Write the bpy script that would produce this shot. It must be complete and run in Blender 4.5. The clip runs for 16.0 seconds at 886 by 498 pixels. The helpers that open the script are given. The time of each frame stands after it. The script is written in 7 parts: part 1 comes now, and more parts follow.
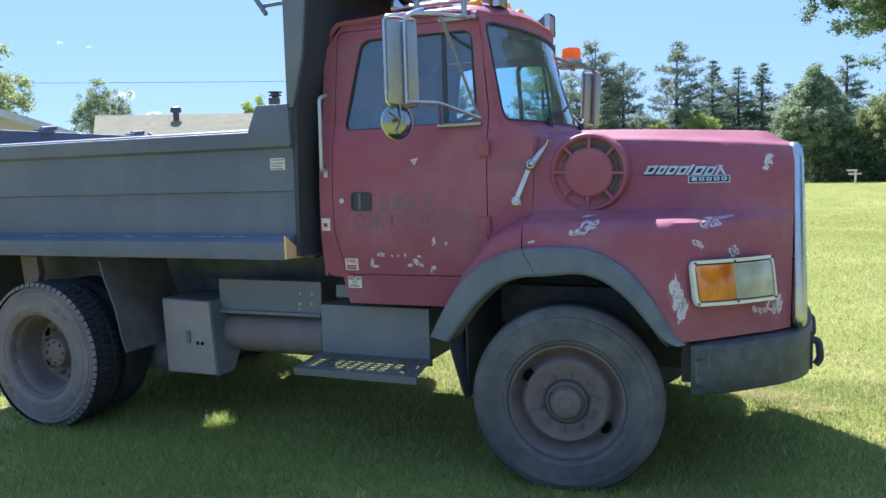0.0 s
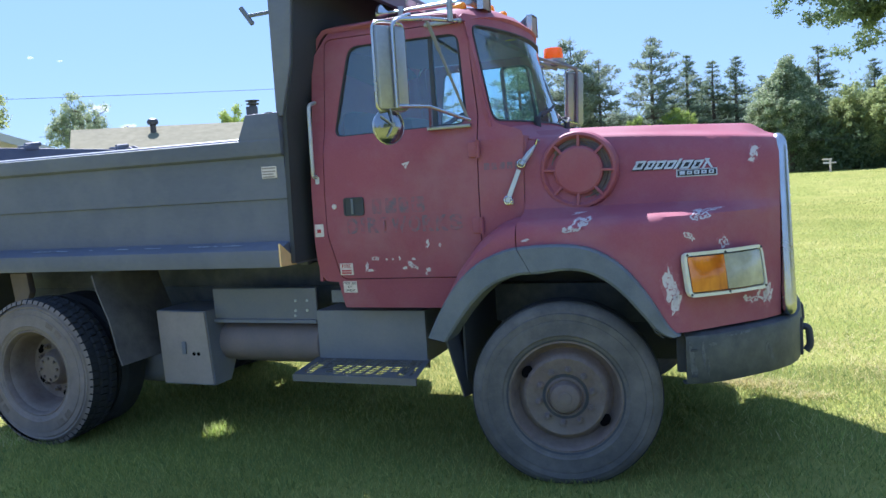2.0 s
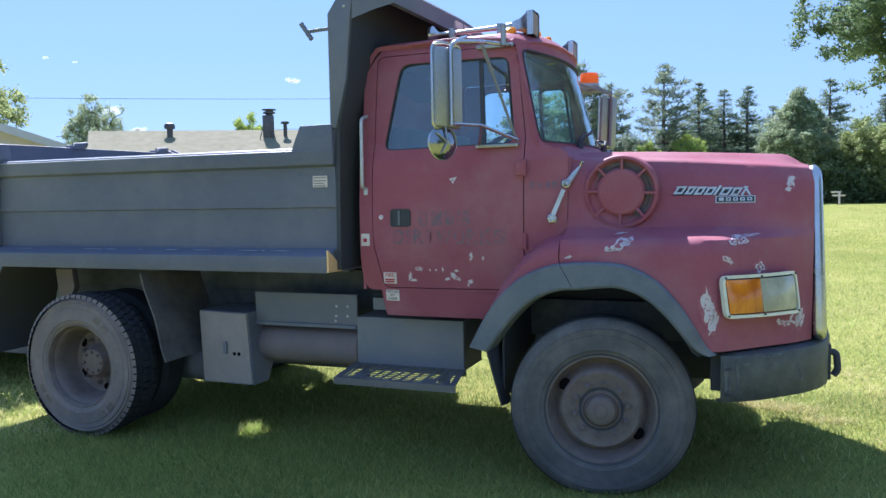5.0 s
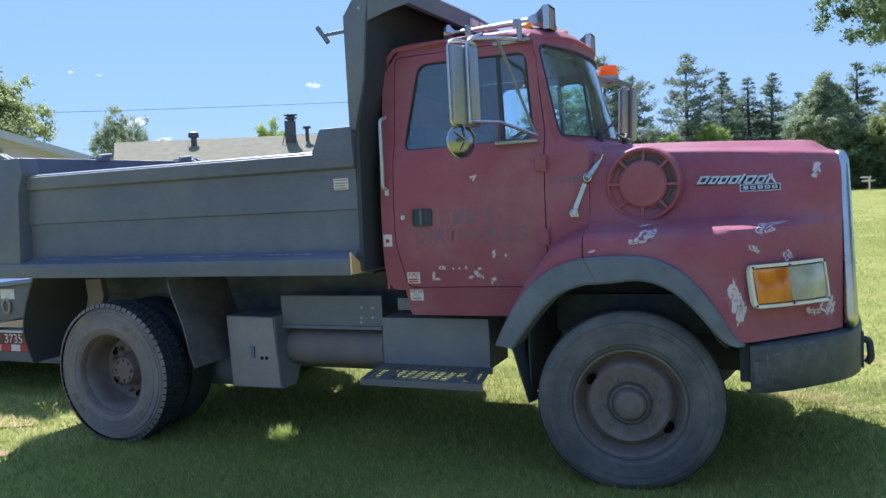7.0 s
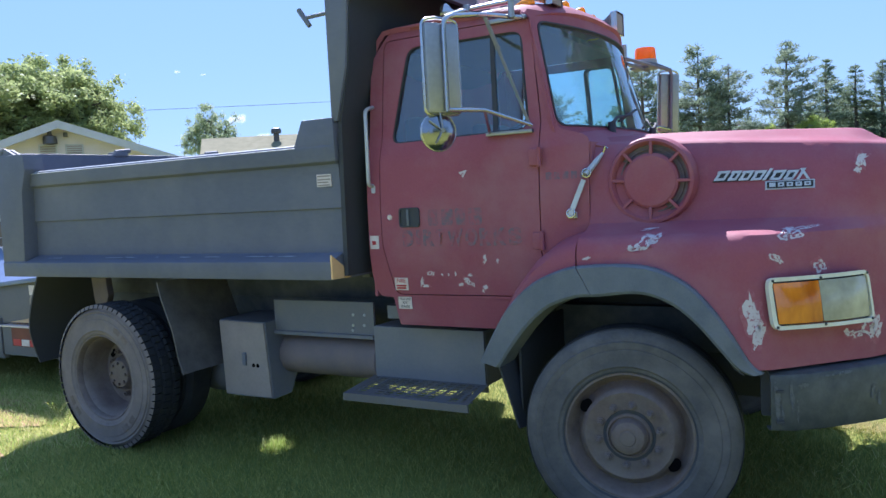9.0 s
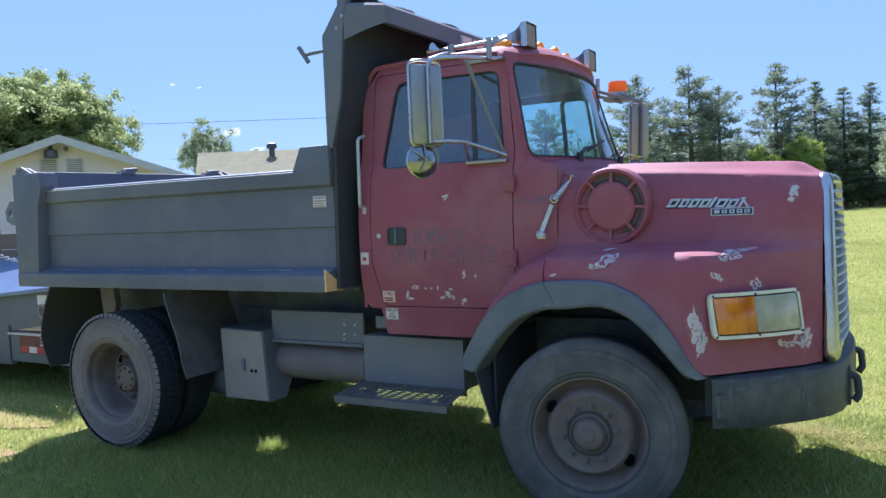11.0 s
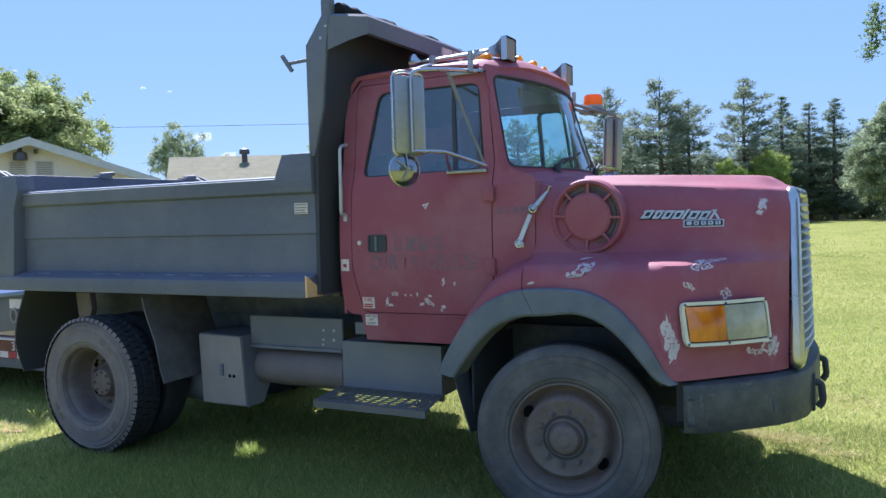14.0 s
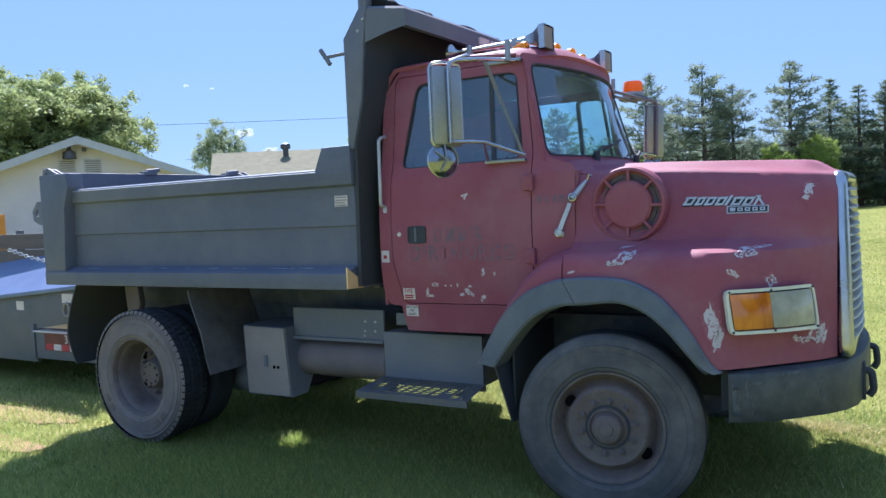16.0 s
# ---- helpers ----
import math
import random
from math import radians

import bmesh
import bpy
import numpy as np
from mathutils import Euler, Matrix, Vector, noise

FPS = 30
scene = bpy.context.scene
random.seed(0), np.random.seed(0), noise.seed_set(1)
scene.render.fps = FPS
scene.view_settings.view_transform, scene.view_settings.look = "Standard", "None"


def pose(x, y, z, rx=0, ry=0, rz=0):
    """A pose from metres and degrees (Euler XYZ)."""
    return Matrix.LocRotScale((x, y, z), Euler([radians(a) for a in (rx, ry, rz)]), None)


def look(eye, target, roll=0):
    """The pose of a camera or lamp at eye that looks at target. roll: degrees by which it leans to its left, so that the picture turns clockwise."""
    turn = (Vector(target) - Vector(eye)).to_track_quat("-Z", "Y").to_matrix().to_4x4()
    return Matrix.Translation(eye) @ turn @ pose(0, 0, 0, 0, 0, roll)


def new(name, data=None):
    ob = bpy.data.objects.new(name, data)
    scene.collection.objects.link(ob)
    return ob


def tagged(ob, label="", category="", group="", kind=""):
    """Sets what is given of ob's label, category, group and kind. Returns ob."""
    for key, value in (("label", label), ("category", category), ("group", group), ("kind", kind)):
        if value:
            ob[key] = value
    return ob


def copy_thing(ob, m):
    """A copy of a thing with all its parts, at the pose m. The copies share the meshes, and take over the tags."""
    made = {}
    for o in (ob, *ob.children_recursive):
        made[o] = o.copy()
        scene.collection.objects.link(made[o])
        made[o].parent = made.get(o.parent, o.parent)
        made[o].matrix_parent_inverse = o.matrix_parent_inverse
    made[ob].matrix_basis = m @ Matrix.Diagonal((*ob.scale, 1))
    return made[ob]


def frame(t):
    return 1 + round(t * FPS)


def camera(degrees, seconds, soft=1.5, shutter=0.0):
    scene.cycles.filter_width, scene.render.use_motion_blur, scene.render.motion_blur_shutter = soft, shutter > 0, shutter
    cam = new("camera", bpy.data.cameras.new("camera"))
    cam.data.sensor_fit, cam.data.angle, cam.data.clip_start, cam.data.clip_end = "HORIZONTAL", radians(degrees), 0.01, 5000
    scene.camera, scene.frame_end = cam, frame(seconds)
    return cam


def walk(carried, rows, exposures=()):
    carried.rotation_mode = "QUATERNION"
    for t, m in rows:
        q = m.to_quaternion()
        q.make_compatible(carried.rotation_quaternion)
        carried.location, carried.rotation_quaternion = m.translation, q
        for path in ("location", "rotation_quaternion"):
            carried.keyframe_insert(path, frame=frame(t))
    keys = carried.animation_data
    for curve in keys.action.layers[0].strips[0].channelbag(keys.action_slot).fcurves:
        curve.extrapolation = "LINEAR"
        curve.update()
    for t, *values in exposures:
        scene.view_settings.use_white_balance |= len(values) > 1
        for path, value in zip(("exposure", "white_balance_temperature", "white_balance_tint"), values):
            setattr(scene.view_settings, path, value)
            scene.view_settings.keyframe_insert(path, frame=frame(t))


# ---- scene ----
cam = camera(59.2, 16.0)
METRES, EYE, TILT, LEAN, TURN = 2.08, 1.76, 0.0, 0.0, 22.7
X0, Y0 = 0.988, -5.267  # the first eye's place; the origin lies under the front axle
ROWS = [
    (0.0, 0.0, 0.0, 0.0, -0.16, -5.53, 1.67),
    (0.5, 0.0206, -0.0009, 0.001, -0.58, -5.76, 2.2),
    (1.0, 0.0211, -0.0012, 0.0024, -0.84, -5.73, 2.86),
    (1.5, 0.0111, -0.004, 0.0002, -1.15, -5.55, 3.46),
    (2.0, -0.0354, -0.023, 0.0009, -1.68, -5.41, 3.65),
    (2.5, -0.1065, -0.0609, 0.0038, -2.3, -5.31, 3.37),
    (3.0, -0.1374, -0.0917, 0.0048, -2.64, -5.14, 2.84),
    (3.5, -0.1433, -0.0982, 0.0022, -2.48, -4.92, 2.11),
    (4.0, -0.1534, -0.1099, 0.0027, -1.85, -4.6, 1.45),
    (6.5, -0.1571, -0.109, 0.0042, 0.03, -3.86, 2.24),
    (7.0, -0.1485, -0.1066, 0.0009, 0.5, -4.2, 3.14),
    (7.5, -0.1014, -0.0811, -0.0008, 1.27, -4.5, 3.81),
    (8.0, 0.0225, -0.0218, -0.0077, 2.66, -4.58, 4.08),
    (8.5, 0.1004, 0.0676, -0.013, 4.75, -4.46, 3.74),
    (9.0, 0.1336, 0.157, -0.0073, 7.2, -4.23, 3.11),
    (11.5, 0.1953, -0.0976, 0.0119, 6.24, -2.74, 2.05),
    (12.0, 0.1922, -0.1015, 0.0121, 5.01, -2.14, 2.04),
    (12.5, 0.1854, -0.1066, 0.0129, 4.22, -1.84, 1.95),
    (13.0, 0.1781, -0.1078, 0.0126, 3.94, -1.86, 1.8),
    (13.5, 0.1763, -0.1093, 0.0128, 4.14, -2.16, 1.69),
    (14.0, 0.1721, -0.1106, 0.0129, 4.7, -2.61, 1.75),
    (14.5, 0.1743, -0.1099, 0.0131, 5.44, -3.02, 1.86),
    (15.0, 0.1771, -0.1059, 0.0106, 6.22, -3.29, 2.09),
    (15.5, 0.1761, -0.1062, 0.0089, 7.02, -3.3, 2.4),
    (16.0, 0.1754, -0.1135, 0.0097, 7.64, -3.12, 2.64),
]
walk(cam, [(t, pose(X0, Y0, EYE, TILT, LEAN, TURN) @ pose(METRES * x, METRES * y, METRES * z, 90 + pitch, roll, yaw)) for t, x, y, z, yaw, pitch, roll in ROWS],
     exposures=[(0.0, 1.98, 5600, 20), (4.0, 1.98, 5600, 20), (7.0, 1.74, 5600, 20), (9.0, 1.9, 5600, 20), (11.5, 1.74, 5600, 20), (16.0, 1.75, 5600, 20)])

from mathutils.bvhtree import BVHTree

# ---- light ----
SUN_AZ, SUN_EL = 38.5, 48.0          # degrees to the left of +y, and above the ground
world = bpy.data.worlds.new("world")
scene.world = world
world.use_nodes = True
wn = world.node_tree.nodes
sky = wn.new("ShaderNodeTexSky")
sky.sky_type, sky.sun_disc = "NISHITA", False
sky.sun_elevation, sky.sun_rotation = radians(SUN_EL), radians(-SUN_AZ)
sky.air_density, sky.dust_density, sky.ozone_density = 1.0, 0.2, 2.5
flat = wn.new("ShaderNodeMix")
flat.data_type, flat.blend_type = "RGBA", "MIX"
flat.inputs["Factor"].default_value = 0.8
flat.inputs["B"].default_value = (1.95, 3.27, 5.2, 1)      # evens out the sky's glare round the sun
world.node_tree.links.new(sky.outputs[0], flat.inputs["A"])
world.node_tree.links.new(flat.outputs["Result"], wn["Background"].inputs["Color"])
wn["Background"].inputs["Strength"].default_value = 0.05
sun = new("sun", bpy.data.lights.new("sun", "SUN"))
sun.data.energy, sun.data.angle, sun.data.color = 3.15, radians(0.53), (1.0, 0.95, 0.88)
sun.matrix_world = look((-31 * 0.62, 31 * 0.78, 36), (0, 0, 0))


# ---- materials ----
def mat(name, c1, c2=None, rough=0.5, metal=0.0, scale=3.0, fine=40.0, bump=0.1, dist=0.01, spec=0.5, coat=0.0, dirt=None, dirt_amt=0.0, dirt_scale=1.2, stretch=(1, 1, 1), span=(0.5, 1.0)):
    """A two-scale procedural surface: colour drifts from c1 to c2, grain in bump and roughness, dirt in patches."""
    m = bpy.data.materials.new(name)
    m.use_nodes = True
    nt = m.node_tree
    N, L = nt.nodes, nt.links
    b = N["Principled BSDF"]
    c2 = c2 or tuple(v * 0.8 for v in c1)
    tc, mp = N.new("ShaderNodeTexCoord"), N.new("ShaderNodeMapping")
    mp.inputs["Scale"].default_value = stretch
    L.new(tc.outputs["Object"], mp.inputs["Vector"])
    n1, n2 = N.new("ShaderNodeTexNoise"), N.new("ShaderNodeTexNoise")
    for n, s, d in ((n1, scale, 5), (n2, fine, 4)):
        n.inputs["Scale"].default_value, n.inputs["Detail"].default_value = s, d
        L.new(mp.outputs[0], n.inputs["Vector"])
    mix = N.new("ShaderNodeMix")
    mix.data_type = "RGBA"
    mix.inputs["A"].default_value, mix.inputs["B"].default_value = (*c1, 1), (*c2, 1)
    add = N.new("ShaderNodeMath")
    add.operation = "MULTIPLY_ADD"
    L.new(n2.outputs["Fac"], add.inputs[0])
    add.inputs[1].default_value = 0.5
    L.new(n1.outputs["Fac"], add.inputs[2])
    rm = N.new("ShaderNodeMapRange")
    rm.inputs["From Min"].default_value, rm.inputs["From Max"].default_value = span
    L.new(add.outputs[0], rm.inputs["Value"])
    L.new(rm.outputs[0], mix.inputs["Factor"])
    col = mix.outputs["Result"]
    if dirt:
        n3, r3, m3 = N.new("ShaderNodeTexNoise"), N.new("ShaderNodeMapRange"), N.new("ShaderNodeMix")
        n3.inputs["Scale"].default_value, n3.inputs["Detail"].default_value, n3.inputs["Roughness"].default_value = dirt_scale, 8, 0.65
        L.new(tc.outputs["Object"], n3.inputs["Vector"])
        r3.inputs["From Min"].default_value, r3.inputs["From Max"].default_value = 0.42, 0.68
        r3.inputs["To Max"].default_value = dirt_amt
        L.new(n3.outputs["Fac"], r3.inputs["Value"])
        m3.data_type = "RGBA"
        m3.inputs["B"].default_value = (*dirt, 1)
        L.new(col, m3.inputs["A"])
        L.new(r3.outputs[0], m3.inputs["Factor"])
        col = m3.outputs["Result"]
    L.new(col, b.inputs["Base Color"])
    rr = N.new("ShaderNodeMapRange")
    rr.inputs["To Min"].default_value, rr.inputs["To Max"].default_value = max(0.02, rough * 0.8), min(1, rough * 1.2)
    L.new(n1.outputs["Fac"], rr.inputs["Value"])
    L.new(rr.outputs[0], b.inputs["Roughness"])
    b.inputs["Metallic"].default_value, b.inputs["Specular IOR Level"].default_value, b.inputs["Coat Weight"].default_value = metal, spec, coat
    b.inputs["Coat Roughness"].default_value = 0.15
    if bump:
        bu = N.new("ShaderNodeBump")
        bu.inputs["Strength"].default_value, bu.inputs["Distance"].default_value = bump, dist
        L.new(n2.outputs["Fac"], bu.inputs["Height"])
        L.new(bu.outputs[0], b.inputs["Normal"])
    return m


def glass(name, tint, rough=0.0, thin=0.85, haze=0.0):
    """Thin pane: part mirror by its angle, part clear tint, under a pale haze."""
    m = bpy.data.materials.new(name)
    m.use_nodes = True
    N, L = m.node_tree.nodes, m.node_tree.links
    N.remove(N["Principled BSDF"])
    tr, gl, fr, mx = N.new("ShaderNodeBsdfTransparent"), N.new("ShaderNodeBsdfGlossy"), N.new("ShaderNodeFresnel"), N.new("ShaderNodeMixShader")
    tr.inputs["Color"].default_value = (*tint, 1)
    gl.inputs["Roughness"].default_value = rough
    gl.inputs["Color"].default_value = (0.85, 0.97, 1.0, 1)
    fr.inputs["IOR"].default_value = thin
    # a thin, uneven pale film that paints the haze of reflected sky
    co, no, ra = N.new("ShaderNodeTexCoord"), N.new("ShaderNodeTexNoise"), N.new("ShaderNodeMapRange")
    du, film = N.new("ShaderNodeBsdfDiffuse"), N.new("ShaderNodeMixShader")
    no.inputs["Scale"].default_value, no.inputs["Detail"].default_value = 5.0, 6.0
    ra.inputs["From Min"].default_value, ra.inputs["From Max"].default_value = 0.3, 0.7
    ra.inputs["To Min"].default_value, ra.inputs["To Max"].default_value = haze * 0.6, haze * 1.4
    du.inputs["Color"].default_value = (0.6, 0.64, 0.66, 1)
    L.new(co.outputs["Object"], no.inputs["Vector"])
    L.new(no.outputs[0], ra.inputs[0])
    L.new(ra.outputs[0], film.inputs[0])
    L.new(tr.outputs[0], film.inputs[1])
    L.new(du.outputs[0], film.inputs[2])
    L.new(fr.outputs[0], mx.inputs[0])
    L.new(film.outputs[0], mx.inputs[1])
    L.new(gl.outputs[0], mx.inputs[2])
    L.new(mx.outputs[0], N["Material Output"].inputs["Surface"])
    return m


def leaf_mat(name, c1, c2, c3):
    """Leaves: colour by clump, some light let through."""
    m = bpy.data.materials.new(name)
    m.use_nodes = True
    N, L = m.node_tree.nodes, m.node_tree.links
    b = N["Principled BSDF"]
    ge, ra = N.new("ShaderNodeNewGeometry"), N.new("ShaderNodeValToRGB")
    ra.color_ramp.elements[0].color, ra.color_ramp.elements[1].color = (*c1, 1), (*c3, 1)
    e = ra.color_ramp.elements.new(0.5)
    e.color = (*c2, 1)
    L.new(ge.outputs["Random Per Island"], ra.inputs[0])
    L.new(ra.outputs[0], b.inputs["Base Color"])
    b.inputs["Roughness"].default_value = 0.55
    b.inputs["Specular IOR Level"].default_value = 0.15
    tl, mx = N.new("ShaderNodeBsdfTranslucent"), N.new("ShaderNodeMixShader")
    L.new(ra.outputs[0], tl.inputs["Color"])
    mx.inputs[0].default_value = 0.5
    L.new(b.outputs[0], mx.inputs[1])
    L.new(tl.outputs[0], mx.inputs[2])
    L.new(mx.outputs[0], N["Material Output"].inputs["Surface"])
    return m


def lens(name, colour, deep):
    """Coloured lamp plastic that lets the light behind it through."""
    m = mat(name, colour, deep, rough=0.15, scale=9, fine=120, bump=0.1, dist=0.002, coat=0.5)
    N, L = m.node_tree.nodes, m.node_tree.links
    tl, mx = N.new("ShaderNodeBsdfTranslucent"), N.new("ShaderNodeMixShader")
    tl.inputs["Color"].default_value = (*colour, 1)
    mx.inputs[0].default_value = 0.5
    L.new(N["Principled BSDF"].outputs[0], mx.inputs[1])
    L.new(tl.outputs[0], mx.inputs[2])
    L.new(mx.outputs[0], N["Material Output"].inputs["Surface"])
    return m


RED = mat("faded_red_paint", (0.337, 0.095, 0.127), (0.272, 0.075, 0.103), rough=0.6, scale=1.6, fine=90, bump=0.03, dist=0.002, spec=0.22, dirt=(0.37, 0.19, 0.21), dirt_amt=0.5, dirt_scale=2.2)
BLACK = mat("dusty_black_paint", (0.1, 0.11, 0.155), (0.13, 0.14, 0.185), rough=0.6, scale=1.3, fine=30, bump=0.06, dist=0.004, dirt=(0.25, 0.245, 0.265), dirt_amt=0.45, dirt_scale=1.0, stretch=(0.6, 1, 1.6))
FRAME = mat("dusty_chassis_black", (0.13, 0.147, 0.195), (0.185, 0.192, 0.225), rough=0.7, scale=4, fine=60, bump=0.15, dist=0.004, dirt=(0.25, 0.228, 0.215), dirt_amt=0.5)
BOXMAT = mat("dusty_grey_box_paint", (0.34, 0.285, 0.27), (0.26, 0.225, 0.215), rough=0.65, scale=5, fine=50, bump=0.08, dist=0.003, dirt=(0.4, 0.35, 0.3), dirt_amt=0.5)
RUST = mat("brown_dusty_tank", (0.22, 0.175, 0.17), (0.17, 0.145, 0.15), rough=0.75, scale=6, fine=60, bump=0.1, dist=0.004)
PLASTIC = mat("weathered_grey_plastic", (0.14, 0.157, 0.185), (0.1, 0.114, 0.137), rough=0.55, scale=5, fine=120, bump=0.08, dist=0.002, dirt=(0.23, 0.23, 0.235), dirt_amt=0.4, dirt_scale=4)
RUBBER = mat("dusty_tyre_rubber", (0.205, 0.168, 0.158), (0.14, 0.118, 0.114), rough=0.85, scale=5, fine=70, bump=0.12, dist=0.003, dirt=(0.28, 0.23, 0.205), dirt_amt=0.7, dirt_scale=3)
TYREDARK = mat("black_tyre_rubber", (0.1, 0.095, 0.096), (0.07, 0.067, 0.07), rough=0.75, scale=5, fine=70, bump=0.12, dist=0.003, dirt=(0.2, 0.18, 0.168), dirt_amt=0.65, dirt_scale=4)
# tread and inner tyre colour, darkened to carry the wheel well's shade
TREADRUB = mat("shade_dark_tread_rubber", (0.026, 0.028, 0.034), (0.018, 0.02, 0.025), rough=0.9, scale=8, fine=70, bump=0.15, dist=0.003)
WHEELMAT = mat("dusty_painted_steel_wheel", (0.18, 0.132, 0.118), (0.095, 0.075, 0.071), rough=0.6, scale=6, fine=70, bump=0.1, dist=0.002, dirt=(0.24, 0.2, 0.175), dirt_amt=0.6, dirt_scale=5)
STEPMAT = mat("dark_worn_step_steel", (0.09, 0.093, 0.105), (0.125, 0.125, 0.133), rough=0.48, scale=6, fine=70, bump=0.1, dist=0.003, dirt=(0.19, 0.175, 0.165), dirt_amt=0.5)
PLATE = mat("dull_grey_plate", (0.17, 0.18, 0.205), (0.215, 0.215, 0.23), rough=0.6, scale=5, fine=50, bump=0.08, dist=0.003, dirt=(0.24, 0.22, 0.21), dirt_amt=0.4)
BUMPER = mat("scuffed_dark_bumper", (0.058, 0.067, 0.078), (0.042, 0.049, 0.058), rough=0.5, scale=4, fine=90, bump=0.06, dist=0.002, dirt=(0.16, 0.165, 0.165), dirt_amt=0.5, dirt_scale=6)
CHROME = mat("chrome", (0.58, 0.58, 0.58), (0.45, 0.45, 0.46), rough=0.26, metal=1.0, scale=6, fine=60, bump=0.02, dist=0.001)
BRACE = mat("weathered_grey_pipe", (0.25, 0.24, 0.235), (0.17, 0.165, 0.165), rough=0.5, scale=12, fine=80, bump=0.06, dist=0.002)
MIRROR = mat("mirror_glass", (0.5, 0.51, 0.53), (0.46, 0.47, 0.49), rough=0.05, metal=1.0, scale=6, bump=0)
SPOTCHROME = mat("worn_spot_mirror_chrome", (0.36, 0.38, 0.41), (0.27, 0.285, 0.3), rough=0.16, metal=1.0, scale=14, fine=40, bump=0.2, dist=0.006, dirt=(0.2, 0.2, 0.19), dirt_amt=0.5, dirt_scale=9)
DULLCHROME = mat("hazy_chrome", (0.4, 0.41, 0.43), (0.33, 0.34, 0.355), rough=0.45, metal=0.9, scale=5, fine=40, bump=0.02, dist=0.001)
ALU = mat("bright_aluminium", (0.6, 0.61, 0.63), (0.45, 0.46, 0.48), rough=0.4, metal=0.35, scale=10, fine=100, bump=0.03, dist=0.001)
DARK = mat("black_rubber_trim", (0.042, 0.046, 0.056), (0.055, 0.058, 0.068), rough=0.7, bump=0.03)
INTERIOR = mat("grey_cab_trim", (0.16, 0.165, 0.18), (0.22, 0.22, 0.225), rough=0.8, bump=0.05)
# the drift to deep amber paints the bright and dim parts inside the lamp
AMBER = mat("amber_lens", (0.93, 0.3, 0.012), (0.4, 0.075, 0.004), rough=0.1, scale=3, fine=8, bump=0.03, dist=0.002, coat=0.7, span=(0.6, 0.95), stretch=(1.6, 1.6, 0.7))
ORANGE = lens("orange_beacon_lens", (0.95, 0.3, 0.035), (0.88, 0.24, 0.025))
MARKER = lens("amber_marker_lens", (0.95, 0.5, 0.03), (0.9, 0.4, 0.02))
HAZYLENS = mat("cloudy_headlamp_lens", (0.5, 0.48, 0.38), (0.26, 0.255, 0.21), rough=0.12, scale=4, fine=13, bump=0.03, dist=0.002, coat=0.8, span=(0.6, 0.95))
CREAMTRIM = mat("yellowed_white_bezel", (0.8, 0.77, 0.65), (0.68, 0.64, 0.5), rough=0.4, scale=9, bump=0.03)
PRIMER = mat("bare_primer_patch", (0.6, 0.53, 0.55), (0.34, 0.09, 0.125), rough=0.7, scale=55, fine=160, bump=0.1, dist=0.001, span=(0.8, 0.94))
STICKER = mat("white_sticker", (0.75, 0.68, 0.66), (0.62, 0.52, 0.5), rough=0.5, scale=25, bump=0.02)
STICKRED = mat("red_sticker_ink", (0.5, 0.03, 0.05), rough=0.5, bump=0)
INTAKE = mat("grimy_grey_intake_mesh", (0.17, 0.125, 0.145), (0.1, 0.08, 0.095), rough=0.6)
GHOST = mat("faded_teal_lettering", (0.14, 0.108, 0.142), (0.33, 0.082, 0.115), rough=0.5, scale=20, fine=90, bump=0.02, span=(0.58, 0.92))
TAN = mat("sand_coloured_tone", (0.92, 0.6, 0.28), (0.84, 0.52, 0.24), rough=0.6, scale=9)
GREYBASE = mat("grey_beacon_base", (0.4, 0.39, 0.39), (0.32, 0.31, 0.31), rough=0.5, scale=9)
# pale steel of the bolts, also the painted glint along the rim
EDGE = mat("pale_steel_and_rim_glint", (0.55, 0.56, 0.58), (0.4, 0.41, 0.43), rough=0.4, metal=0.2, scale=3, fine=40, bump=0.05, dist=0.001)
TARP = mat("dark_tarp_and_bed_inside", (0.03, 0.032, 0.037), (0.02, 0.021, 0.025), rough=1.0, spec=0.1, scale=8, fine=120, bump=0.4, dist=0.004)
# near black that stands for the shade inside holes and gaps
HOLE = mat("painted_opening_dark", (0.006, 0.006, 0.007), (0.004, 0.004, 0.005), rough=1.0, spec=0.0, bump=0)
BLACKINK = mat("black_ink", (0.02, 0.02, 0.022), rough=0.5, bump=0)
GLASS = glass("window_glass", (0.6, 0.93, 0.92), thin=1.95, haze=0.11)
SIDEGLASS = glass("side_window_glass", (0.74, 0.9, 0.96), thin=2.15, haze=0.05)


# ---- mesh tools ----
def link(name, bm, material, parent=None, label="", sharp=35):
    me = bpy.data.meshes.new(name)
    bm.to_mesh(me)
    bm.free()
    me.materials.append(material)
    me.shade_smooth()
    me.set_sharp_from_angle(angle=radians(sharp))
    ob = new(name, me)
    if parent:
        ob.parent = parent
    if label:
        ob["label"] = label
    return ob


def part(name, bm, material, parent, label=""):
    return link(name, bm, material, parent, label)


def thing(name, label, category, group="", kind=""):
    return tagged(new(name), label, category, group, kind)


def raw(name, verts, faces, material, parent=None, smooth=False):
    me = bpy.data.meshes.new(name)
    me.from_pydata(verts, [], faces)
    me.materials.append(material)
    if smooth:
        me.shade_smooth()
    ob = new(name, me)
    if parent:
        ob.parent = parent
    return ob


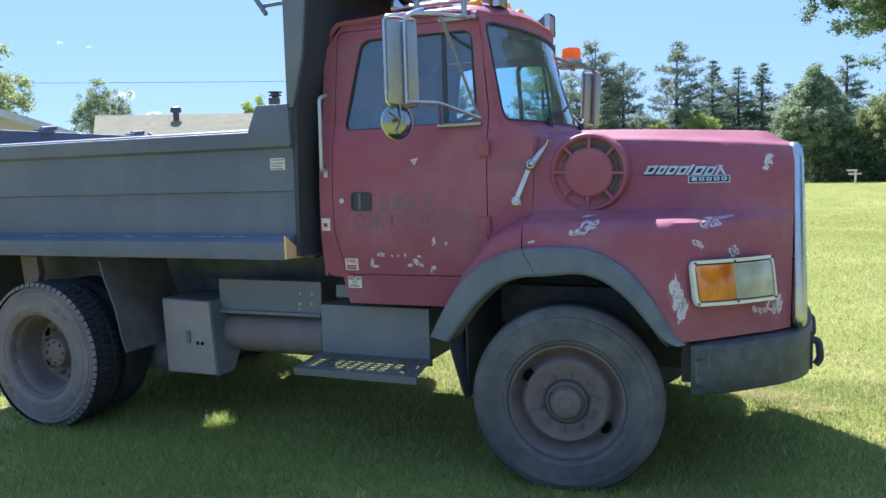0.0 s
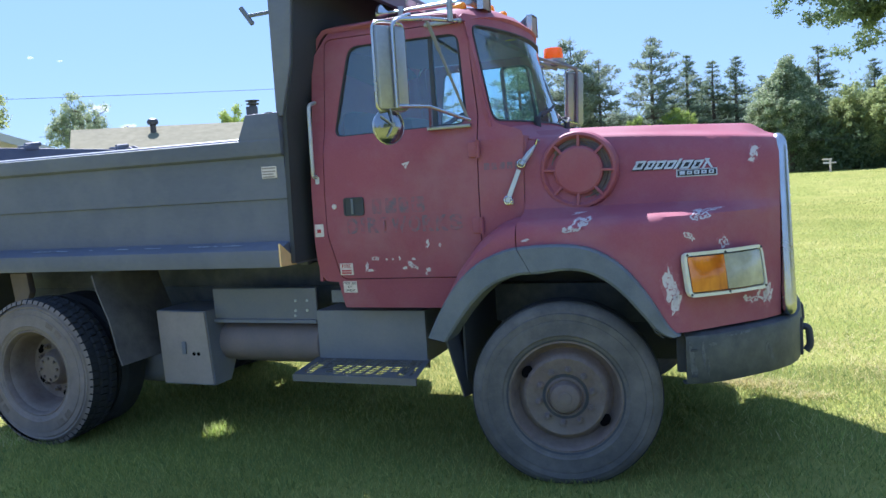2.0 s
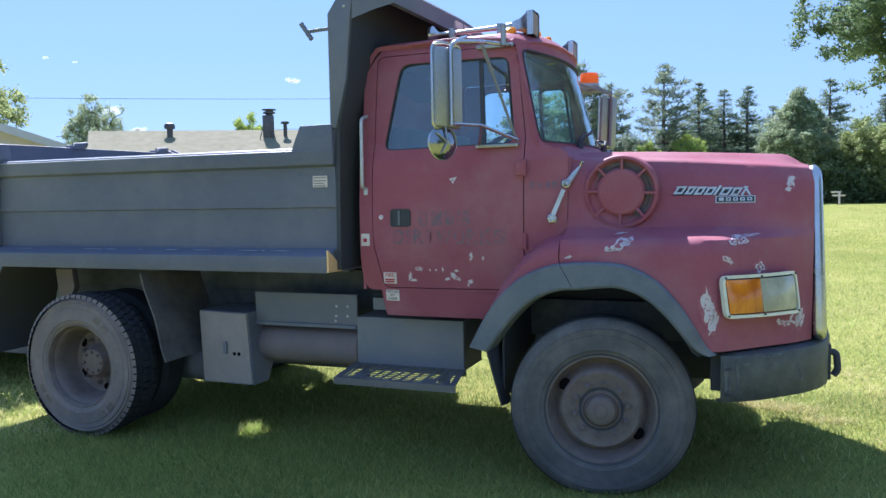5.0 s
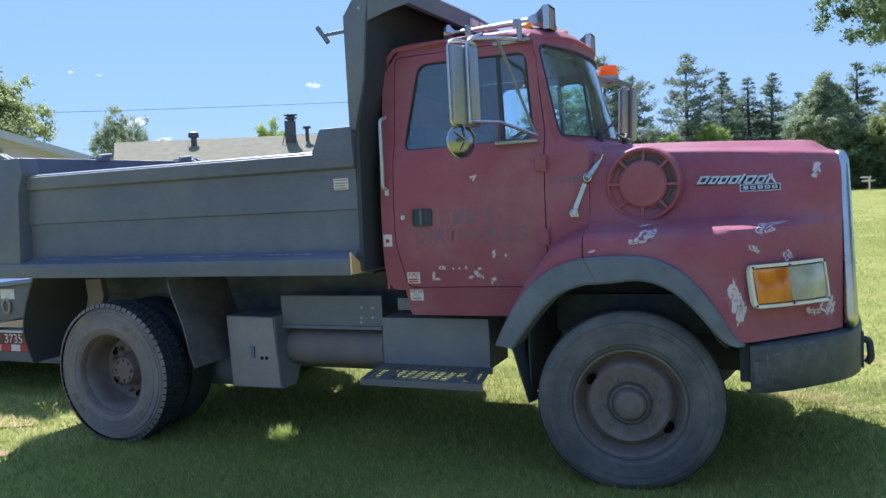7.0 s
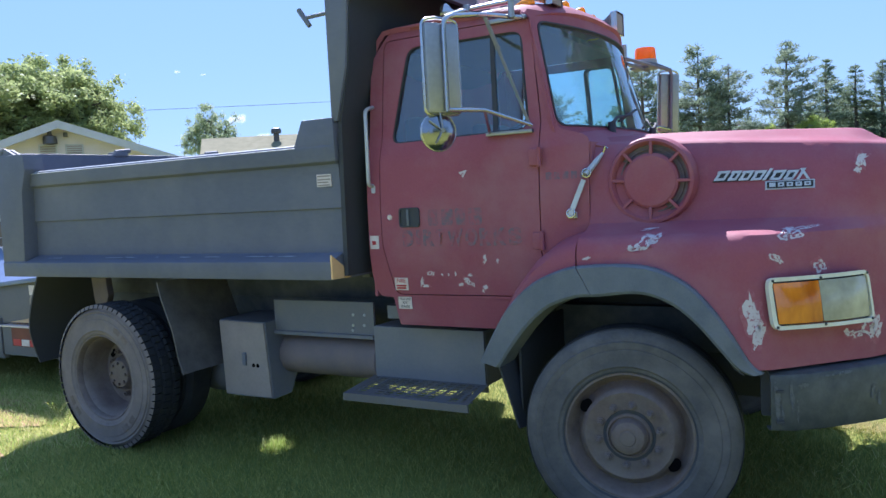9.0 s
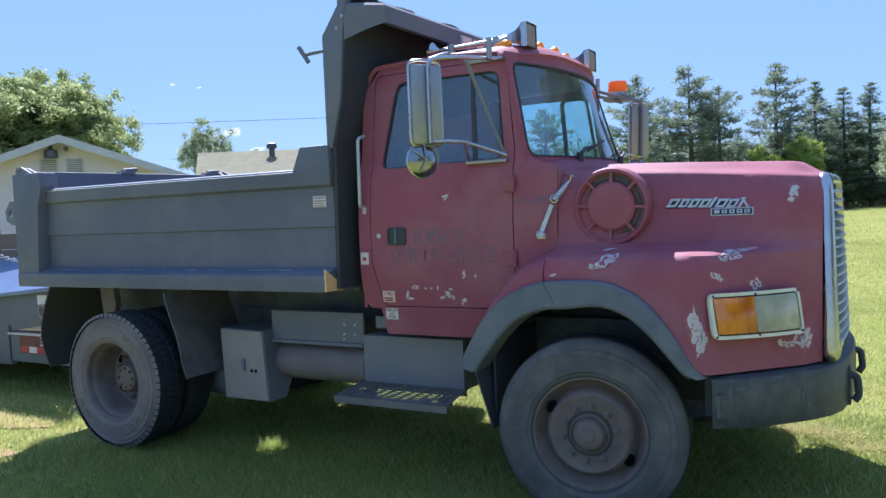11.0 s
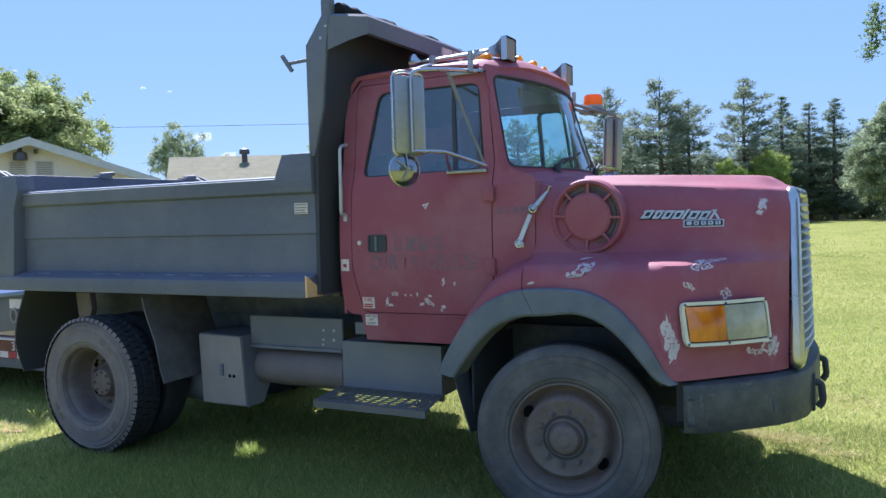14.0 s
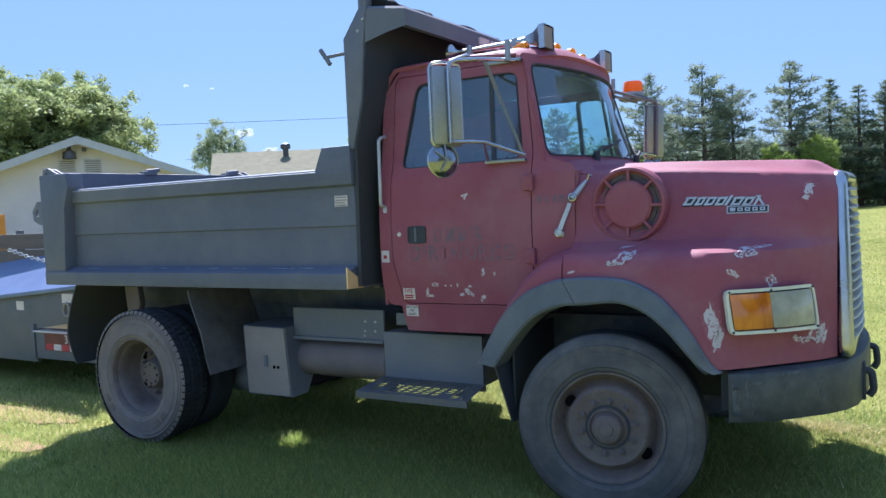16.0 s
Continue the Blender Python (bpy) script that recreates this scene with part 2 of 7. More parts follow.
def box(bm, x0, x1, y0, y1, z0, z1, bev=0.0, m=None):
    r = bmesh.ops.create_cube(bm, size=1)
    vs = r["verts"]
    for v in vs:
        v.co = Vector(((x0 + x1) / 2 + v.co.x * (x1 - x0), (y0 + y1) / 2 + v.co.y * (y1 - y0), (z0 + z1) / 2 + v.co.z * (z1 - z0)))
    if bev:
        es = list({e for v in vs for e in v.link_edges})
        vs = bmesh.ops.bevel(bm, geom=es, offset=bev, segments=2, profile=0.6, affect="EDGES")["verts"]
    if m:
        bmesh.ops.transform(bm, matrix=m, verts=list({v for v in vs}))
    return bm


def bx(*a, **k):
    return box(bmesh.new(), *a, **k)


def prism(bm, pts, axis, a, b, bev=0.0):
    """A polygon of (u, v) drawn out along an axis: x takes (y, z), y takes (x, z), z takes (x, y)."""
    put = {"x": lambda u, v, w: (w, u, v), "y": lambda u, v, w: (u, w, v), "z": lambda u, v, w: (u, v, w)}[axis]
    va = [bm.verts.new(put(u, v, a)) for u, v in pts]
    vb = [bm.verts.new(put(u, v, b)) for u, v in pts]
    n = len(pts)
    fs = [bm.faces.new(va), bm.faces.new(vb[::-1])] + [bm.faces.new((va[i], vb[i], vb[(i + 1) % n], va[(i + 1) % n])) for i in range(n)]
    bmesh.ops.recalc_face_normals(bm, faces=fs)
    if bev:
        bmesh.ops.bevel(bm, geom=list({e for f in fs for e in f.edges}), offset=bev, segments=2, profile=0.6, affect="EDGES")
    return bm


def skin(bm, rings, closed=False, caps=False):
    """Rows of points joined into a sheet."""
    vs = [[bm.verts.new(p) for p in r] for r in rings]
    n = len(rings[0])
    for a, b in zip(vs, vs[1:]):
        for i in range(n if closed else n - 1):
            j = (i + 1) % n
            bm.faces.new((a[i], a[j], b[j], b[i]))
    if caps:
        bm.faces.new(vs[0][::-1])
        bm.faces.new(vs[-1])
    bmesh.ops.recalc_face_normals(bm, faces=bm.faces)
    return bm


def thick(bm, t):
    """Gives a sheet thickness t, towards the truck's middle."""
    bmesh.ops.recalc_face_normals(bm, faces=bm.faces)
    bm.normal_update()
    old, edges, faces = list(bm.verts), [e for e in bm.edges if len(e.link_faces) == 1], list(bm.faces)
    mid = Vector((sum(v.co.x for v in old) / len(old), 0, 1.5))
    sign = -1 if sum(f.normal.dot(f.calc_center_median() - mid) * f.calc_area() for f in faces) > 0 else 1
    twin = {v: bm.verts.new(v.co + sign * t * v.normal) for v in old}
    for f in faces:
        bm.faces.new([twin[v] for v in reversed(f.verts)])
    for e in edges:
        p, q = e.verts
        bm.faces.new((p, q, twin[q], twin[p]))
    bmesh.ops.recalc_face_normals(bm, faces=bm.faces)
    return bm


def lathe(bm, prof, c, axis="y", n=64, close=False):
    """Profile of (along axis, radius) turned about an axis through c."""
    rings = []
    for a, r in prof:
        ring = []
        for i in range(n):
            w = 2 * math.pi * i / n
            s, k = r * math.sin(w), r * math.cos(w)
            ring.append({"y": (c[0] + k, c[1] + a, c[2] + s), "z": (c[0] + k, c[1] + s, c[2] + a), "x": (c[0] + a, c[1] + k, c[2] + s)}[axis])
        rings.append(ring)
    return skin(bm, rings, closed=True, caps=close)


def tube(bm, path, r, n=10, caps=True):
    """A round bar along a path of points; r may vary by point."""
    P = [Vector(p) for p in path]
    rs = r if isinstance(r, (list, tuple)) else [r] * len(P)
    rings, ref = [], None
    for i, p in enumerate(P):
        d = (P[min(i + 1, len(P) - 1)] - P[max(i - 1, 0)]).normalized()
        if ref is None:
            ref = Vector((0, 0, 1)) if abs(d.z) < 0.9 else Vector((1, 0, 0))
        u = d.cross(ref).normalized()
        v = d.cross(u).normalized()
        ref = -v if abs(d.dot(v)) < 0.99 else ref
        ref = u.cross(d)
        rings.append([p + rs[i] * (math.cos(2 * math.pi * k / n) * u + math.sin(2 * math.pi * k / n) * v) for k in range(n)])
    return skin(bm, rings, closed=True, caps=caps)


def bend(pts, r=0.04, n=4):
    """Rounds the corners of a path."""
    P = [Vector(p) for p in pts]
    out = [P[0]]
    for a, b, c in zip(P, P[1:], P[2:]):
        u, v = (a - b), (c - b)
        k = min(r, u.length / 2, v.length / 2)
        s, e = b + u.normalized() * k, b + v.normalized() * k
        for i in range(n + 1):
            t = i / n
            out.append((1 - t) ** 2 * s + 2 * t * (1 - t) * b + t * t * e)
    return out + [P[-1]]


def rounded(x0, x1, z0, z1, r=0.04, n=5, rs=None):
    """A rounded rectangle; rs gives radii for the corners (x1 z1), (x0 z1), (x0 z0), (x1 z0)."""
    rs = rs or (r,) * 4
    out = []
    for (cx, cz, a), q in zip(((x1, z1, 0), (x0, z1, 90), (x0, z0, 180), (x1, z0, 270)), rs):
        sx, sz = (-1 if cx == x1 else 1), (-1 if cz == z1 else 1)
        for i in range(n + 1):
            w = radians(a + 90 * i / n)
            out.append((cx + sx * q + q * math.cos(w), cz + sz * q + q * math.sin(w)))
    return out


def soft_poly(pts, r=0.04, n=4):
    """A closed polygon of (u, v) with rounded corners."""
    out, m = [], len(pts)
    for i in range(m):
        a, b, c = Vector(pts[i - 1]), Vector(pts[i]), Vector(pts[(i + 1) % m])
        u, v = a - b, c - b
        k = min(r, u.length * 0.45, v.length * 0.45)
        s, e = b + u.normalized() * k, b + v.normalized() * k
        for j in range(n + 1):
            t = j / n
            out.append(tuple((1 - t) ** 2 * s + 2 * t * (1 - t) * b + t * t * e))
    return out


def ray_poly(c, ang, poly):
    """How far from c the polygon lies in a direction."""
    d = (math.cos(ang), math.sin(ang))
    best = None
    for (ax, ay), (bx_, by_) in zip(poly, poly[1:] + poly[:1]):
        ex, ey = bx_ - ax, by_ - ay
        det = d[0] * -ey + d[1] * ex
        if abs(det) < 1e-12:
            continue
        t = ((ax - c[0]) * -ey + (ay - c[1]) * ex) / det
        s = (d[0] * (ay - c[1]) - d[1] * (ax - c[0])) / det
        if t > 0 and -1e-6 <= s <= 1 + 1e-6 and (best is None or t < best):
            best = t
    return best


def ring_patch(outer, inner, put, steps=6, t=0.02, c=None):
    """A sheet between two outlines round one centre, laid on a surface by put(u, v)."""
    c = c or (sum(p[0] for p in inner) / len(inner), sum(p[1] for p in inner) / len(inner))
    angs = sorted({round(math.atan2(p[1] - c[1], p[0] - c[0]), 5) for p in list(outer) + list(inner)} | {round(-math.pi + 2 * math.pi * i / 72, 5) for i in range(72)})
    rings = []
    for k in range(steps + 1):
        ring = []
        for a in angs:
            ri, ro = ray_poly(c, a, inner), ray_poly(c, a, outer)
            if ri is None or ro is None:
                continue
            r = ri + (ro - ri) * k / steps
            ring.append(put(c[0] + r * math.cos(a), c[1] + r * math.sin(a)))
        rings.append(ring)
    bm = skin(bmesh.new(), rings, closed=True)
    bmesh.ops.remove_doubles(bm, verts=bm.verts, dist=0.0004)
    return thick(bm, t) if t else bm


def fill_patch(outer, put, steps=6, t=0.0):
    """A sheet that fills an outline, laid on a surface."""
    c = (sum(p[0] for p in outer) / len(outer), sum(p[1] for p in outer) / len(outer))
    rings = [[put(c[0] + (u - c[0]) * k / steps, c[1] + (v - c[1]) * k / steps) for u, v in outer] for k in range(1, steps + 1)]
    bm = skin(bmesh.new(), rings, closed=True)
    n = len(outer)
    mid = bm.verts.new(put(*c))
    bm.verts.ensure_lookup_table()
    for i in range(n):
        bm.faces.new((mid, bm.verts[i], bm.verts[(i + 1) % n]))
    bmesh.ops.recalc_face_normals(bm, faces=bm.faces)
    return thick(bm, t) if t else bm


def interp(x, xs, ys):
    return float(np.interp(x, xs, ys))


def flow(t, pts):
    """A smooth curve through a row of numbers, by position t."""
    i = max(0, min(len(pts) - 2, int(t)))
    u = t - i
    a, b, c, d = (pts[max(0, min(len(pts) - 1, i + k))] for k in (-1, 0, 1, 2))
    return b + 0.5 * u * (c - a + u * (2 * a - 5 * b + 4 * c - d + u * (3 * (b - c) + d - a)))


def flip(bm):
    """The same on the far side of the truck."""
    for v in bm.verts:
        v.co.y = -v.co.y
    bmesh.ops.reverse_faces(bm, faces=bm.faces)
    return bm


# ---- the dump truck: origin under the front axle, x ahead, near side at negative y ----
truck = thing("dump_truck", "faded red and black single-axle dump truck parked on lawn", "dump truck")


def side_y(z):
    """The cab's half width by height."""
    return interp(z, (0.9, 1.0, 1.37, 1.40, 1.7, 1.95, 2.03, 2.1, 2.35, 2.6, 2.68, 2.74, 2.79), (0.94, 0.955, 0.996, 1.0, 0.997, 0.978, 0.952, 0.93, 0.9, 0.862, 0.845, 0.815, 0.76))


def on_side(off=0.0):
    return lambda x, z: (x, -side_y(z) - off + 0.05 * max(0.0, (x + 0.5) / 0.3) ** 1.6, z)


DOOR = soft_poly([(-1.535, 2.66), (-1.535, 1.45), (-1.47, 1.146), (-0.63, 1.15), (-0.515, 1.30), (-0.515, 2.10), (-0.585, 2.665)], 0.05)
SIDEWIN = soft_poly([(-1.37, 2.605), (-1.475, 2.04), (-0.575, 2.055), (-0.63, 2.60)], 0.07)
SHELL = soft_poly([(-1.63, 2.55), (-1.635, 1.25), (-1.60, 1.13), (-1.50, 1.125), (-0.66, 1.12), (-0.254, 1.24), (-0.246, 1.992), (-0.42, 2.05), (-0.60, 2.70), (-1.0, 2.745), (-1.5, 2.73)], 0.04)
DOOR_GAP = [(-1.02 + (x + 1.02) * 1.012, 1.9 + (z - 1.9) * 1.008) for x, z in DOOR]


def cab():
    for far in (0, 1):
        f = flip if far else (lambda b: b)
        part("cab_side", f(ring_patch(SHELL, DOOR_GAP, on_side(0), 8, 0.02, c=(-1.0, 1.85))), RED, truck)
        door = part("door", f(ring_patch(DOOR, SIDEWIN, on_side(0.002), 10, 0.025, c=(-1.02, 2.3))), RED, truck, "faded red cab door with worn lettering and paint chips")
        gap = [(-1.02 + (x + 1.02) * 0.985, 2.33 + (z - 2.33) * 0.975) for x, z in SIDEWIN]
        part("window_seal", f(ring_patch(SIDEWIN, gap, on_side(-0.004), 2, 0.02)), DARK, door)
        pane = part("window_pane", f(fill_patch(SIDEWIN, on_side(-0.018), 5)), SIDEGLASS, door, "clear reflective door window glass")
        pane.visible_shadow = False
        if not far:
            bar = ring_patch(soft_poly([(-0.832, 2.598), (-0.80, 2.05), (-0.59, 2.055), (-0.64, 2.6)], 0.02), soft_poly([(-0.808, 2.59), (-0.772, 2.062), (-0.598, 2.062), (-0.648, 2.59)], 0.02), on_side(-0.012), 2, 0.025)
            part("vent_frame", bar, DARK, door)
        if far:
            vent = ring_patch(soft_poly([(-0.885, 2.6), (-0.875, 2.05), (-0.60, 2.055), (-0.655, 2.6)], 0.05), soft_poly([(-0.858, 2.585), (-0.848, 2.068), (-0.618, 2.068), (-0.67, 2.585)], 0.04), on_side(-0.012), 2, 0.03)
            part("vent_frame", f(vent), DARK, door)
        # pull handle in its recess
        h = ring_patch(rounded(-1.405, -1.265, 1.545, 1.66, 0.02), rounded(-1.395, -1.275, 1.555, 1.65, 0.016), on_side(0.012), 2, 0.014)
        part("handle_bezel", f(h), DARK, door)
        part("handle_recess", f(fill_patch(rounded(-1.395, -1.275, 1.555, 1.65, 0.016), on_side(0.006), 2)), DARK, door)
        part("handle_grip", f(bx(-1.352, -1.335, -1.012, -0.99, 1.555, 1.65, 0.004)), PLASTIC, door)
        lock = lathe(bmesh.new(), [(0, 0.0005), (-0.008, 0.012), (0, 0.017)], (-1.475, -1.001, 1.607), n=16)
        part("lock_button", f(lock), STICKER, door)
        for z in (1.9, 1.455):
            hb = bx(-0.56, -0.495, -1.012, -0.985, z - 0.045, z + 0.045, 0.006)
            tube(hb, [(-0.5, -1.012, z - 0.05), (-0.5, -1.012, z + 0.05)], 0.011, 8)
            part("hinge", f(hb), RED, door)
        # sill under the door
        sill = bmesh.new()
        skin(sill, [[on_side(0)(x0 + (x1 - x0) * k / 8, z) for k in range(9)] for z, x0, x1 in ((1.125, -1.50, -0.60), (1.06, -1.49, -0.66), (0.97, -1.475, -0.72), (0.955, -1.47, -0.73))])
        part("sill_panel", f(thick(sill, 0.02)), RED, truck)
        g = bmesh.new()
        tube(g, bend([(-1.592, -0.975, 1.80), (-1.592, -1.03, 1.80), (-1.592, -1.02, 2.25), (-1.592, -0.94, 2.27)], 0.03), 0.012)
        part("grab_rail", f(g), ALU, truck, "bright aluminium grab rail at the cab's rear corner")
    # rear wall, roof, floor
    rear = [[(-1.63 - 0.02 * (1 - abs(v)), 0.99 * v * 0.985 if z < 2.0 else side_y(z) * v * 0.985, z) for v in (-1, -0.96, -0.5, 0, 0.5, 0.96, 1)] for z in (1.13, 1.3, 1.7, 1.95, 2.1, 2.35, 2.55, 2.68, 2.79)]
    part("rear_wall", thick(skin(bmesh.new(), rear), 0.02), RED, truck)
    rows = []
    for x in np.linspace(-1.66, -0.36, 22):
        row = []
        for v in np.linspace(-1, 1, 21):
            front = -0.43 - 0.17 * v * v
            fx = -1.655 + (front + 1.655) * (x + 1.66) / 1.30
            u = (x + 1.66) / 1.30
            crown = 2.735 + 0.095 * (1 - abs(v) ** 3.0)
            edge = 0.10 * max(0, (u - 0.82) / 0.18) ** 2.4 * (1 - 0.3 * abs(v)) + 0.16 * max(0, (0.12 - u) / 0.12) ** 2
            row.append((fx, 0.845 * v + (0.0 if abs(v) < 0.999 else 0), crown - edge))
        rows.append(row)
    part("roof", thick(skin(bmesh.new(), rows), 0.03), RED, truck)
    part("cab_floor", bx(-1.6, -0.74, -0.9, 0.9, 0.98, 1.06), INTERIOR, truck)
    part("headliner", bx(-1.60, -0.64, -0.80, 0.80, 2.655, 2.69), INTERIOR, truck)
    # drip rail over the door
    for s in (-1, 1):
        t = bmesh.new()
        tube(t, [(-1.35, s * 0.853, 2.725), (-1.0, s * 0.852, 2.735), (-0.64, s * 0.85, 2.705)], 0.011, 8)
        part("drip_rail", t, RED, truck)


def dense(p, step=0.06):
    """The same outline with more points along its long edges."""
    out = []
    for a, b in zip(p, p[1:] + p[:1]):
        n = max(1, int(max(abs(b[0] - a[0]), abs(b[1] - a[1])) / step))
        out += [(a[0] + (b[0] - a[0]) * i / n, a[1] + (b[1] - a[1]) * i / n) for i in range(n)]
    return out


def ws(off=0.0):
    """The curved windscreen surface: u across, v up."""
    def put(u, v):
        k = (v - 2.06) / 0.62
        y = (0.945 - 0.085 * k) * u
        return (-0.265 - 0.17 * k - 0.17 * u * u + off, y, v)
    return put


def windscreen():
    outer = soft_poly([(-1.006, 2.012), (1.006, 2.012), (0.99, 2.715), (-0.99, 2.715)], 0.03)
    inner = soft_poly([(-0.977, 2.06), (0.977, 2.06), (0.925, 2.655), (-0.925, 2.655)], 0.075, 6)
    part("windscreen_frame", ring_patch(dense(outer), dense(inner), ws(), 3, 0.03, c=(0, 2.37)), RED, truck)
    seal = [(u * 0.99, 2.37 + (v - 2.37) * 0.973) for u, v in inner]
    part("windscreen_seal", ring_patch(dense(inner), dense(seal), ws(0.006), 2, 0.02, c=(0, 2.37)), DARK, truck)
    g = part("windscreen", fill_patch(dense(inner), ws(-0.012), 8), GLASS, truck, "curved reflective windscreen glass")
    g.visible_shadow = False
    for y in (-0.45, 0.4):
        w = bmesh.new()
        a = Vector(ws(0.03)(y / 0.945, 2.07))
        tube(w, [a, a + Vector((0.0, 0.10, 0.05)), Vector(ws(0.025)((y + 0.36) / 0.93, 2.15))], [0.012, 0.01, 0.006], 8)
        tube(w, [Vector(ws(0.018)((y + 0.14) / 0.93, 2.10)), Vector(ws(0.018)((y + 0.52) / 0.93, 2.19))], 0.008, 6)
        tube(w, [a - Vector((0, 0, 0.05)), a + Vector((0, 0, 0.02))], 0.022, 10)
        part("wiper", w, DARK, truck)


def interior():
    d = prism(bmesh.new(), [(-0.42, 2.0), (-0.62, 2.03), (-0.78, 1.96), (-0.80, 1.6), (-0.4, 1.5)], "y", -0.88, 0.88, 0.03)
    part("dashboard", d, INTERIOR, truck, "dark cab dashboard")
    w = bmesh.new()
    c, n = Vector((-0.86, -0.42, 2.06)), Vector((-0.5, 0, 0.85)).normalized()
    u = Vector((0, 1, 0))
    v = n.cross(u)
    tube(w, [c + 0.22 * (math.cos(a) * u + math.sin(a) * v) for a in np.linspace(0, 2 * math.pi, 33)], 0.015, 8, caps=False)
    for a in (0, 2.1, 4.2):
        tube(w, [c - 0.03 * n, c + 0.215 * (math.cos(a) * u + math.sin(a) * v)], 0.011, 6)
    tube(w, [c, c + Vector((0.28, 0, -0.35))], 0.03, 10)
    part("steering_wheel", w, DARK, truck)
    for y in (-0.45, 0.45):
        s = bx(-1.42, -0.98, y - 0.24, y + 0.24, 1.45, 1.6, 0.05)
        box(s, -1.55, -1.42, y - 0.23, y + 0.23, 1.55, 2.22, 0.05)
        box(s, -1.35, -1.05, y - 0.15, y + 0.15, 1.06, 1.47, 0.02)
        part("seat", s, INTERIOR, truck)


ARCH_X = (-0.80, -0.72, -0.62, -0.48, -0.32, -0.19, 0.0, 0.15, 0.29, 0.40, 0.49, 0.56, 0.61)
ARCH_OUT = (0.83, 0.98, 1.13, 1.255, 1.325, 1.345, 1.35, 1.33, 1.26, 1.15, 1.02, 0.9, 0.855)


def fender_y(x):
    return interp(x, (-0.8, -0.5, -0.2, 0.3, 0.52, 0.63, 0.75, 0.9, 1.02, 1.10, 1.13), (1.18, 1.19, 1.19, 1.19, 1.185, 1.15, 1.04, 0.89, 0.775, 0.66, 0.60))


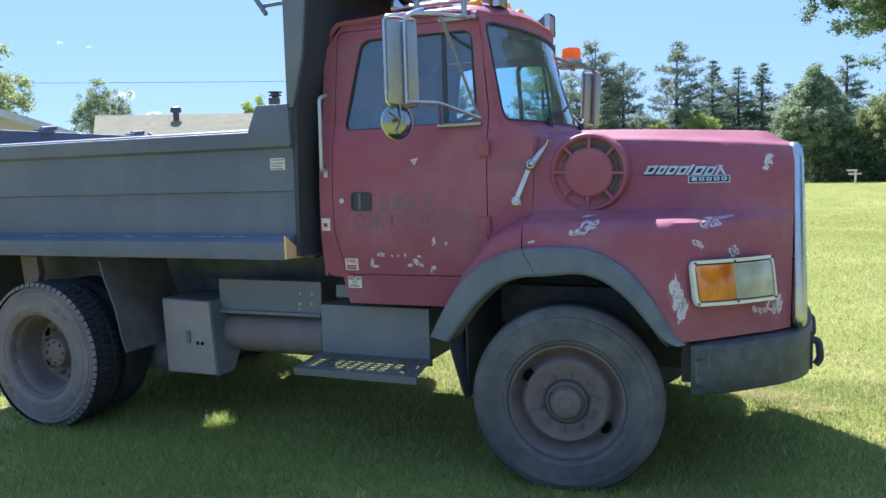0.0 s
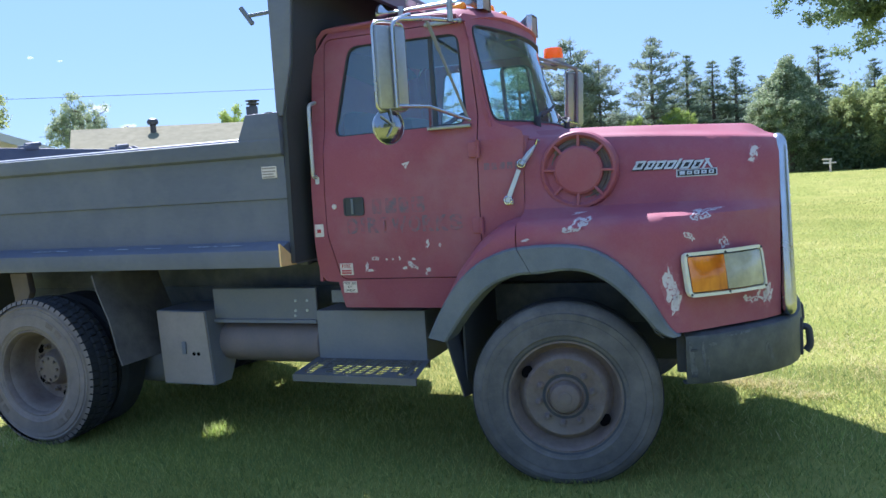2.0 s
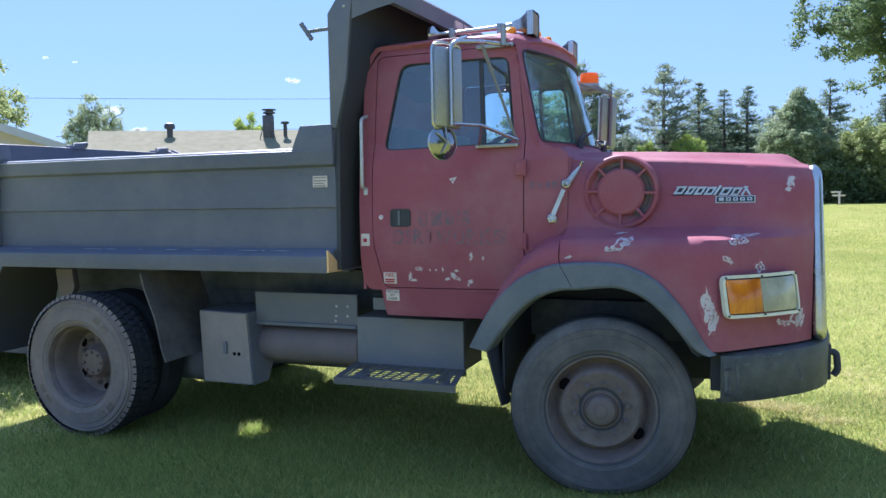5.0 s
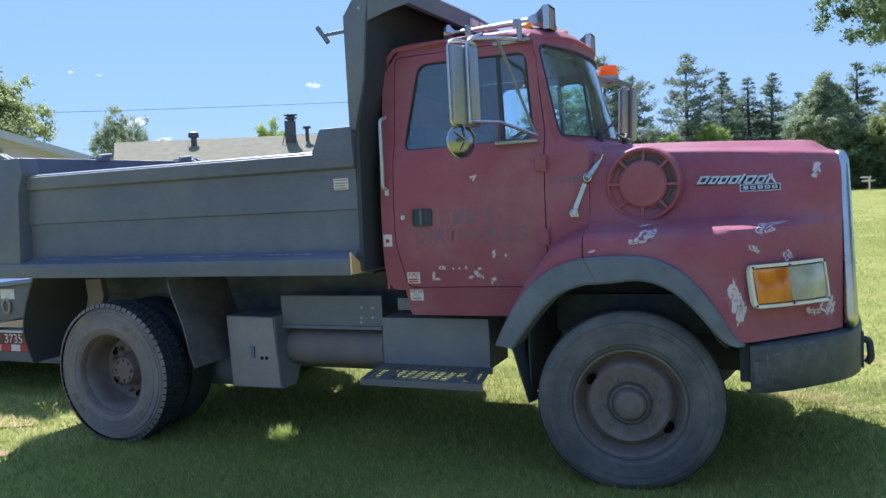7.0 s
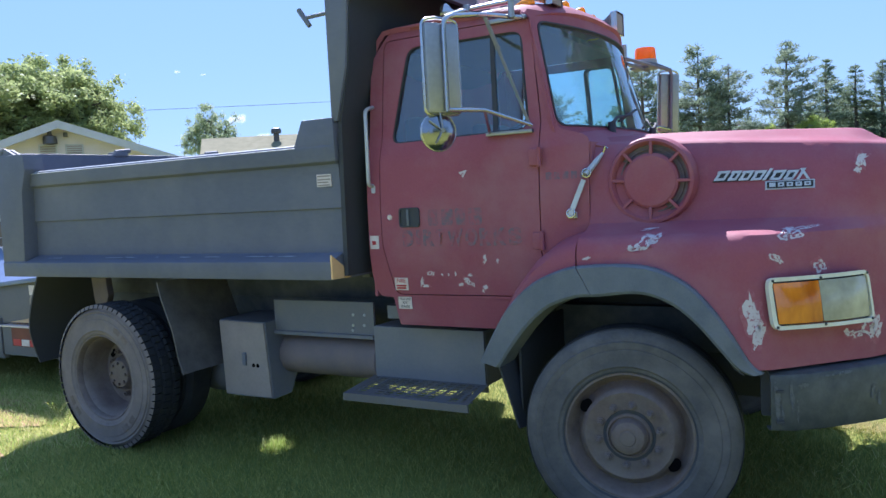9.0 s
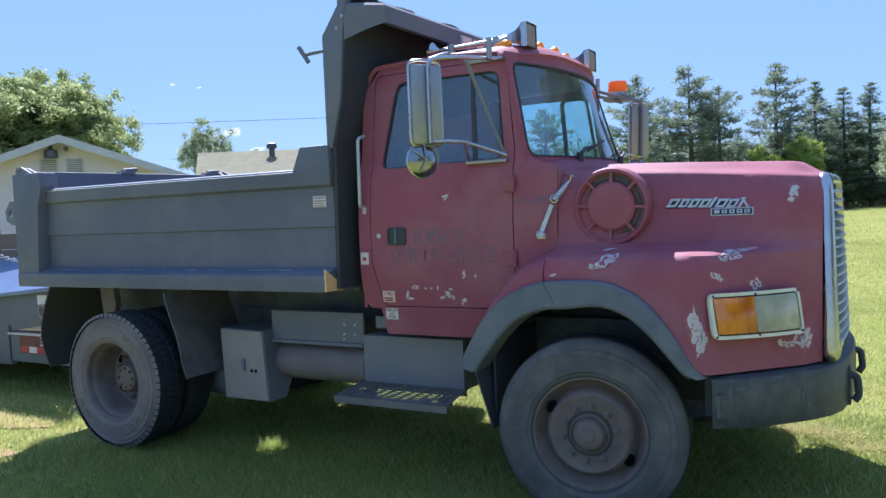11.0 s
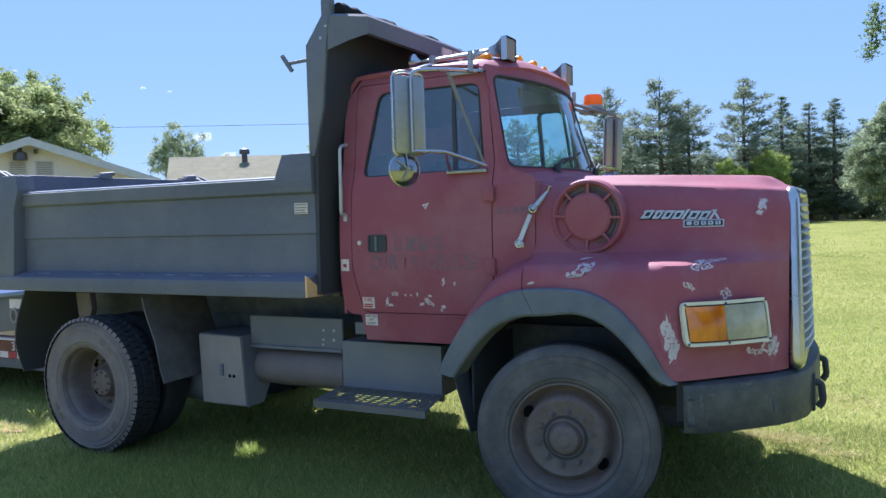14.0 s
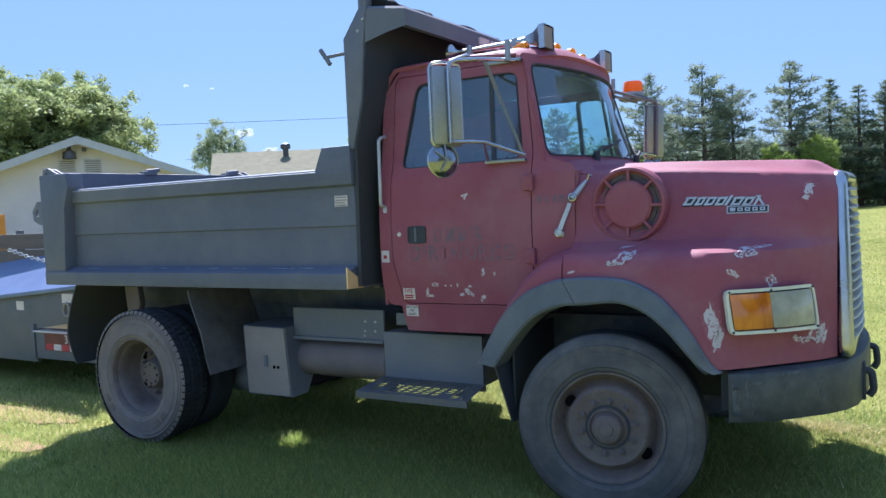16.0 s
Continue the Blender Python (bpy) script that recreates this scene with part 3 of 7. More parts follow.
def hood():
    xs = [-0.25, -0.18, -0.1, 0, 0.1, 0.2, 0.3, 0.36, 0.42, 0.48, 0.52, 0.56, 0.60, 0.64, 0.68, 0.74, 0.8, 0.86, 0.92, 0.97, 1.01, 1.05, 1.085, 1.11]
    rows = []
    for x in xs:
        zt = interp(x, (-0.2, 0.2, 0.6, 0.95, 0.985, 1.035, 1.06, 1.11), (1.995, 1.985, 1.967, 1.949, 1.94, 1.9, 1.886, 1.872))
        ze = interp(x, (-0.2, 0.4, 0.9, 1.11), (1.95, 1.925, 1.885, 1.862))
        yc = interp(x, (-0.2, 0.5, 0.95, 1.11), (0.66, 0.56, 0.42, 0.40))
        ye = interp(x, (-0.25, -0.2, 0.05, 0.35, 0.8, 0.98, 1.06, 1.11), (0.928, 0.912, 0.87, 0.82, 0.765, 0.70, 0.63, 0.565))
        ys = ye + interp(x, (-0.2, 0.35, 0.8, 1.11), (0.025, 0.045, 0.055, 0.03))
        yf = max(fender_y(x), ys + 0.01)
        zb = max(interp(x, ARCH_X, ARCH_OUT) - 0.05, 0.868) if x < 0.615 else 0.868
        k = min(1, (yf - ys) / 0.25)
        zs = 1.50
        half = [(0, max(zt, ze) + 0.012), (0.25 * yc / 0.5, max(zt, ze) + 0.01), (yc * 0.93, max(zt, ze) + 0.003), (yc, max(zt, ze) - 0.004), (yc + 0.05, max(ze + 0.012, zt - 0.03)), (ye - 0.12, ze + 0.004), (ye - 0.078, ze - 0.001), (ye - 0.052, ze - 0.014), (ye - 0.016, ze - 0.078), (ye + 0.001, ze - 0.105),
                (ye + (ys - ye) * 0.5, 1.70), (ys, zs + 0.09), (ys + 0.02 * k, zs + 0.035), (ys + 0.06 * k, zs + 0.012), (yf - 0.10 * k, zs - 0.012), (yf - 0.045 * k, zs - 0.028), (yf - 0.015, zs - 0.065), (yf - 0.005, zs - 0.12)]
        for q in (0.25, 0.5, 0.75, 1.0):
            z = zs - 0.12 + (zb - zs + 0.12) * q
            half.append((yf - 0.005 + 0.03 * q * interp(x, (-0.2, 0.6, 0.8, 1.11), (0, 1, 0.6, 0.3)), z))
        # the front tips back a little towards the foot of the hood
        def px(z):
            return x + interp(x, (0.6, 1.11), (0, 1)) * (0.012 - 0.012 * (1.87 - z))
        rows.append([(px(z), -y, z) for y, z in half[::-1]] + [(px(z), y, z) for y, z in half[1:]])
    bm = skin(bmesh.new(), rows)
    hood_ob = part("hood", thick(bm, 0.012), RED, truck, "faded red tilting hood with primer patches")
    # fender parts that stay with the cab
    for far in (0, 1):
        f = flip if far else (lambda b: b)
        rows = []
        for x in np.linspace(-0.765, -0.256, 14):
            zt = interp(x, (-0.79, -0.72, -0.62, -0.5, -0.38, -0.28, -0.2), (0.86, 1.03, 1.22, 1.37, 1.455, 1.485, 1.49))
            zb = min(interp(x, ARCH_X, ARCH_OUT) - 0.04, zt - 0.02)
            rows.append([(x, -0.975, zt + 0.01), (x, -1.02, zt + 0.004), (x, -1.10, zt - 0.015), (x, -1.155, zt - 0.035), (x, -1.183, zt - 0.07), (x, -1.188, (zt + zb) / 2 - 0.03), (x, -1.19, zb)])
        part("cab_fender", f(thick(skin(bmesh.new(), rows), 0.012)), RED, truck)
        # grey arch flare, in two lengths
        for a, b in ((0, 4.6), (4.6, 12)):
            rows = []
            n = 26
            for i in range(n + 1):
                t = a + (b - a) * i / n
                if i == 0 and a > 0:
                    t += 0.03
                row = []
                w = interp(t, (0, 2, 5, 8, 10, 12), (0.12, 0.15, 0.155, 0.118, 0.085, 0.05))
                for p, q in ((0, -0.002), (0.002, 0.034), (0.012, 0.046), (0.5 * w, 0.051), (w - 0.014, 0.058), (w, 0.05), (w + 0.006, 0.0), (w + 0.01, -0.10)):
                    # the joint between the two lengths slants towards the front
                    k = t + 0.42 * max(0.0, 1 - abs(t - 4.6) / 1.5) * p / w
                    x, z = flow(k, ARCH_X), flow(k, ARCH_OUT)
                    d = Vector((-0.075 - x, 0.70 - z)).normalized()
                    row.append((x + d.x * p, -((fender_y(x) if x > 0.5 else 1.19) + q), z + d.y * p))
                rows.append(row)
            part("arch_flare", f(thick(skin(bmesh.new(), rows), 0.008)), PLASTIC, truck, "weathered dark grey wheel arch flare")
        # dark liner of the wheel well
        rows = []
        for i in range(15):
            t = 12 * i / 14
            x, z = flow(t, ARCH_X), flow(t, ARCH_OUT)
            d = Vector((-0.075 - x, 0.70 - z)).normalized()
            rows.append([(x + d.x * 0.09, -1.15, z + d.y * 0.09), (x + d.x * 0.06, -0.9, z + d.y * 0.06), (x + d.x * 0.05, -0.55, z + d.y * 0.05)])
        part("wheel_well_liner", f(thick(skin(bmesh.new(), rows), 0.01)), DARK, truck)
        # flap behind the front wheel
        rows = [[(-0.705 + 0.075 * q + 0.02 * math.sin(3 * k), -1.235 + 0.30 * k * (1 - 0.45 * q) + 0.09 * q, 0.87 - 0.41 * q) for k in np.linspace(0, 1, 6)] for q in np.linspace(0, 1, 7)]
        part("mud_flap", f(thick(skin(bmesh.new(), rows), 0.012)), DARK, truck)
        part("splash_panel", f(bx(-0.63, -0.615, -1.10, -0.36, 0.50, 1.0, 0.004)), DARK, truck)
        part("bumper_bracket", f(bx(0.57, 0.68, -1.03, -0.36, 0.615, 0.93, 0.01)), DARK, truck)
        # air intake grille on the hood's side
        C = (0.062, -0.885, 1.742)
        ring = lathe(bmesh.new(), [(0.04, 0.222), (-0.02, 0.222), (-0.045, 0.212), (-0.05, 0.198), (-0.03, 0.184), (0.0, 0.18)], C, n=56)
        ig = part("intake_ring", f(ring), RED, truck, "round red air intake with spoked rim")
        part("intake_cap", f(lathe(bmesh.new(), [(0.02, 0.14), (-0.04, 0.138), (-0.052, 0.125), (-0.058, 0.06), (-0.06, 0.0005)], C, n=48)), RED, ig)
        part("intake_throat", f(lathe(bmesh.new(), [(-0.006, 0.19), (-0.004, 0.13)], C, n=40)), INTAKE, ig)
        part("intake_mesh_ring", f(lathe(bmesh.new(), [(-0.004, 0.166), (-0.016, 0.163), (-0.016, 0.157), (-0.004, 0.154)], C, n=40)), INTAKE, ig)
        for i in range(8):
            sp = bx(0.13, 0.20, -0.012, 0.012, -0.008, 0.008, 0.003)
            bmesh.ops.transform(sp, matrix=Matrix.Translation((C[0], C[1] - 0.034, C[2])) @ Euler((0, radians(45 * i + 2), 0)).to_matrix().to_4x4(), verts=sp.verts)
            part("intake_spoke", f(sp), RED, ig)
    return hood_ob


def headlights_and_front():
    for far in (0, 1):
        f = flip if far else (lambda b: b)
        def hl(off):
            def put(u, v):
                p0, p1 = Vector((0.628, -1.178, 0)), Vector((1.03, -0.775, 0))
                p = p0.lerp(p1, u)
                bow = 0.03 * math.sin(math.pi * u)
                n = Vector((0.707, -0.707, 0))
                lean = (1.28 - v) * 0.10
                p = p + n * (off + bow + lean)
                return (p.x, p.y, v)
            return put
        def dome(u0, u1, off):
            return lambda u, v: hl(off + 0.016 * max(0, math.sin(math.pi * (u - u0) / (u1 - u0))) ** 0.5 * max(0, math.sin(math.pi * (v - 1.06) / 0.215)) ** 0.5)(u, v)
        out = soft_poly([(0.0, 1.055), (0.945, 1.05), (0.915, 1.285), (-0.02, 1.285)], 0.055, 6)
        inn = soft_poly([(0.035, 1.072), (0.92, 1.067), (0.892, 1.268), (0.012, 1.268)], 0.03)
        bz = part("headlight", f(ring_patch(out, inn, hl(0.022), 2, 0.03)), CREAMTRIM, truck, "yellowed headlight bezel with amber and cloudy lenses")
        part("lens_gasket", f(fill_patch(soft_poly([(0.035, 1.072), (0.92, 1.067), (0.892, 1.268), (0.012, 1.268)], 0.03), hl(0.008), 4, 0.004)), DARK, bz)
        part("signal_lens", f(fill_patch(dense(soft_poly([(0.05, 1.08), (0.425, 1.078), (0.41, 1.26), (0.03, 1.26)], 0.01)), dome(0.02, 0.435, 0.012), 8, 0.008)), AMBER, bz, "amber turn signal lens")
        part("headlamp_lens", f(fill_patch(dense(soft_poly([(0.429, 1.078), (0.905, 1.075), (0.88, 1.26), (0.414, 1.26)], 0.012)), dome(0.405, 0.915, 0.012), 8, 0.008)), HAZYLENS, bz, "cloudy headlamp lens")
        for u, v in ((0.03, 1.068), (0.43, 1.066), (0.91, 1.064), (0.02, 1.272), (0.42, 1.272), (0.89, 1.272)):
            p = hl(0.024)(u, v)
            part("screw", f(lathe(bmesh.new(), [(0, 0.007), (-0.003, 0.005), (-0.003, 0.0005)], p, n=8)), DARK, bz)
        # bumper
        plan = [(0.63, 1.145), (0.72, 1.115), (0.83, 1.035), (0.95, 0.915), (1.07, 0.785), (1.16, 0.65), (1.205, 0.53), (1.235, 0.3), (1.245, 0.0)]
        rows = []
        for i, (x, y) in enumerate(plan):
            zb = interp(i, (0, 4, 8), (0.577, 0.572, 0.57))
            zt = interp(i, (0, 4, 8), (0.85, 0.852, 0.862))
            nx, ny = interp(i, (0, 4, 8), (0.45, 0.8, 1.0)), interp(i, (0, 4, 8), (0.9, 0.6, 0))
            rows.append([(x - 0.07 * nx, -(y - 0.07 * ny), zt + 0.005), (x - 0.025 * nx, -(y - 0.025 * ny), zt), (x - 0.006 * nx, -(y - 0.006 * ny), zt - 0.012), (x, -y, zt - 0.03), (x, -y, zb + 0.02), (x - 0.008 * nx, -(y - 0.008 * ny), zb + 0.006), (x - 0.03 * nx, -(y - 0.03 * ny), zb), (x - 0.06 * nx, -(y - 0.06 * ny), zb + 0.005)])
        part("bumper", f(thick(skin(bmesh.new(), rows), 0.01)), BUMPER, truck, "scuffed dark grey front bumper")
        for z in (0.62, 0.76):
            part("bumper_slot", f(prism(bmesh.new(), [(0.652, -1.150), (0.684, -1.135), (0.686, -1.139), (0.654, -1.154)], "z", z, z + 0.012)), DARK, truck)
        # tow hook
        hk = bx(1.17, 1.235, -0.42, -0.36, 0.58, 0.80, 0.01)
        tube(hk, bend([(1.22, -0.39, 0.75), (1.265, -0.39, 0.745), (1.275, -0.39, 0.64), (1.25, -0.39, 0.605)], 0.025), 0.021, 10)
        part("tow_hook", f(hk), DARK, truck)
    # chrome grille surround with its slats
    def outline(w):
        return soft_poly([(-0.66 + w, 0.87 + w), (0.66 - w, 0.87 + w), (0.52 - w, 1.865 - w), (-0.52 + w, 1.865 - w)], 0.07 - 0.4 * w)
    rings = []
    for x, w in ((1.09, -0.002), (1.1, -0.011), (1.115, -0.016), (1.134, -0.014), (1.151, -0.004), (1.162, 0.012), (1.165, 0.03), (1.155, 0.046), (1.11, 0.055)):
        rings.append([(x + 0.03 * (1.87 - z), y, z) for y, z in outline(w)])
    gr = part("grille", skin(bmesh.new(), rings, closed=True), CHROME, truck, "chrome grille surround with slats over painted dark gaps")
    # near-black plate that paints the deep shade between the slats
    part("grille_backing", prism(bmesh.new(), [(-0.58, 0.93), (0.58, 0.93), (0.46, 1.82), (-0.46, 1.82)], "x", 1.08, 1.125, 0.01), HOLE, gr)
    part("bumper_filler", prism(bmesh.new(), [(0.66, -1.06), (0.8, -0.97), (0.92, -0.86), (1.02, -0.68), (1.08, -0.4), (1.08, 0.4), (1.02, 0.68), (0.92, 0.86), (0.8, 0.97), (0.66, 1.06)], "z", 0.6, 0.85), DARK, truck)
    for i in range(17):
        z = 0.955 + i * 0.0515
        hw = interp(z, (0.87, 1.865), (0.60, 0.46))
        sl = skin(bmesh.new(), [[(1.11 + 0.03 * (1.87 - z) + a, y, z + b) for a, b in ((0.03 - 0.02 * abs(y / hw) ** 2.6, -0.003), (0.062 - 0.045 * abs(y / hw) ** 2.6, -0.014), (0.078 - 0.045 * abs(y / hw) ** 2.6, -0.013), (0.076 - 0.045 * abs(y / hw) ** 2.6, -0.004), (0.03 - 0.02 * abs(y / hw) ** 2.6, 0.006))] for y in np.linspace(-hw, hw, 13)], closed=True, caps=True)
        part("grille_slat", sl, ALU, gr)
    for far in (0, 1):
        cc = bx(-0.32, -0.235, -0.93, -0.8, 1.72, 1.965, 0.012)
        part("cowl_corner", flip(cc) if far else cc, RED, truck)
    # cowl between hood and windscreen
    rows = [[(interp(q, (0, 1), (-0.27 - 0.17 * v * v, -0.17)), interp(q, (0, 1), (0.93, 0.86)) * v, interp(q, (0, 0.4, 1), (2.055, 2.03, 1.975)) - 0.05 * abs(v) ** 4) for v in np.linspace(-1, 1, 17)] for q in (0, 0.4, 1)]
    part("cowl", thick(skin(bmesh.new(), rows), 0.015), RED, truck)


def wheel(x, y, z, rear=False, twin=False):
    """One wheel; y is the outer face of its tyre, on the near side."""
    root = new("wheel")
    root.parent = truck
    root.location = (x, y, z)
    R, W = (0.538, 0.27) if rear else (0.523, 0.27)
    prof = [(0.045, 0.300), (0.012, 0.318), (0.004, 0.332), (0.004, 0.341), (0.0, 0.345), (-0.003, 0.352), (0.0, 0.36), (-0.002, 0.40), (0.002, 0.43), (0.006, 0.433), (0.004, 0.44), (0.01, 0.46), (0.009, 0.466), (0.018, 0.472), (0.02, 0.48), (0.03, 0.50), (0.05, R - 0.006), (0.06, R)]
    if rear:
        prof[-4:] = [(0.012, 0.487), (0.02, 0.495), (0.028, 0.503), (0.05, R - 0.018)]
        wall = prof[:-1]
        bm = lathe(bmesh.new(), wall, (0, 0, 0), n=96)
        lathe(bm, [(W - a, r) for a, r in wall[::-1]], (0, 0, 0), n=96)
        crown = prof[-2:]
        part("tread_base", lathe(bmesh.new(), crown + [(W - a, r) for a, r in crown[::-1]], (0, 0, 0), n=96), TREADRUB, root)
    else:
        bm = lathe(bmesh.new(), prof + [(W - a, r) for a, r in prof[::-1]], (0, 0, 0), n=96)
    ty = part("tyre", bm, RUBBER if rear else TYREDARK, root, "dusty worn black tyre")
    if rear:
        # worn raised sidewall lettering, illegible: plain bars
        for a0 in (0.72, 0.95, -1.08, -0.84, 3.55, 3.78):
            b = skin(bmesh.new(), [[(r * math.cos(a0 + w), -0.0035, r * math.sin(a0 + w)) for w in np.linspace(0, 0.17, 7)] for r in (0.385, 0.425)])
            part("sidewall_bar", b, WHEELMAT, ty)
        tb, ts = bmesh.new(), bmesh.new()
        n = 62
        for i in range(n):
            for a0, a1, off in ((0.012, 0.085, 0), (0.10, 0.17, 0.5), (0.185, 0.258, 0)):
                b = bmesh.new()
                w = 0.044
                ps = [(a0, R - 0.03 if a0 < 0.02 else R - 0.022), (a0 + 0.012, R - 0.004), (a1 - 0.012, R), (a1, R - 0.022)]
                if a1 > 0.25:
                    ps = [(a0, R - 0.022), (a0 + 0.012, R), (a1 - 0.012, R - 0.004), (a1, R - 0.03)]
                th = 2 * math.pi * (i + off) / n
                vs = []
                for sgn in (-1, 1):
                    for a, r in ps:
                        t2 = th + sgn * w / 2 / R
                        vs.append((r * math.cos(t2), a, r * math.sin(t2)))
                # the lugs' outer ends are scuffed like the sidewall
                for m, qs in ((ts, (0,)), (tb, (1, 2))) if a0 < 0.02 else ((tb, (0, 1, 2)),):
                    for q in qs:
                        m.faces.new([m.verts.new(vs[k]) for k in (q, q + 1, q + 5, q + 4)])
                tb.faces.new([tb.verts.new(vs[k]) for k in (0, 1, 2, 3)])
                tb.faces.new([tb.verts.new(vs[k]) for k in (7, 6, 5, 4)])
        part("tread_shoulder", ts, RUBBER, root, "scuffed outer shoulder of the tread")
        part("tread", tb, TREADRUB, root, "blocky worn tyre tread")
    else:
        tr = bmesh.new()
        for a0, a1 in ((0.062, 0.085), (0.095, 0.128), (0.14, 0.172), (0.182, 0.207)):
            lathe(tr, [(a0, R - 0.012), (a0, R + 0.006), (a1, R + 0.006), (a1, R - 0.012)], (0, 0, 0), n=96)
        part("tread", tr, TREADRUB, root, "ribbed tyre tread")
    flange = [(0.055, 0.290), (0.022, 0.296), (0.012, 0.306), (0.014, 0.316), (0.03, 0.318)]
    if rear:
        rim = flange[::-1] + [(0.06, 0.283), (0.09, 0.268), (0.14, 0.258), (0.19, 0.25), (0.225, 0.235), (0.235, 0.205), (0.232, 0.17), (0.23, 0.15), (0.23, 0.0005)]
    else:
        rim = flange[::-1] + [(0.065, 0.28), (0.085, 0.272), (0.092, 0.262), (0.07, 0.245), (0.035, 0.232), (0.022, 0.215), (0.026, 0.19), (0.03, 0.175), (0.03, 0.135), (0.032, 0.105), (0.03, 0.0005)]
    rm = part("rim", lathe(bmesh.new(), rim, (0, 0, 0), n=80), WHEELMAT, root, "dusty grey-brown steel disc wheel")
    base = 0.23 if rear else 0.03
    # hub, lugs and hand holes
    if rear:
        hub = [(0.22, 0.135), (0.19, 0.125), (0.165, 0.108), (0.15, 0.105), (0.142, 0.098), (0.142, 0.0005)]
    else:
        hub = [(base, 0.112), (0.02, 0.109), (0.016, 0.101), (0.026, 0.096), (0.024, 0.09), (-0.004, 0.085), (-0.016, 0.077), (-0.022, 0.06), (-0.026, 0.045), (-0.025, 0.04), (-0.03, 0.035), (-0.032, 0.0005)]
    hb = part("hub", lathe(bmesh.new(), hub, (0, 0, 0), n=48), WHEELMAT, root)
    if not rear:
        part("hub_seal", lathe(bmesh.new(), [(0.031, 0.128), (0.0275, 0.126), (0.0275, 0.109)], (0, 0, 0), n=48), DARK, hb, "dark ring round the hub")
        part("bead_seat", lathe(bmesh.new(), [(0.02, 0.316), (0.009, 0.319), (0.0065, 0.327), (0.012, 0.333)], (0, 0, 0), n=72), DARK, root)
    if rear:
        for i in range(8):
            w = 2 * math.pi * i / 8
            part("hub_bolt", lathe(bmesh.new(), [(0.145, 0.012), (0.126, 0.011), (0.124, 0.0005)], (0.078 * math.cos(w), 0, 0.078 * math.sin(w)), n=6), WHEELMAT, hb)
    for i in range(10):
        w = 2 * math.pi * (i + 0.3) / 10
        n = lathe(bmesh.new(), [(base, 0.024), (base - 0.008, 0.023), (base - 0.009, 0.017), (base - 0.03, 0.016), (base - 0.032, 0.010), (base - 0.045, 0.009), (base - 0.046, 0.0005)], ((0.168 if rear else 0.15) * math.cos(w), 0, (0.168 if rear else 0.15) * math.sin(w)), n=6)
        part("lug_nut", n, WHEELMAT, root)
    holes = (2.55, 5.71) if not rear else tuple(2 * math.pi * i / 5 + 1.2 for i in range(5))
    for w in holes:
        h = bmesh.new()
        r, a = (0.25, 0.038) if not rear else (0.205, 0.228)
        c = Vector((r * math.cos(w), a, r * math.sin(w)))
        e = [(0.038 * math.cos(q), 0.027 * math.sin(q)) for q in np.linspace(0, 2 * math.pi, 20, endpoint=False)]
        rot = Matrix.Rotation(-(w + math.pi / 2), 3, "Y")
        vs = [h.verts.new(c + rot @ Vector((u, 0, v))) for u, v in e]
        tip = h.verts.new(c + Vector((0, 0.004, 0)))
        for i in range(20):
            h.faces.new((vs[i], vs[(i + 1) % 20], tip))
        part("hand_hole", h, HOLE, rm)
    if twin:
        bm = lathe(bmesh.new(), [(W + 0.06 + a, r) for a, r in prof] + [(2 * W + 0.06 - a, r) for a, r in prof[::-1]], (0, 0, 0), n=64)
        part("inner_tyre", bm, TREADRUB, root)
    return root


def wheels():
    for far in (0, 1):
        for x, y, rear in ((-0.011, -1.215, False), (-3.858, -1.30, True)):
            r = wheel(x, y, 0.53 if rear else 0.502, rear, rear)
            steer = 0.0 if rear else radians(8.5)
            r.rotation_euler = (0, 0, steer)
            if far:
                r.location.y = -y
                r.rotation_euler = (0, 0, math.pi + steer)


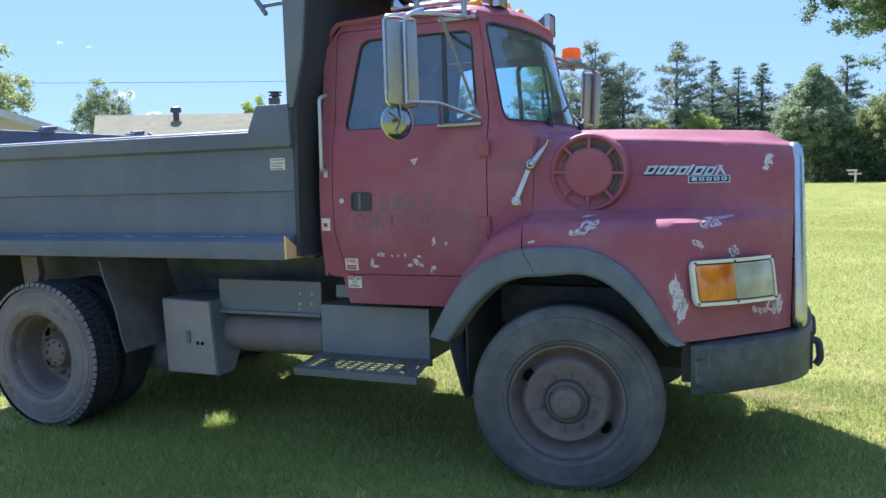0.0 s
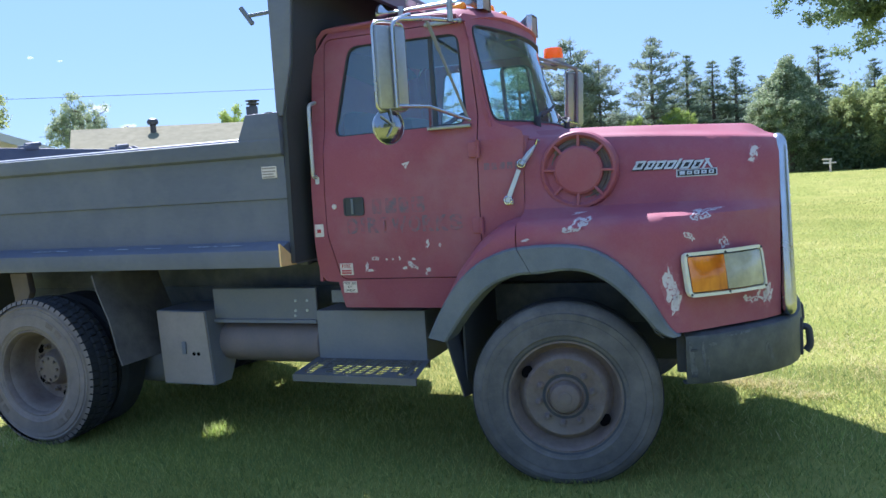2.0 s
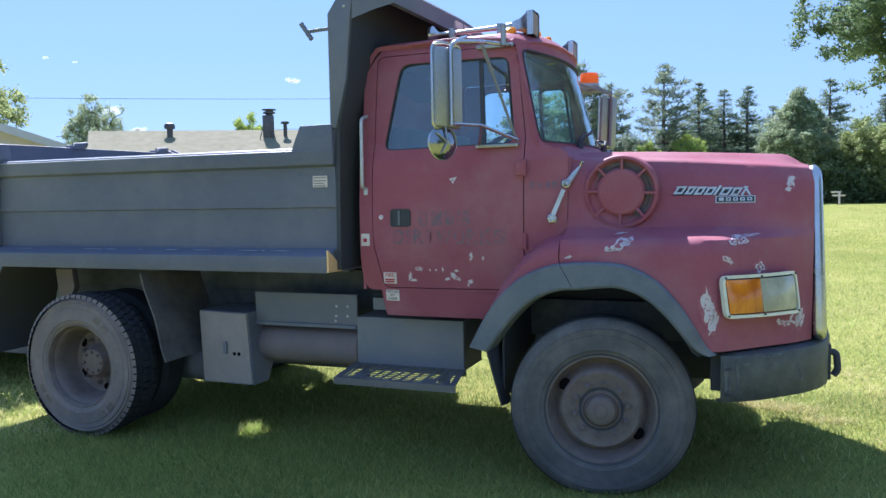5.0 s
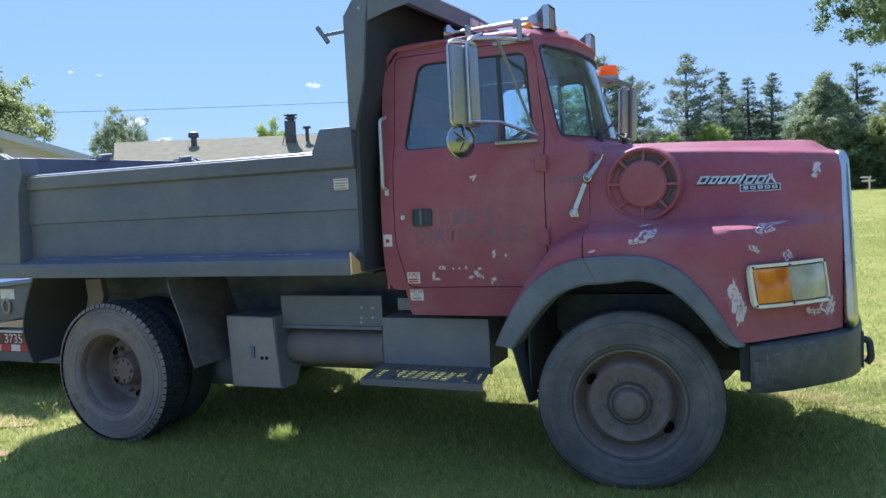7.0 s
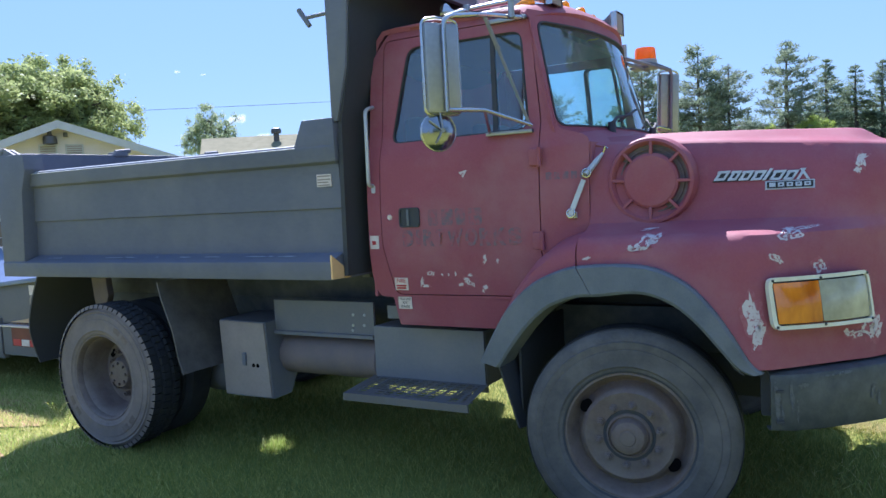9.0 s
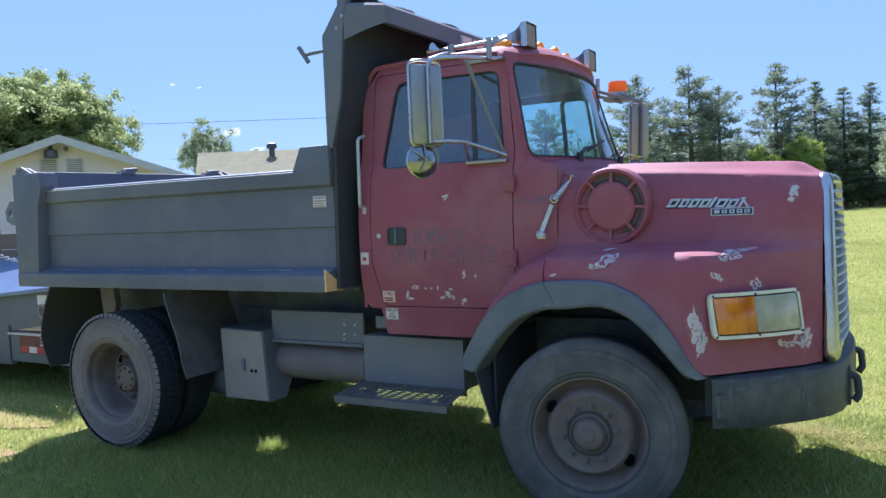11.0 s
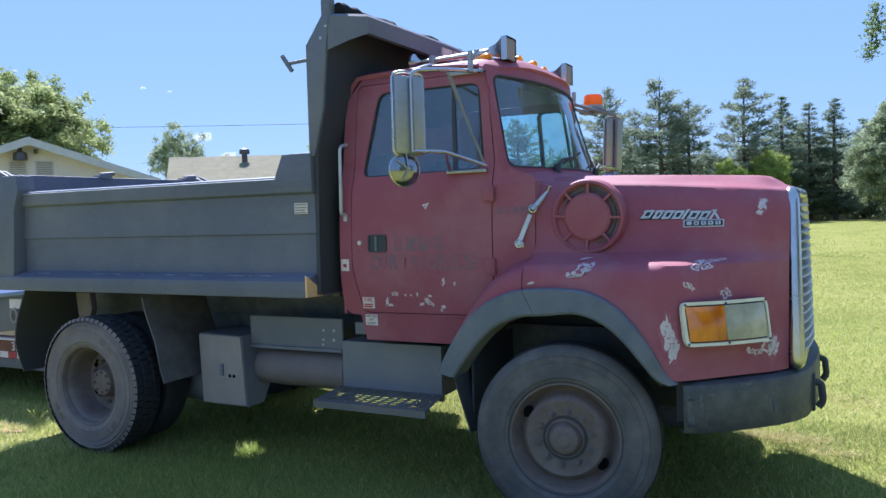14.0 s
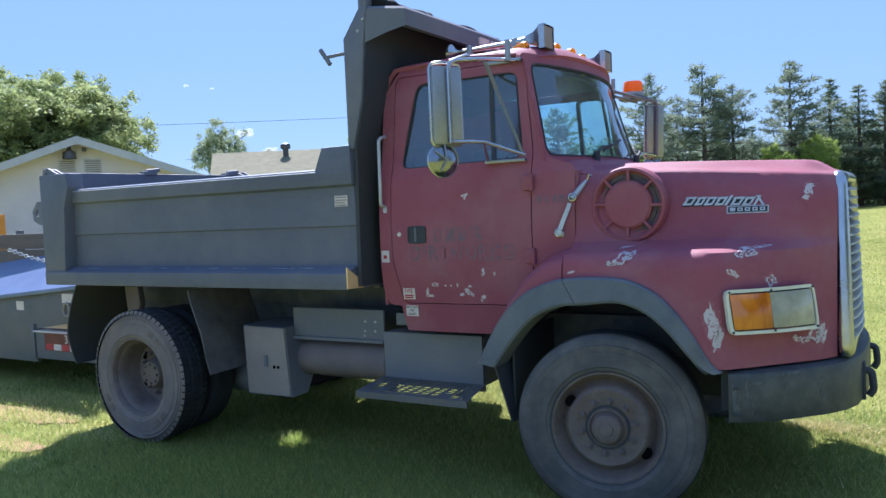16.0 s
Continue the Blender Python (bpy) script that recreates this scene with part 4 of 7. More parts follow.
def chassis():
    for y in (-0.43, 0.43):
        rail = bx(-5.0, 0.95, y - 0.04, y + 0.04, 0.78, 1.03, 0.01)
        part("frame_rail", rail, BUMPER, truck, "dusty black chassis rail")
    ax = bmesh.new()
    tube(ax, [(-3.86, -0.95, 0.53), (-3.86, 0.95, 0.53)], 0.075, 14)
    lathe(ax, [(-0.19, 0.06), (-0.15, 0.17), (0, 0.22), (0.15, 0.17), (0.2, 0.06)], (-3.86, 0, 0.53), axis="x", n=20)
    part("rear_axle", ax, FRAME, truck)
    ax = bmesh.new()
    tube(ax, [(0, -1.0, 0.52), (0, -0.7, 0.42), (0, 0.7, 0.42), (0, 1.0, 0.52)], 0.06, 10)
    part("front_axle", ax, FRAME, truck)
    e = bx(-0.55, 0.9, -0.40, 0.40, 0.52, 1.60, 0.05)
    box(e, 0.9, 1.02, -0.5, 0.5, 0.85, 1.75, 0.02)
    part("engine", e, DARK, truck)
    part("transmission", lathe(bmesh.new(), [(-1.5, 0.0005), (-1.49, 0.12), (-1.2, 0.16), (-0.9, 0.2), (-0.62, 0.27), (-0.56, 0.29), (-0.55, 0.0005)], (0, 0, 0.78), axis="x", n=20), FRAME, truck)
    d = bmesh.new()
    tube(d, [(-0.6, 0, 0.75), (-3.6, 0, 0.6)], 0.05, 12)
    part("drive_shaft", d, FRAME, truck)
    for y in (-0.52, 0.52):
        s = bmesh.new()
        for i in range(5):
            L = 0.7 - 0.11 * i
            box(s, -3.86 - L, -3.86 + L, y - 0.05, y + 0.05, 0.66 + 0.022 * i, 0.68 + 0.022 * i)
        part("leaf_spring", s, FRAME, truck)
    # subframe and cross members under the body
    sf = bx(-5.0, -1.75, -0.48, -0.36, 1.03, 1.20, 0.006)
    box(sf, -5.0, -1.75, 0.36, 0.48, 1.03, 1.20, 0.006)
    part("subframe", sf, BUMPER, truck)
    for x in (-4.95, -2.7, -2.3, -1.9):
        part("cross_member", bx(x - 0.05, x + 0.05, -0.42, 0.42, 0.8, 1.0), FRAME, truck)
    # side apron with bolt holes behind the cab, and its bolts
    ap = bx(-2.62, -1.78, -0.80, -0.78, 0.84, 1.06, 0.004)
    box(ap, -2.62, -1.78, -0.82, -0.77, 0.82, 0.845, 0.004)
    ap = part("side_apron", ap, FRAME, truck, "dusty black side plate with bolt holes")
    for i, (x, z) in enumerate(((-1.94, 0.975), (-1.85, 0.975), (-1.945, 0.905), (-1.854, 0.907), (-1.95, 0.87))):
        part("bolt", lathe(bmesh.new(), [(0, 0.011), (-0.006, 0.009), (-0.007, 0.0005)], (x, -0.80, z), n=8), EDGE, ap)
    t = bmesh.new()
    lathe(t, [(-2.62, 0.0005), (-2.615, 0.125), (-2.6, 0.14), (-1.80, 0.14), (-1.785, 0.125), (-1.78, 0.0005)], (0, -0.66, 0.665), axis="x", n=36)
    part("air_tank", t, RUST, truck, "dusty brown cylindrical tank under the cab")
    # plate and perforated step
    pl = bx(-1.775, -0.985, -0.815, -0.79, 0.575, 0.91, 0.006)
    box(pl, -1.775, -0.985, -0.79, -0.45, 0.885, 0.91, 0.004)
    box(pl, -1.01, -0.985, -0.79, -0.45, 0.575, 0.885)
    part("battery_box", pl, PLATE, truck, "dull grey battery box side plate")
    st = bmesh.new()
    NX, NY = 85, 29
    xs = list(np.linspace(0, 1, NX))
    ys = list(np.linspace(-1.19, -0.80, NY))
    def deck(i, j):
        q = j / (NY - 1)
        x0, x1 = -1.757 - 0.043 * q, -0.908 - 0.067 * q
        slant = 0.09 * math.sin(math.pi * min(1, max(0, (i - 3) / (NX - 7)))) * (q - 0.5)
        return (x0 + (x1 - x0) * xs[i] + slant, ys[j], 0.568 + 0.016 * q)
    vs = [[st.verts.new(deck(i, j)) for j in range(NY)] for i in range(NX)]
    for i in range(NX - 1):
        for j in range(NY - 1):
            # rows of short slots between plain bars
            hole = 4 < i < NX - 5 and 2 < j < NY - 3 and j % 3 != 1 and i % 7 in (1, 2, 3, 4, 5) and not (i // 7 in (2, 9) and j < 9)
            if not hole:
                st.faces.new((vs[i][j], vs[i + 1][j], vs[i + 1][j + 1], vs[i][j + 1]))
    thick(st, 0.003)
    box(st, -1.757, -0.908, -1.195, -1.183, 0.528, 0.572)
    box(st, -1.80, -0.975, -0.815, -0.80, 0.54, 0.584)
    part("step", st, STEPMAT, truck, "dusty black perforated steel cab step")
    for x in (-1.7, -1.1):
        part("step_bracket", prism(bmesh.new(), [(-0.8, 0.555), (-1.0, 0.55), (-0.8, 0.46)], "x", x - 0.01, x + 0.01), FRAME, truck)
    # tool box ahead of the rear wheel
    # its back is cut away below, which also lets a sunbeam reach the tuft
    tb = skin(bmesh.new(), [[(-3.045, y, z1), (-2.62, y, z1 - 0.01), (-2.62 + 0.035 * (0.92 - z0) / 0.535, y, z0), (-3.03, y, z0)] for y, z0, z1 in ((-0.90, 0.385, 0.925), (-0.72, 0.385, 0.925), (-0.44, 0.80, 0.925), (-0.40, 0.84, 0.925))], closed=True, caps=True)
    tb = part("tool_box", tb, FRAME, truck, "dusty grey steel tool box with round holes")
    dr = prism(bmesh.new(), [(-3.04, 0.92), (-2.627, 0.91), (-2.592, 0.395), (-3.02, 0.395)], "y", -0.915, -0.9, 0.005)
    part("tool_box_door", dr, BOXMAT, tb)
    for x in (-2.74, -2.70):
        part("lock_hole", lathe(bmesh.new(), [(0.002, 0.014), (-0.001, 0.013), (0.001, 0.0005)], (x, -0.917, 0.612), n=14), HOLE, tb)
    part("latch", bx(-2.83, -2.80, -0.93, -0.913, 0.61, 0.70, 0.004), FRAME, tb)
    for y0, y1 in ((-1.19, -0.55), (0.55, 1.19)):
        rows = [[(-3.335 + 0.2 * q ** 0.95 - 0.01 * math.sin(9 * q), y, 1.22 - 0.64 * q) for y in np.linspace(y0, y1, 5)] for q in np.linspace(0, 1, 7)]
        part("mud_guard", thick(skin(bmesh.new(), rows), 0.012), TYREDARK, truck, "dusty mud guard plate ahead of the rear wheel")
        rows = [[(-4.73 - 0.22 * math.sin(1.9 * q) * (1 - 0.25 * q), y * (0.98 - 0.12 * max(0, q - 0.6)), 1.24 - 0.70 * q) for y in np.linspace(y0, y1, 5)] for q in np.linspace(0, 1, 9)]
        part("mud_flap", thick(skin(bmesh.new(), rows), 0.014), DARK, truck, "black rubber mud flap behind the rear wheel")
    # far side tank, seen past the underside
    part("fuel_tank", lathe(bmesh.new(), [(-3.15, 0.0005), (-3.145, 0.27), (-1.95, 0.27), (-1.945, 0.0005)], (0, 0.86, 0.60), axis="x", n=32), FRAME, truck)
    part("muffler", lathe(bmesh.new(), [(-3.25, 0.0005), (-3.22, 0.10), (-3.18, 0.13), (-2.3, 0.13), (-2.26, 0.10), (-2.24, 0.0005)], (0, 0.22, 0.41), axis="x", n=28), FRAME, truck)
    part("brake_chamber", lathe(bmesh.new(), [(-3.66, 0.0005), (-3.65, 0.12), (-3.5, 0.15), (-3.3, 0.15), (-3.22, 0.1), (-3.215, 0.0005)], (0, -0.52, 0.44), axis="x", n=24), FRAME, truck)
    hg = prism(bmesh.new(), [(-4.56, 1.2), (-4.38, 1.2), (-4.36, 1.05), (-4.43, 0.92), (-4.53, 0.95)], "y", -0.82, -0.76, 0.01)
    part("spring_hanger", hg, RUST, truck, "dusty brown spring hanger")


def bed():
    root = new("dump_body")
    root.parent = truck
    root["label"] = "black steel dump body with tall front cab shield"
    P = lambda n, b, m=BLACK, l="": part(n, b, m, root, l)
    XF, XR = -1.76, -5.085
    for far in (0, 1):
        f = flip if far else (lambda b: b)
        # side sheet with its horizontal folds
        prof = [(-1.10, 1.36), (-1.10, 1.52), (-1.102, 1.676), (-1.117, 1.681), (-1.118, 1.70), (-1.113, 1.79), (-1.118, 1.945)]
        P("side_sheet", f(thick(skin(bmesh.new(), [[(x, y, z) for y, z in prof] for x in np.linspace(XR + 0.2, XF + 0.02, 9)]), 0.02)))
        P("top_rail", f(prism(bmesh.new(), [(-1.15, 1.958), (-1.155, 2.05), (-1.145, 2.066), (-1.06, 2.066), (-1.06, 1.93), (-1.125, 1.945)], "x", XR + 0.25, -1.745, 0.006)))
        # added slanted strips, pale so that the rim shows a sunlit line
        for a, b, c, d in ((-1.158, -1.12, -1.112, -1.15), (-1.052, -1.09, -1.098, -1.06)):
            part("rim_edge", f(prism(bmesh.new(), [(a, 2.052), (b, 2.073), (c, 2.062), (d, 2.045)], "x", XR + 0.3, -2.035)), EDGE, root, "pale strip painting the sunlit line of the top edge")
        P("bottom_rail", f(prism(bmesh.new(), [(-1.23, 1.255), (-1.232, 1.365), (-1.10, 1.41), (-1.06, 1.41), (-1.06, 1.255)], "x", XR + 0.02, XF, 0.008)))
        P("rear_post", f(prism(bmesh.new(), [(XR, 1.255), (XR + 0.005, 2.21), (XR + 0.375, 2.21), (XR + 0.395, 2.09), (XR + 0.33, 1.92), (XR + 0.29, 1.42), (XR + 0.27, 1.255)], "y", -1.215, -1.05, 0.012)))
        # front corner, which rises in a step
        P("corner_panel", f(prism(bmesh.new(), [(-2.06, 1.96), (-2.045, 2.06), (-1.975, 2.215), (-1.74, 2.215), (-1.735, 1.96)], "y", -1.152, -1.08, 0.006)))
        P("shield_side", f(prism(bmesh.new(), [(-1.755, 2.19), (-1.752, 2.915), (-1.615, 3.10), (-1.56, 3.10), (-1.595, 2.84), (-1.63, 2.5), (-1.712, 2.19)], "y", -1.14, -1.09, 0.008)))
        # sand coloured triangle, much paler than the rail
        part("rail_end", f(prism(bmesh.new(), [(-1.232, 1.262), (-1.232, 1.405), (-1.05, 1.285), (-1.06, 1.255)], "x", XF + 0.002, XF + 0.014)), TAN, root, "sand coloured triangle at the rail's end")
        c = bmesh.new()
        tube(c, [(-1.75, -1.12, 2.825), (-1.905, -1.14, 2.815)], 0.012, 8)
        tube(c, [(-1.87, -1.14, 2.765), (-1.945, -1.14, 2.87)], 0.016, 8)
        P("tarp_crank", f(c), FRAME)
        h = prism(bmesh.new(), [(-5.065, 2.205), (-5.065, 2.245), (-5.03, 2.275), (-4.985, 2.27), (-4.84, 2.205)], "y", -1.19, -1.165, 0.006)
        prism(h, [(-5.065, 2.205), (-5.065, 2.235), (-5.03, 2.262), (-4.985, 2.255), (-4.86, 2.205)], "y", -1.12, -1.095, 0.006)
        tube(h, [(-5.02, -1.2, 2.245), (-5.02, -1.08, 2.245)], 0.022, 10)
        P("hinge_lug", f(h), FRAME)
    for y in (-0.1, 0.98):
        h = bx(-5.08, -4.97, y - 0.07, y + 0.07, 2.22, 2.26, 0.01)
        tube(h, [(-5.0, y - 0.05, 2.26), (-4.99, y + 0.1, 2.275)], 0.02, 8)
        P("gate_lug", h, FRAME)
    # made-up opening between the plates lets a sunbeam down to the grass tuft
    for x0, x1, y0, y1 in ((XR + 0.1, -3.44, -1.08, 1.08), (-3.24, XF, -1.08, 1.08), (-3.44, -3.24, -1.08, -0.09), (-3.44, -3.24, 0.13, 1.08)):
        P("floor_plate", bx(x0, x1, y0, y1, 1.25, 1.29))
    for x in (-4.8, -4.45, -4.1, -3.75, -3.05, -2.7, -2.35, -2.0):
        P("cross_bearer", bx(x - 0.03, x + 0.03, -0.55, 0.55, 1.19, 1.25))
    # front wall, leaning ahead, darker than the sides, and the shield over the cab
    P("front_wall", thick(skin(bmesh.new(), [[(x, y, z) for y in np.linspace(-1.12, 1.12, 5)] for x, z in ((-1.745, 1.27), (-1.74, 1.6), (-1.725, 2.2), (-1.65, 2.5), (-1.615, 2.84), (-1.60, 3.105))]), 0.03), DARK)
    # plan of the shield's edge, with its upper and lower heights
    half = [(-1.575, 1.135, 3.10, 2.87), (-1.45, 1.065, 3.097, 2.93), (-1.345, 1.0, 3.092, 2.97), (-1.285, 0.5, 3.07, 2.945)]
    edge = [(x, -y, a, b) for x, y, a, b in half] + [(-1.238, 0.0, 3.053, 2.92)] + half[::-1]
    rows = [[(-1.61, y * 0.98, 3.10) for x, y, a, b in edge], [(x - 0.02, y * 0.99, a + 0.005) for x, y, a, b in edge], [(x, y, a - 0.015) for x, y, a, b in edge], [(x, y, b) for x, y, a, b in edge], [(x - 0.05, y * 0.97, b + 0.004) for x, y, a, b in edge]]
    P("cab_shield", thick(skin(bmesh.new(), rows), 0.015))
    for y0 in (-0.16, 0.02):
        part("name_bar", bx(-1.252, -1.236, y0, y0 + 0.15, 2.96, 3.012), STICKER, root)
    for y in (-1.09, 1.09):
        b = bx(-1.63, -1.565, y - 0.035, y + 0.035, 3.06, 3.205, 0.008)
        P("shield_lug", b)
    tarp = bmesh.new()
    tube(tarp, [(-1.53 + 0.02 * math.sin(7 * y), y, 3.13 + 0.012 * math.sin(11 * y)) for y in np.linspace(-1.05, 1.05, 40)], [0.046 + 0.005 * math.sin(9 * k) + 0.004 * math.sin(2.3 * k) for k in range(40)], 14)
    P("rolled_tarp", tarp, TARP, "rolled dark mesh tarp along the shield")
    for x, z in ((-1.585, 3.02), (-1.63, 2.95)):
        part("plate_bolt", lathe(bmesh.new(), [(0, 0.011), (-0.006, 0.009), (-0.007, 0.0005)], (x, -1.14, z), n=10), EDGE, root)
    # added sheets, not a real lining: their dark colour dims the inside walls
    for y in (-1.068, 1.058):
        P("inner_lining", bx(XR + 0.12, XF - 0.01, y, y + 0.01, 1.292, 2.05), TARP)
    P("tailgate", bx(XR + 0.02, XR + 0.10, -1.05, 1.05, 1.28, 2.235, 0.01))
    lug = [(XR - 0.155, 1.82), (XR - 0.165, 1.90), (XR - 0.09, 1.985), (XR + 0.02, 1.985), (XR + 0.02, 1.78), (XR - 0.07, 1.78)]
    slot = soft_poly([(XR - 0.125, 1.86), (XR - 0.125, 1.89), (XR - 0.09, 1.93), (XR - 0.07, 1.88), (XR - 0.08, 1.85)], 0.015)
    P("tailgate_lug", ring_patch(lug, slot, lambda x, z: (x, -1.19, z), 2, 0.03), FRAME, "angular steel tailgate lug with a slot")
    lb = part("warning_label", bx(-1.908, -1.80, -1.1225, -1.114, 1.812, 1.886), STICKER, root, "white warning label with dark bars")
    for z, x1 in ((1.875, -1.806), (1.855, -1.806), (1.838, -1.82), (1.821, -1.81)):
        part("print_bar", bx(-1.902, x1, -1.1242, -1.1228, z - 0.005, z + 0.004), BOXMAT, lb)


def mirror(far):
    f = flip if far else (lambda b: b)
    root = new("mirror")
    root.parent = truck
    root["label"] = "tall chrome west-coast door mirror on tube brackets"
    C = Vector((-0.42, -1.46, 2.345)) if far else Vector((-0.845, -1.395, 2.36))
    sh_x = C.x + 0.845
    rot = Matrix.Rotation(radians(130 if far else 57), 4, "Z")      # its width runs along this
    M = Matrix.Translation(C) @ rot @ Matrix.Rotation(radians(4 if far else 0), 4, "X") @ Matrix.Diagonal((0.92 if far else 1, 1, 1, 1))
    hs = box(bmesh.new(), -0.095, 0.095, -0.03, 0.03, -0.225, 0.225, 0.022)
    bmesh.ops.transform(hs, matrix=M, verts=hs.verts)
    part("mirror_head", f(hs), DULLCHROME, root)
    gl = box(bmesh.new(), -0.085, 0.085, 0.0301, 0.033, -0.215, 0.215)
    bmesh.ops.transform(gl, matrix=M, verts=gl.verts)
    part("mirror_glass", f(gl), MIRROR, root)
    fr = bmesh.new()
    tube(fr, [M @ p for p in bend([Vector((-0.02, -0.005, 0.25)), Vector((-0.1, -0.0, 0.24)), Vector((-0.1, 0, -0.23)), Vector((0.1, 0, -0.23)), Vector((0.1, 0, 0.24)), Vector((-0.02, 0, 0.25))], 0.04)], 0.009, 8)
    part("mirror_rim", f(fr), CHROME, root)
    lp = bmesh.new()
    top, bot = M @ Vector((0.0, -0.045, 0.25)), M @ Vector((0.0, -0.045, -0.22))
    tube(lp, bend([bot, top, top + Vector((-0.08 if far else 0.12, 0.18, 0.02)), (-0.62, -0.89, 2.66)], 0.06), 0.013, 10)
    tube(lp, bend([top + Vector((0, 0.02, 0)), top + Vector((-0.1 if far else 0.04, 0.16, 0.05)), (-0.95, -0.87, 2.72)], 0.05), 0.011, 8)
    part("upper_arm", f(lp), FRAME if far else CHROME, root)
    la = bmesh.new()
    tube(la, [bot + Vector((0, 0, 0.01)), (-0.70 + 0.6 * sh_x, -1.22, 2.15), (-0.545, -0.985, 2.07)], 0.011, 8)
    tube(la, [(-0.80, -0.97, 2.045), (-0.70 + 0.6 * sh_x, -1.22, 2.15)], 0.009, 8)
    part("lower_arm", f(la), CHROME, root)
    br = bmesh.new()
    q0, q1 = Vector((-0.73, -1.12, 2.66)), Vector((-0.555, -0.99, 2.08))
    tube(br, [q0, q0.lerp(q1, 0.32)], 0.012, 8)
    tube(br, [q0.lerp(q1, 0.32), q1], 0.009, 8)
    for k in (0.3, 0.55):
        tube(br, [q0.lerp(q1, k), q0.lerp(q1, k + 0.015)], 0.016, 8)
    part("brace", f(br), BRACE, root)
    part("bracket_post", f(tube(bmesh.new(), [(-0.62, -1.01, 2.64), (-0.62, -1.01, 2.765)], 0.017, 12)), DULLCHROME, root)
    part("arm_base", f(bx(-0.82, -0.545, -0.985, -0.955, 2.032, 2.052, 0.005)), DULLCHROME, root)
    part("arm_top_plate", f(bx(-0.84, -0.60, -0.88, -0.85, 2.655, 2.68, 0.005)), DULLCHROME, root)
    dc = lathe(bmesh.new(), [(0.02, 0.0005), (0.02, 0.092), (0.0, 0.096), (-0.014, 0.08), (-0.026, 0.045), (-0.03, 0.0005)], (0, 0, 0), n=36)
    bmesh.ops.transform(dc, matrix=Matrix.Translation((C.x - 0.02, C.y - 0.025, 2.045)) @ rot, verts=dc.verts)
    d = part("convex_mirror", f(dc), SPOTCHROME, root, "round convex spot mirror")
    K = Matrix.Translation((C.x - 0.02, C.y - 0.025, 2.045)) @ rot
    sb = bmesh.new()
    for px, pz in ((0.0, 0.1), (-0.062, 0.055), (-0.03, -0.06)):
        tube(sb, [K @ Vector((0.004, -0.036, 0.004)), K @ Vector((px * 0.6, -0.035, pz * 0.6)), K @ Vector((px, -0.022, pz))], 0.0045, 6)
    tube(sb, [K @ Vector((0.004, -0.028, 0.004)), K @ Vector((0.004, -0.044, 0.004))], 0.011, 10)
    part("spot_bracket", f(sb), DULLCHROME, d, "thin bent bracket rods")
    rm = bmesh.new()
    tube(rm, [K @ Vector((0.096 * math.cos(a), 0.004, 0.096 * math.sin(a))) for a in np.linspace(0, 2 * math.pi, 37)], 0.006, 6)
    part("spot_rim", f(rm), CHROME, d)


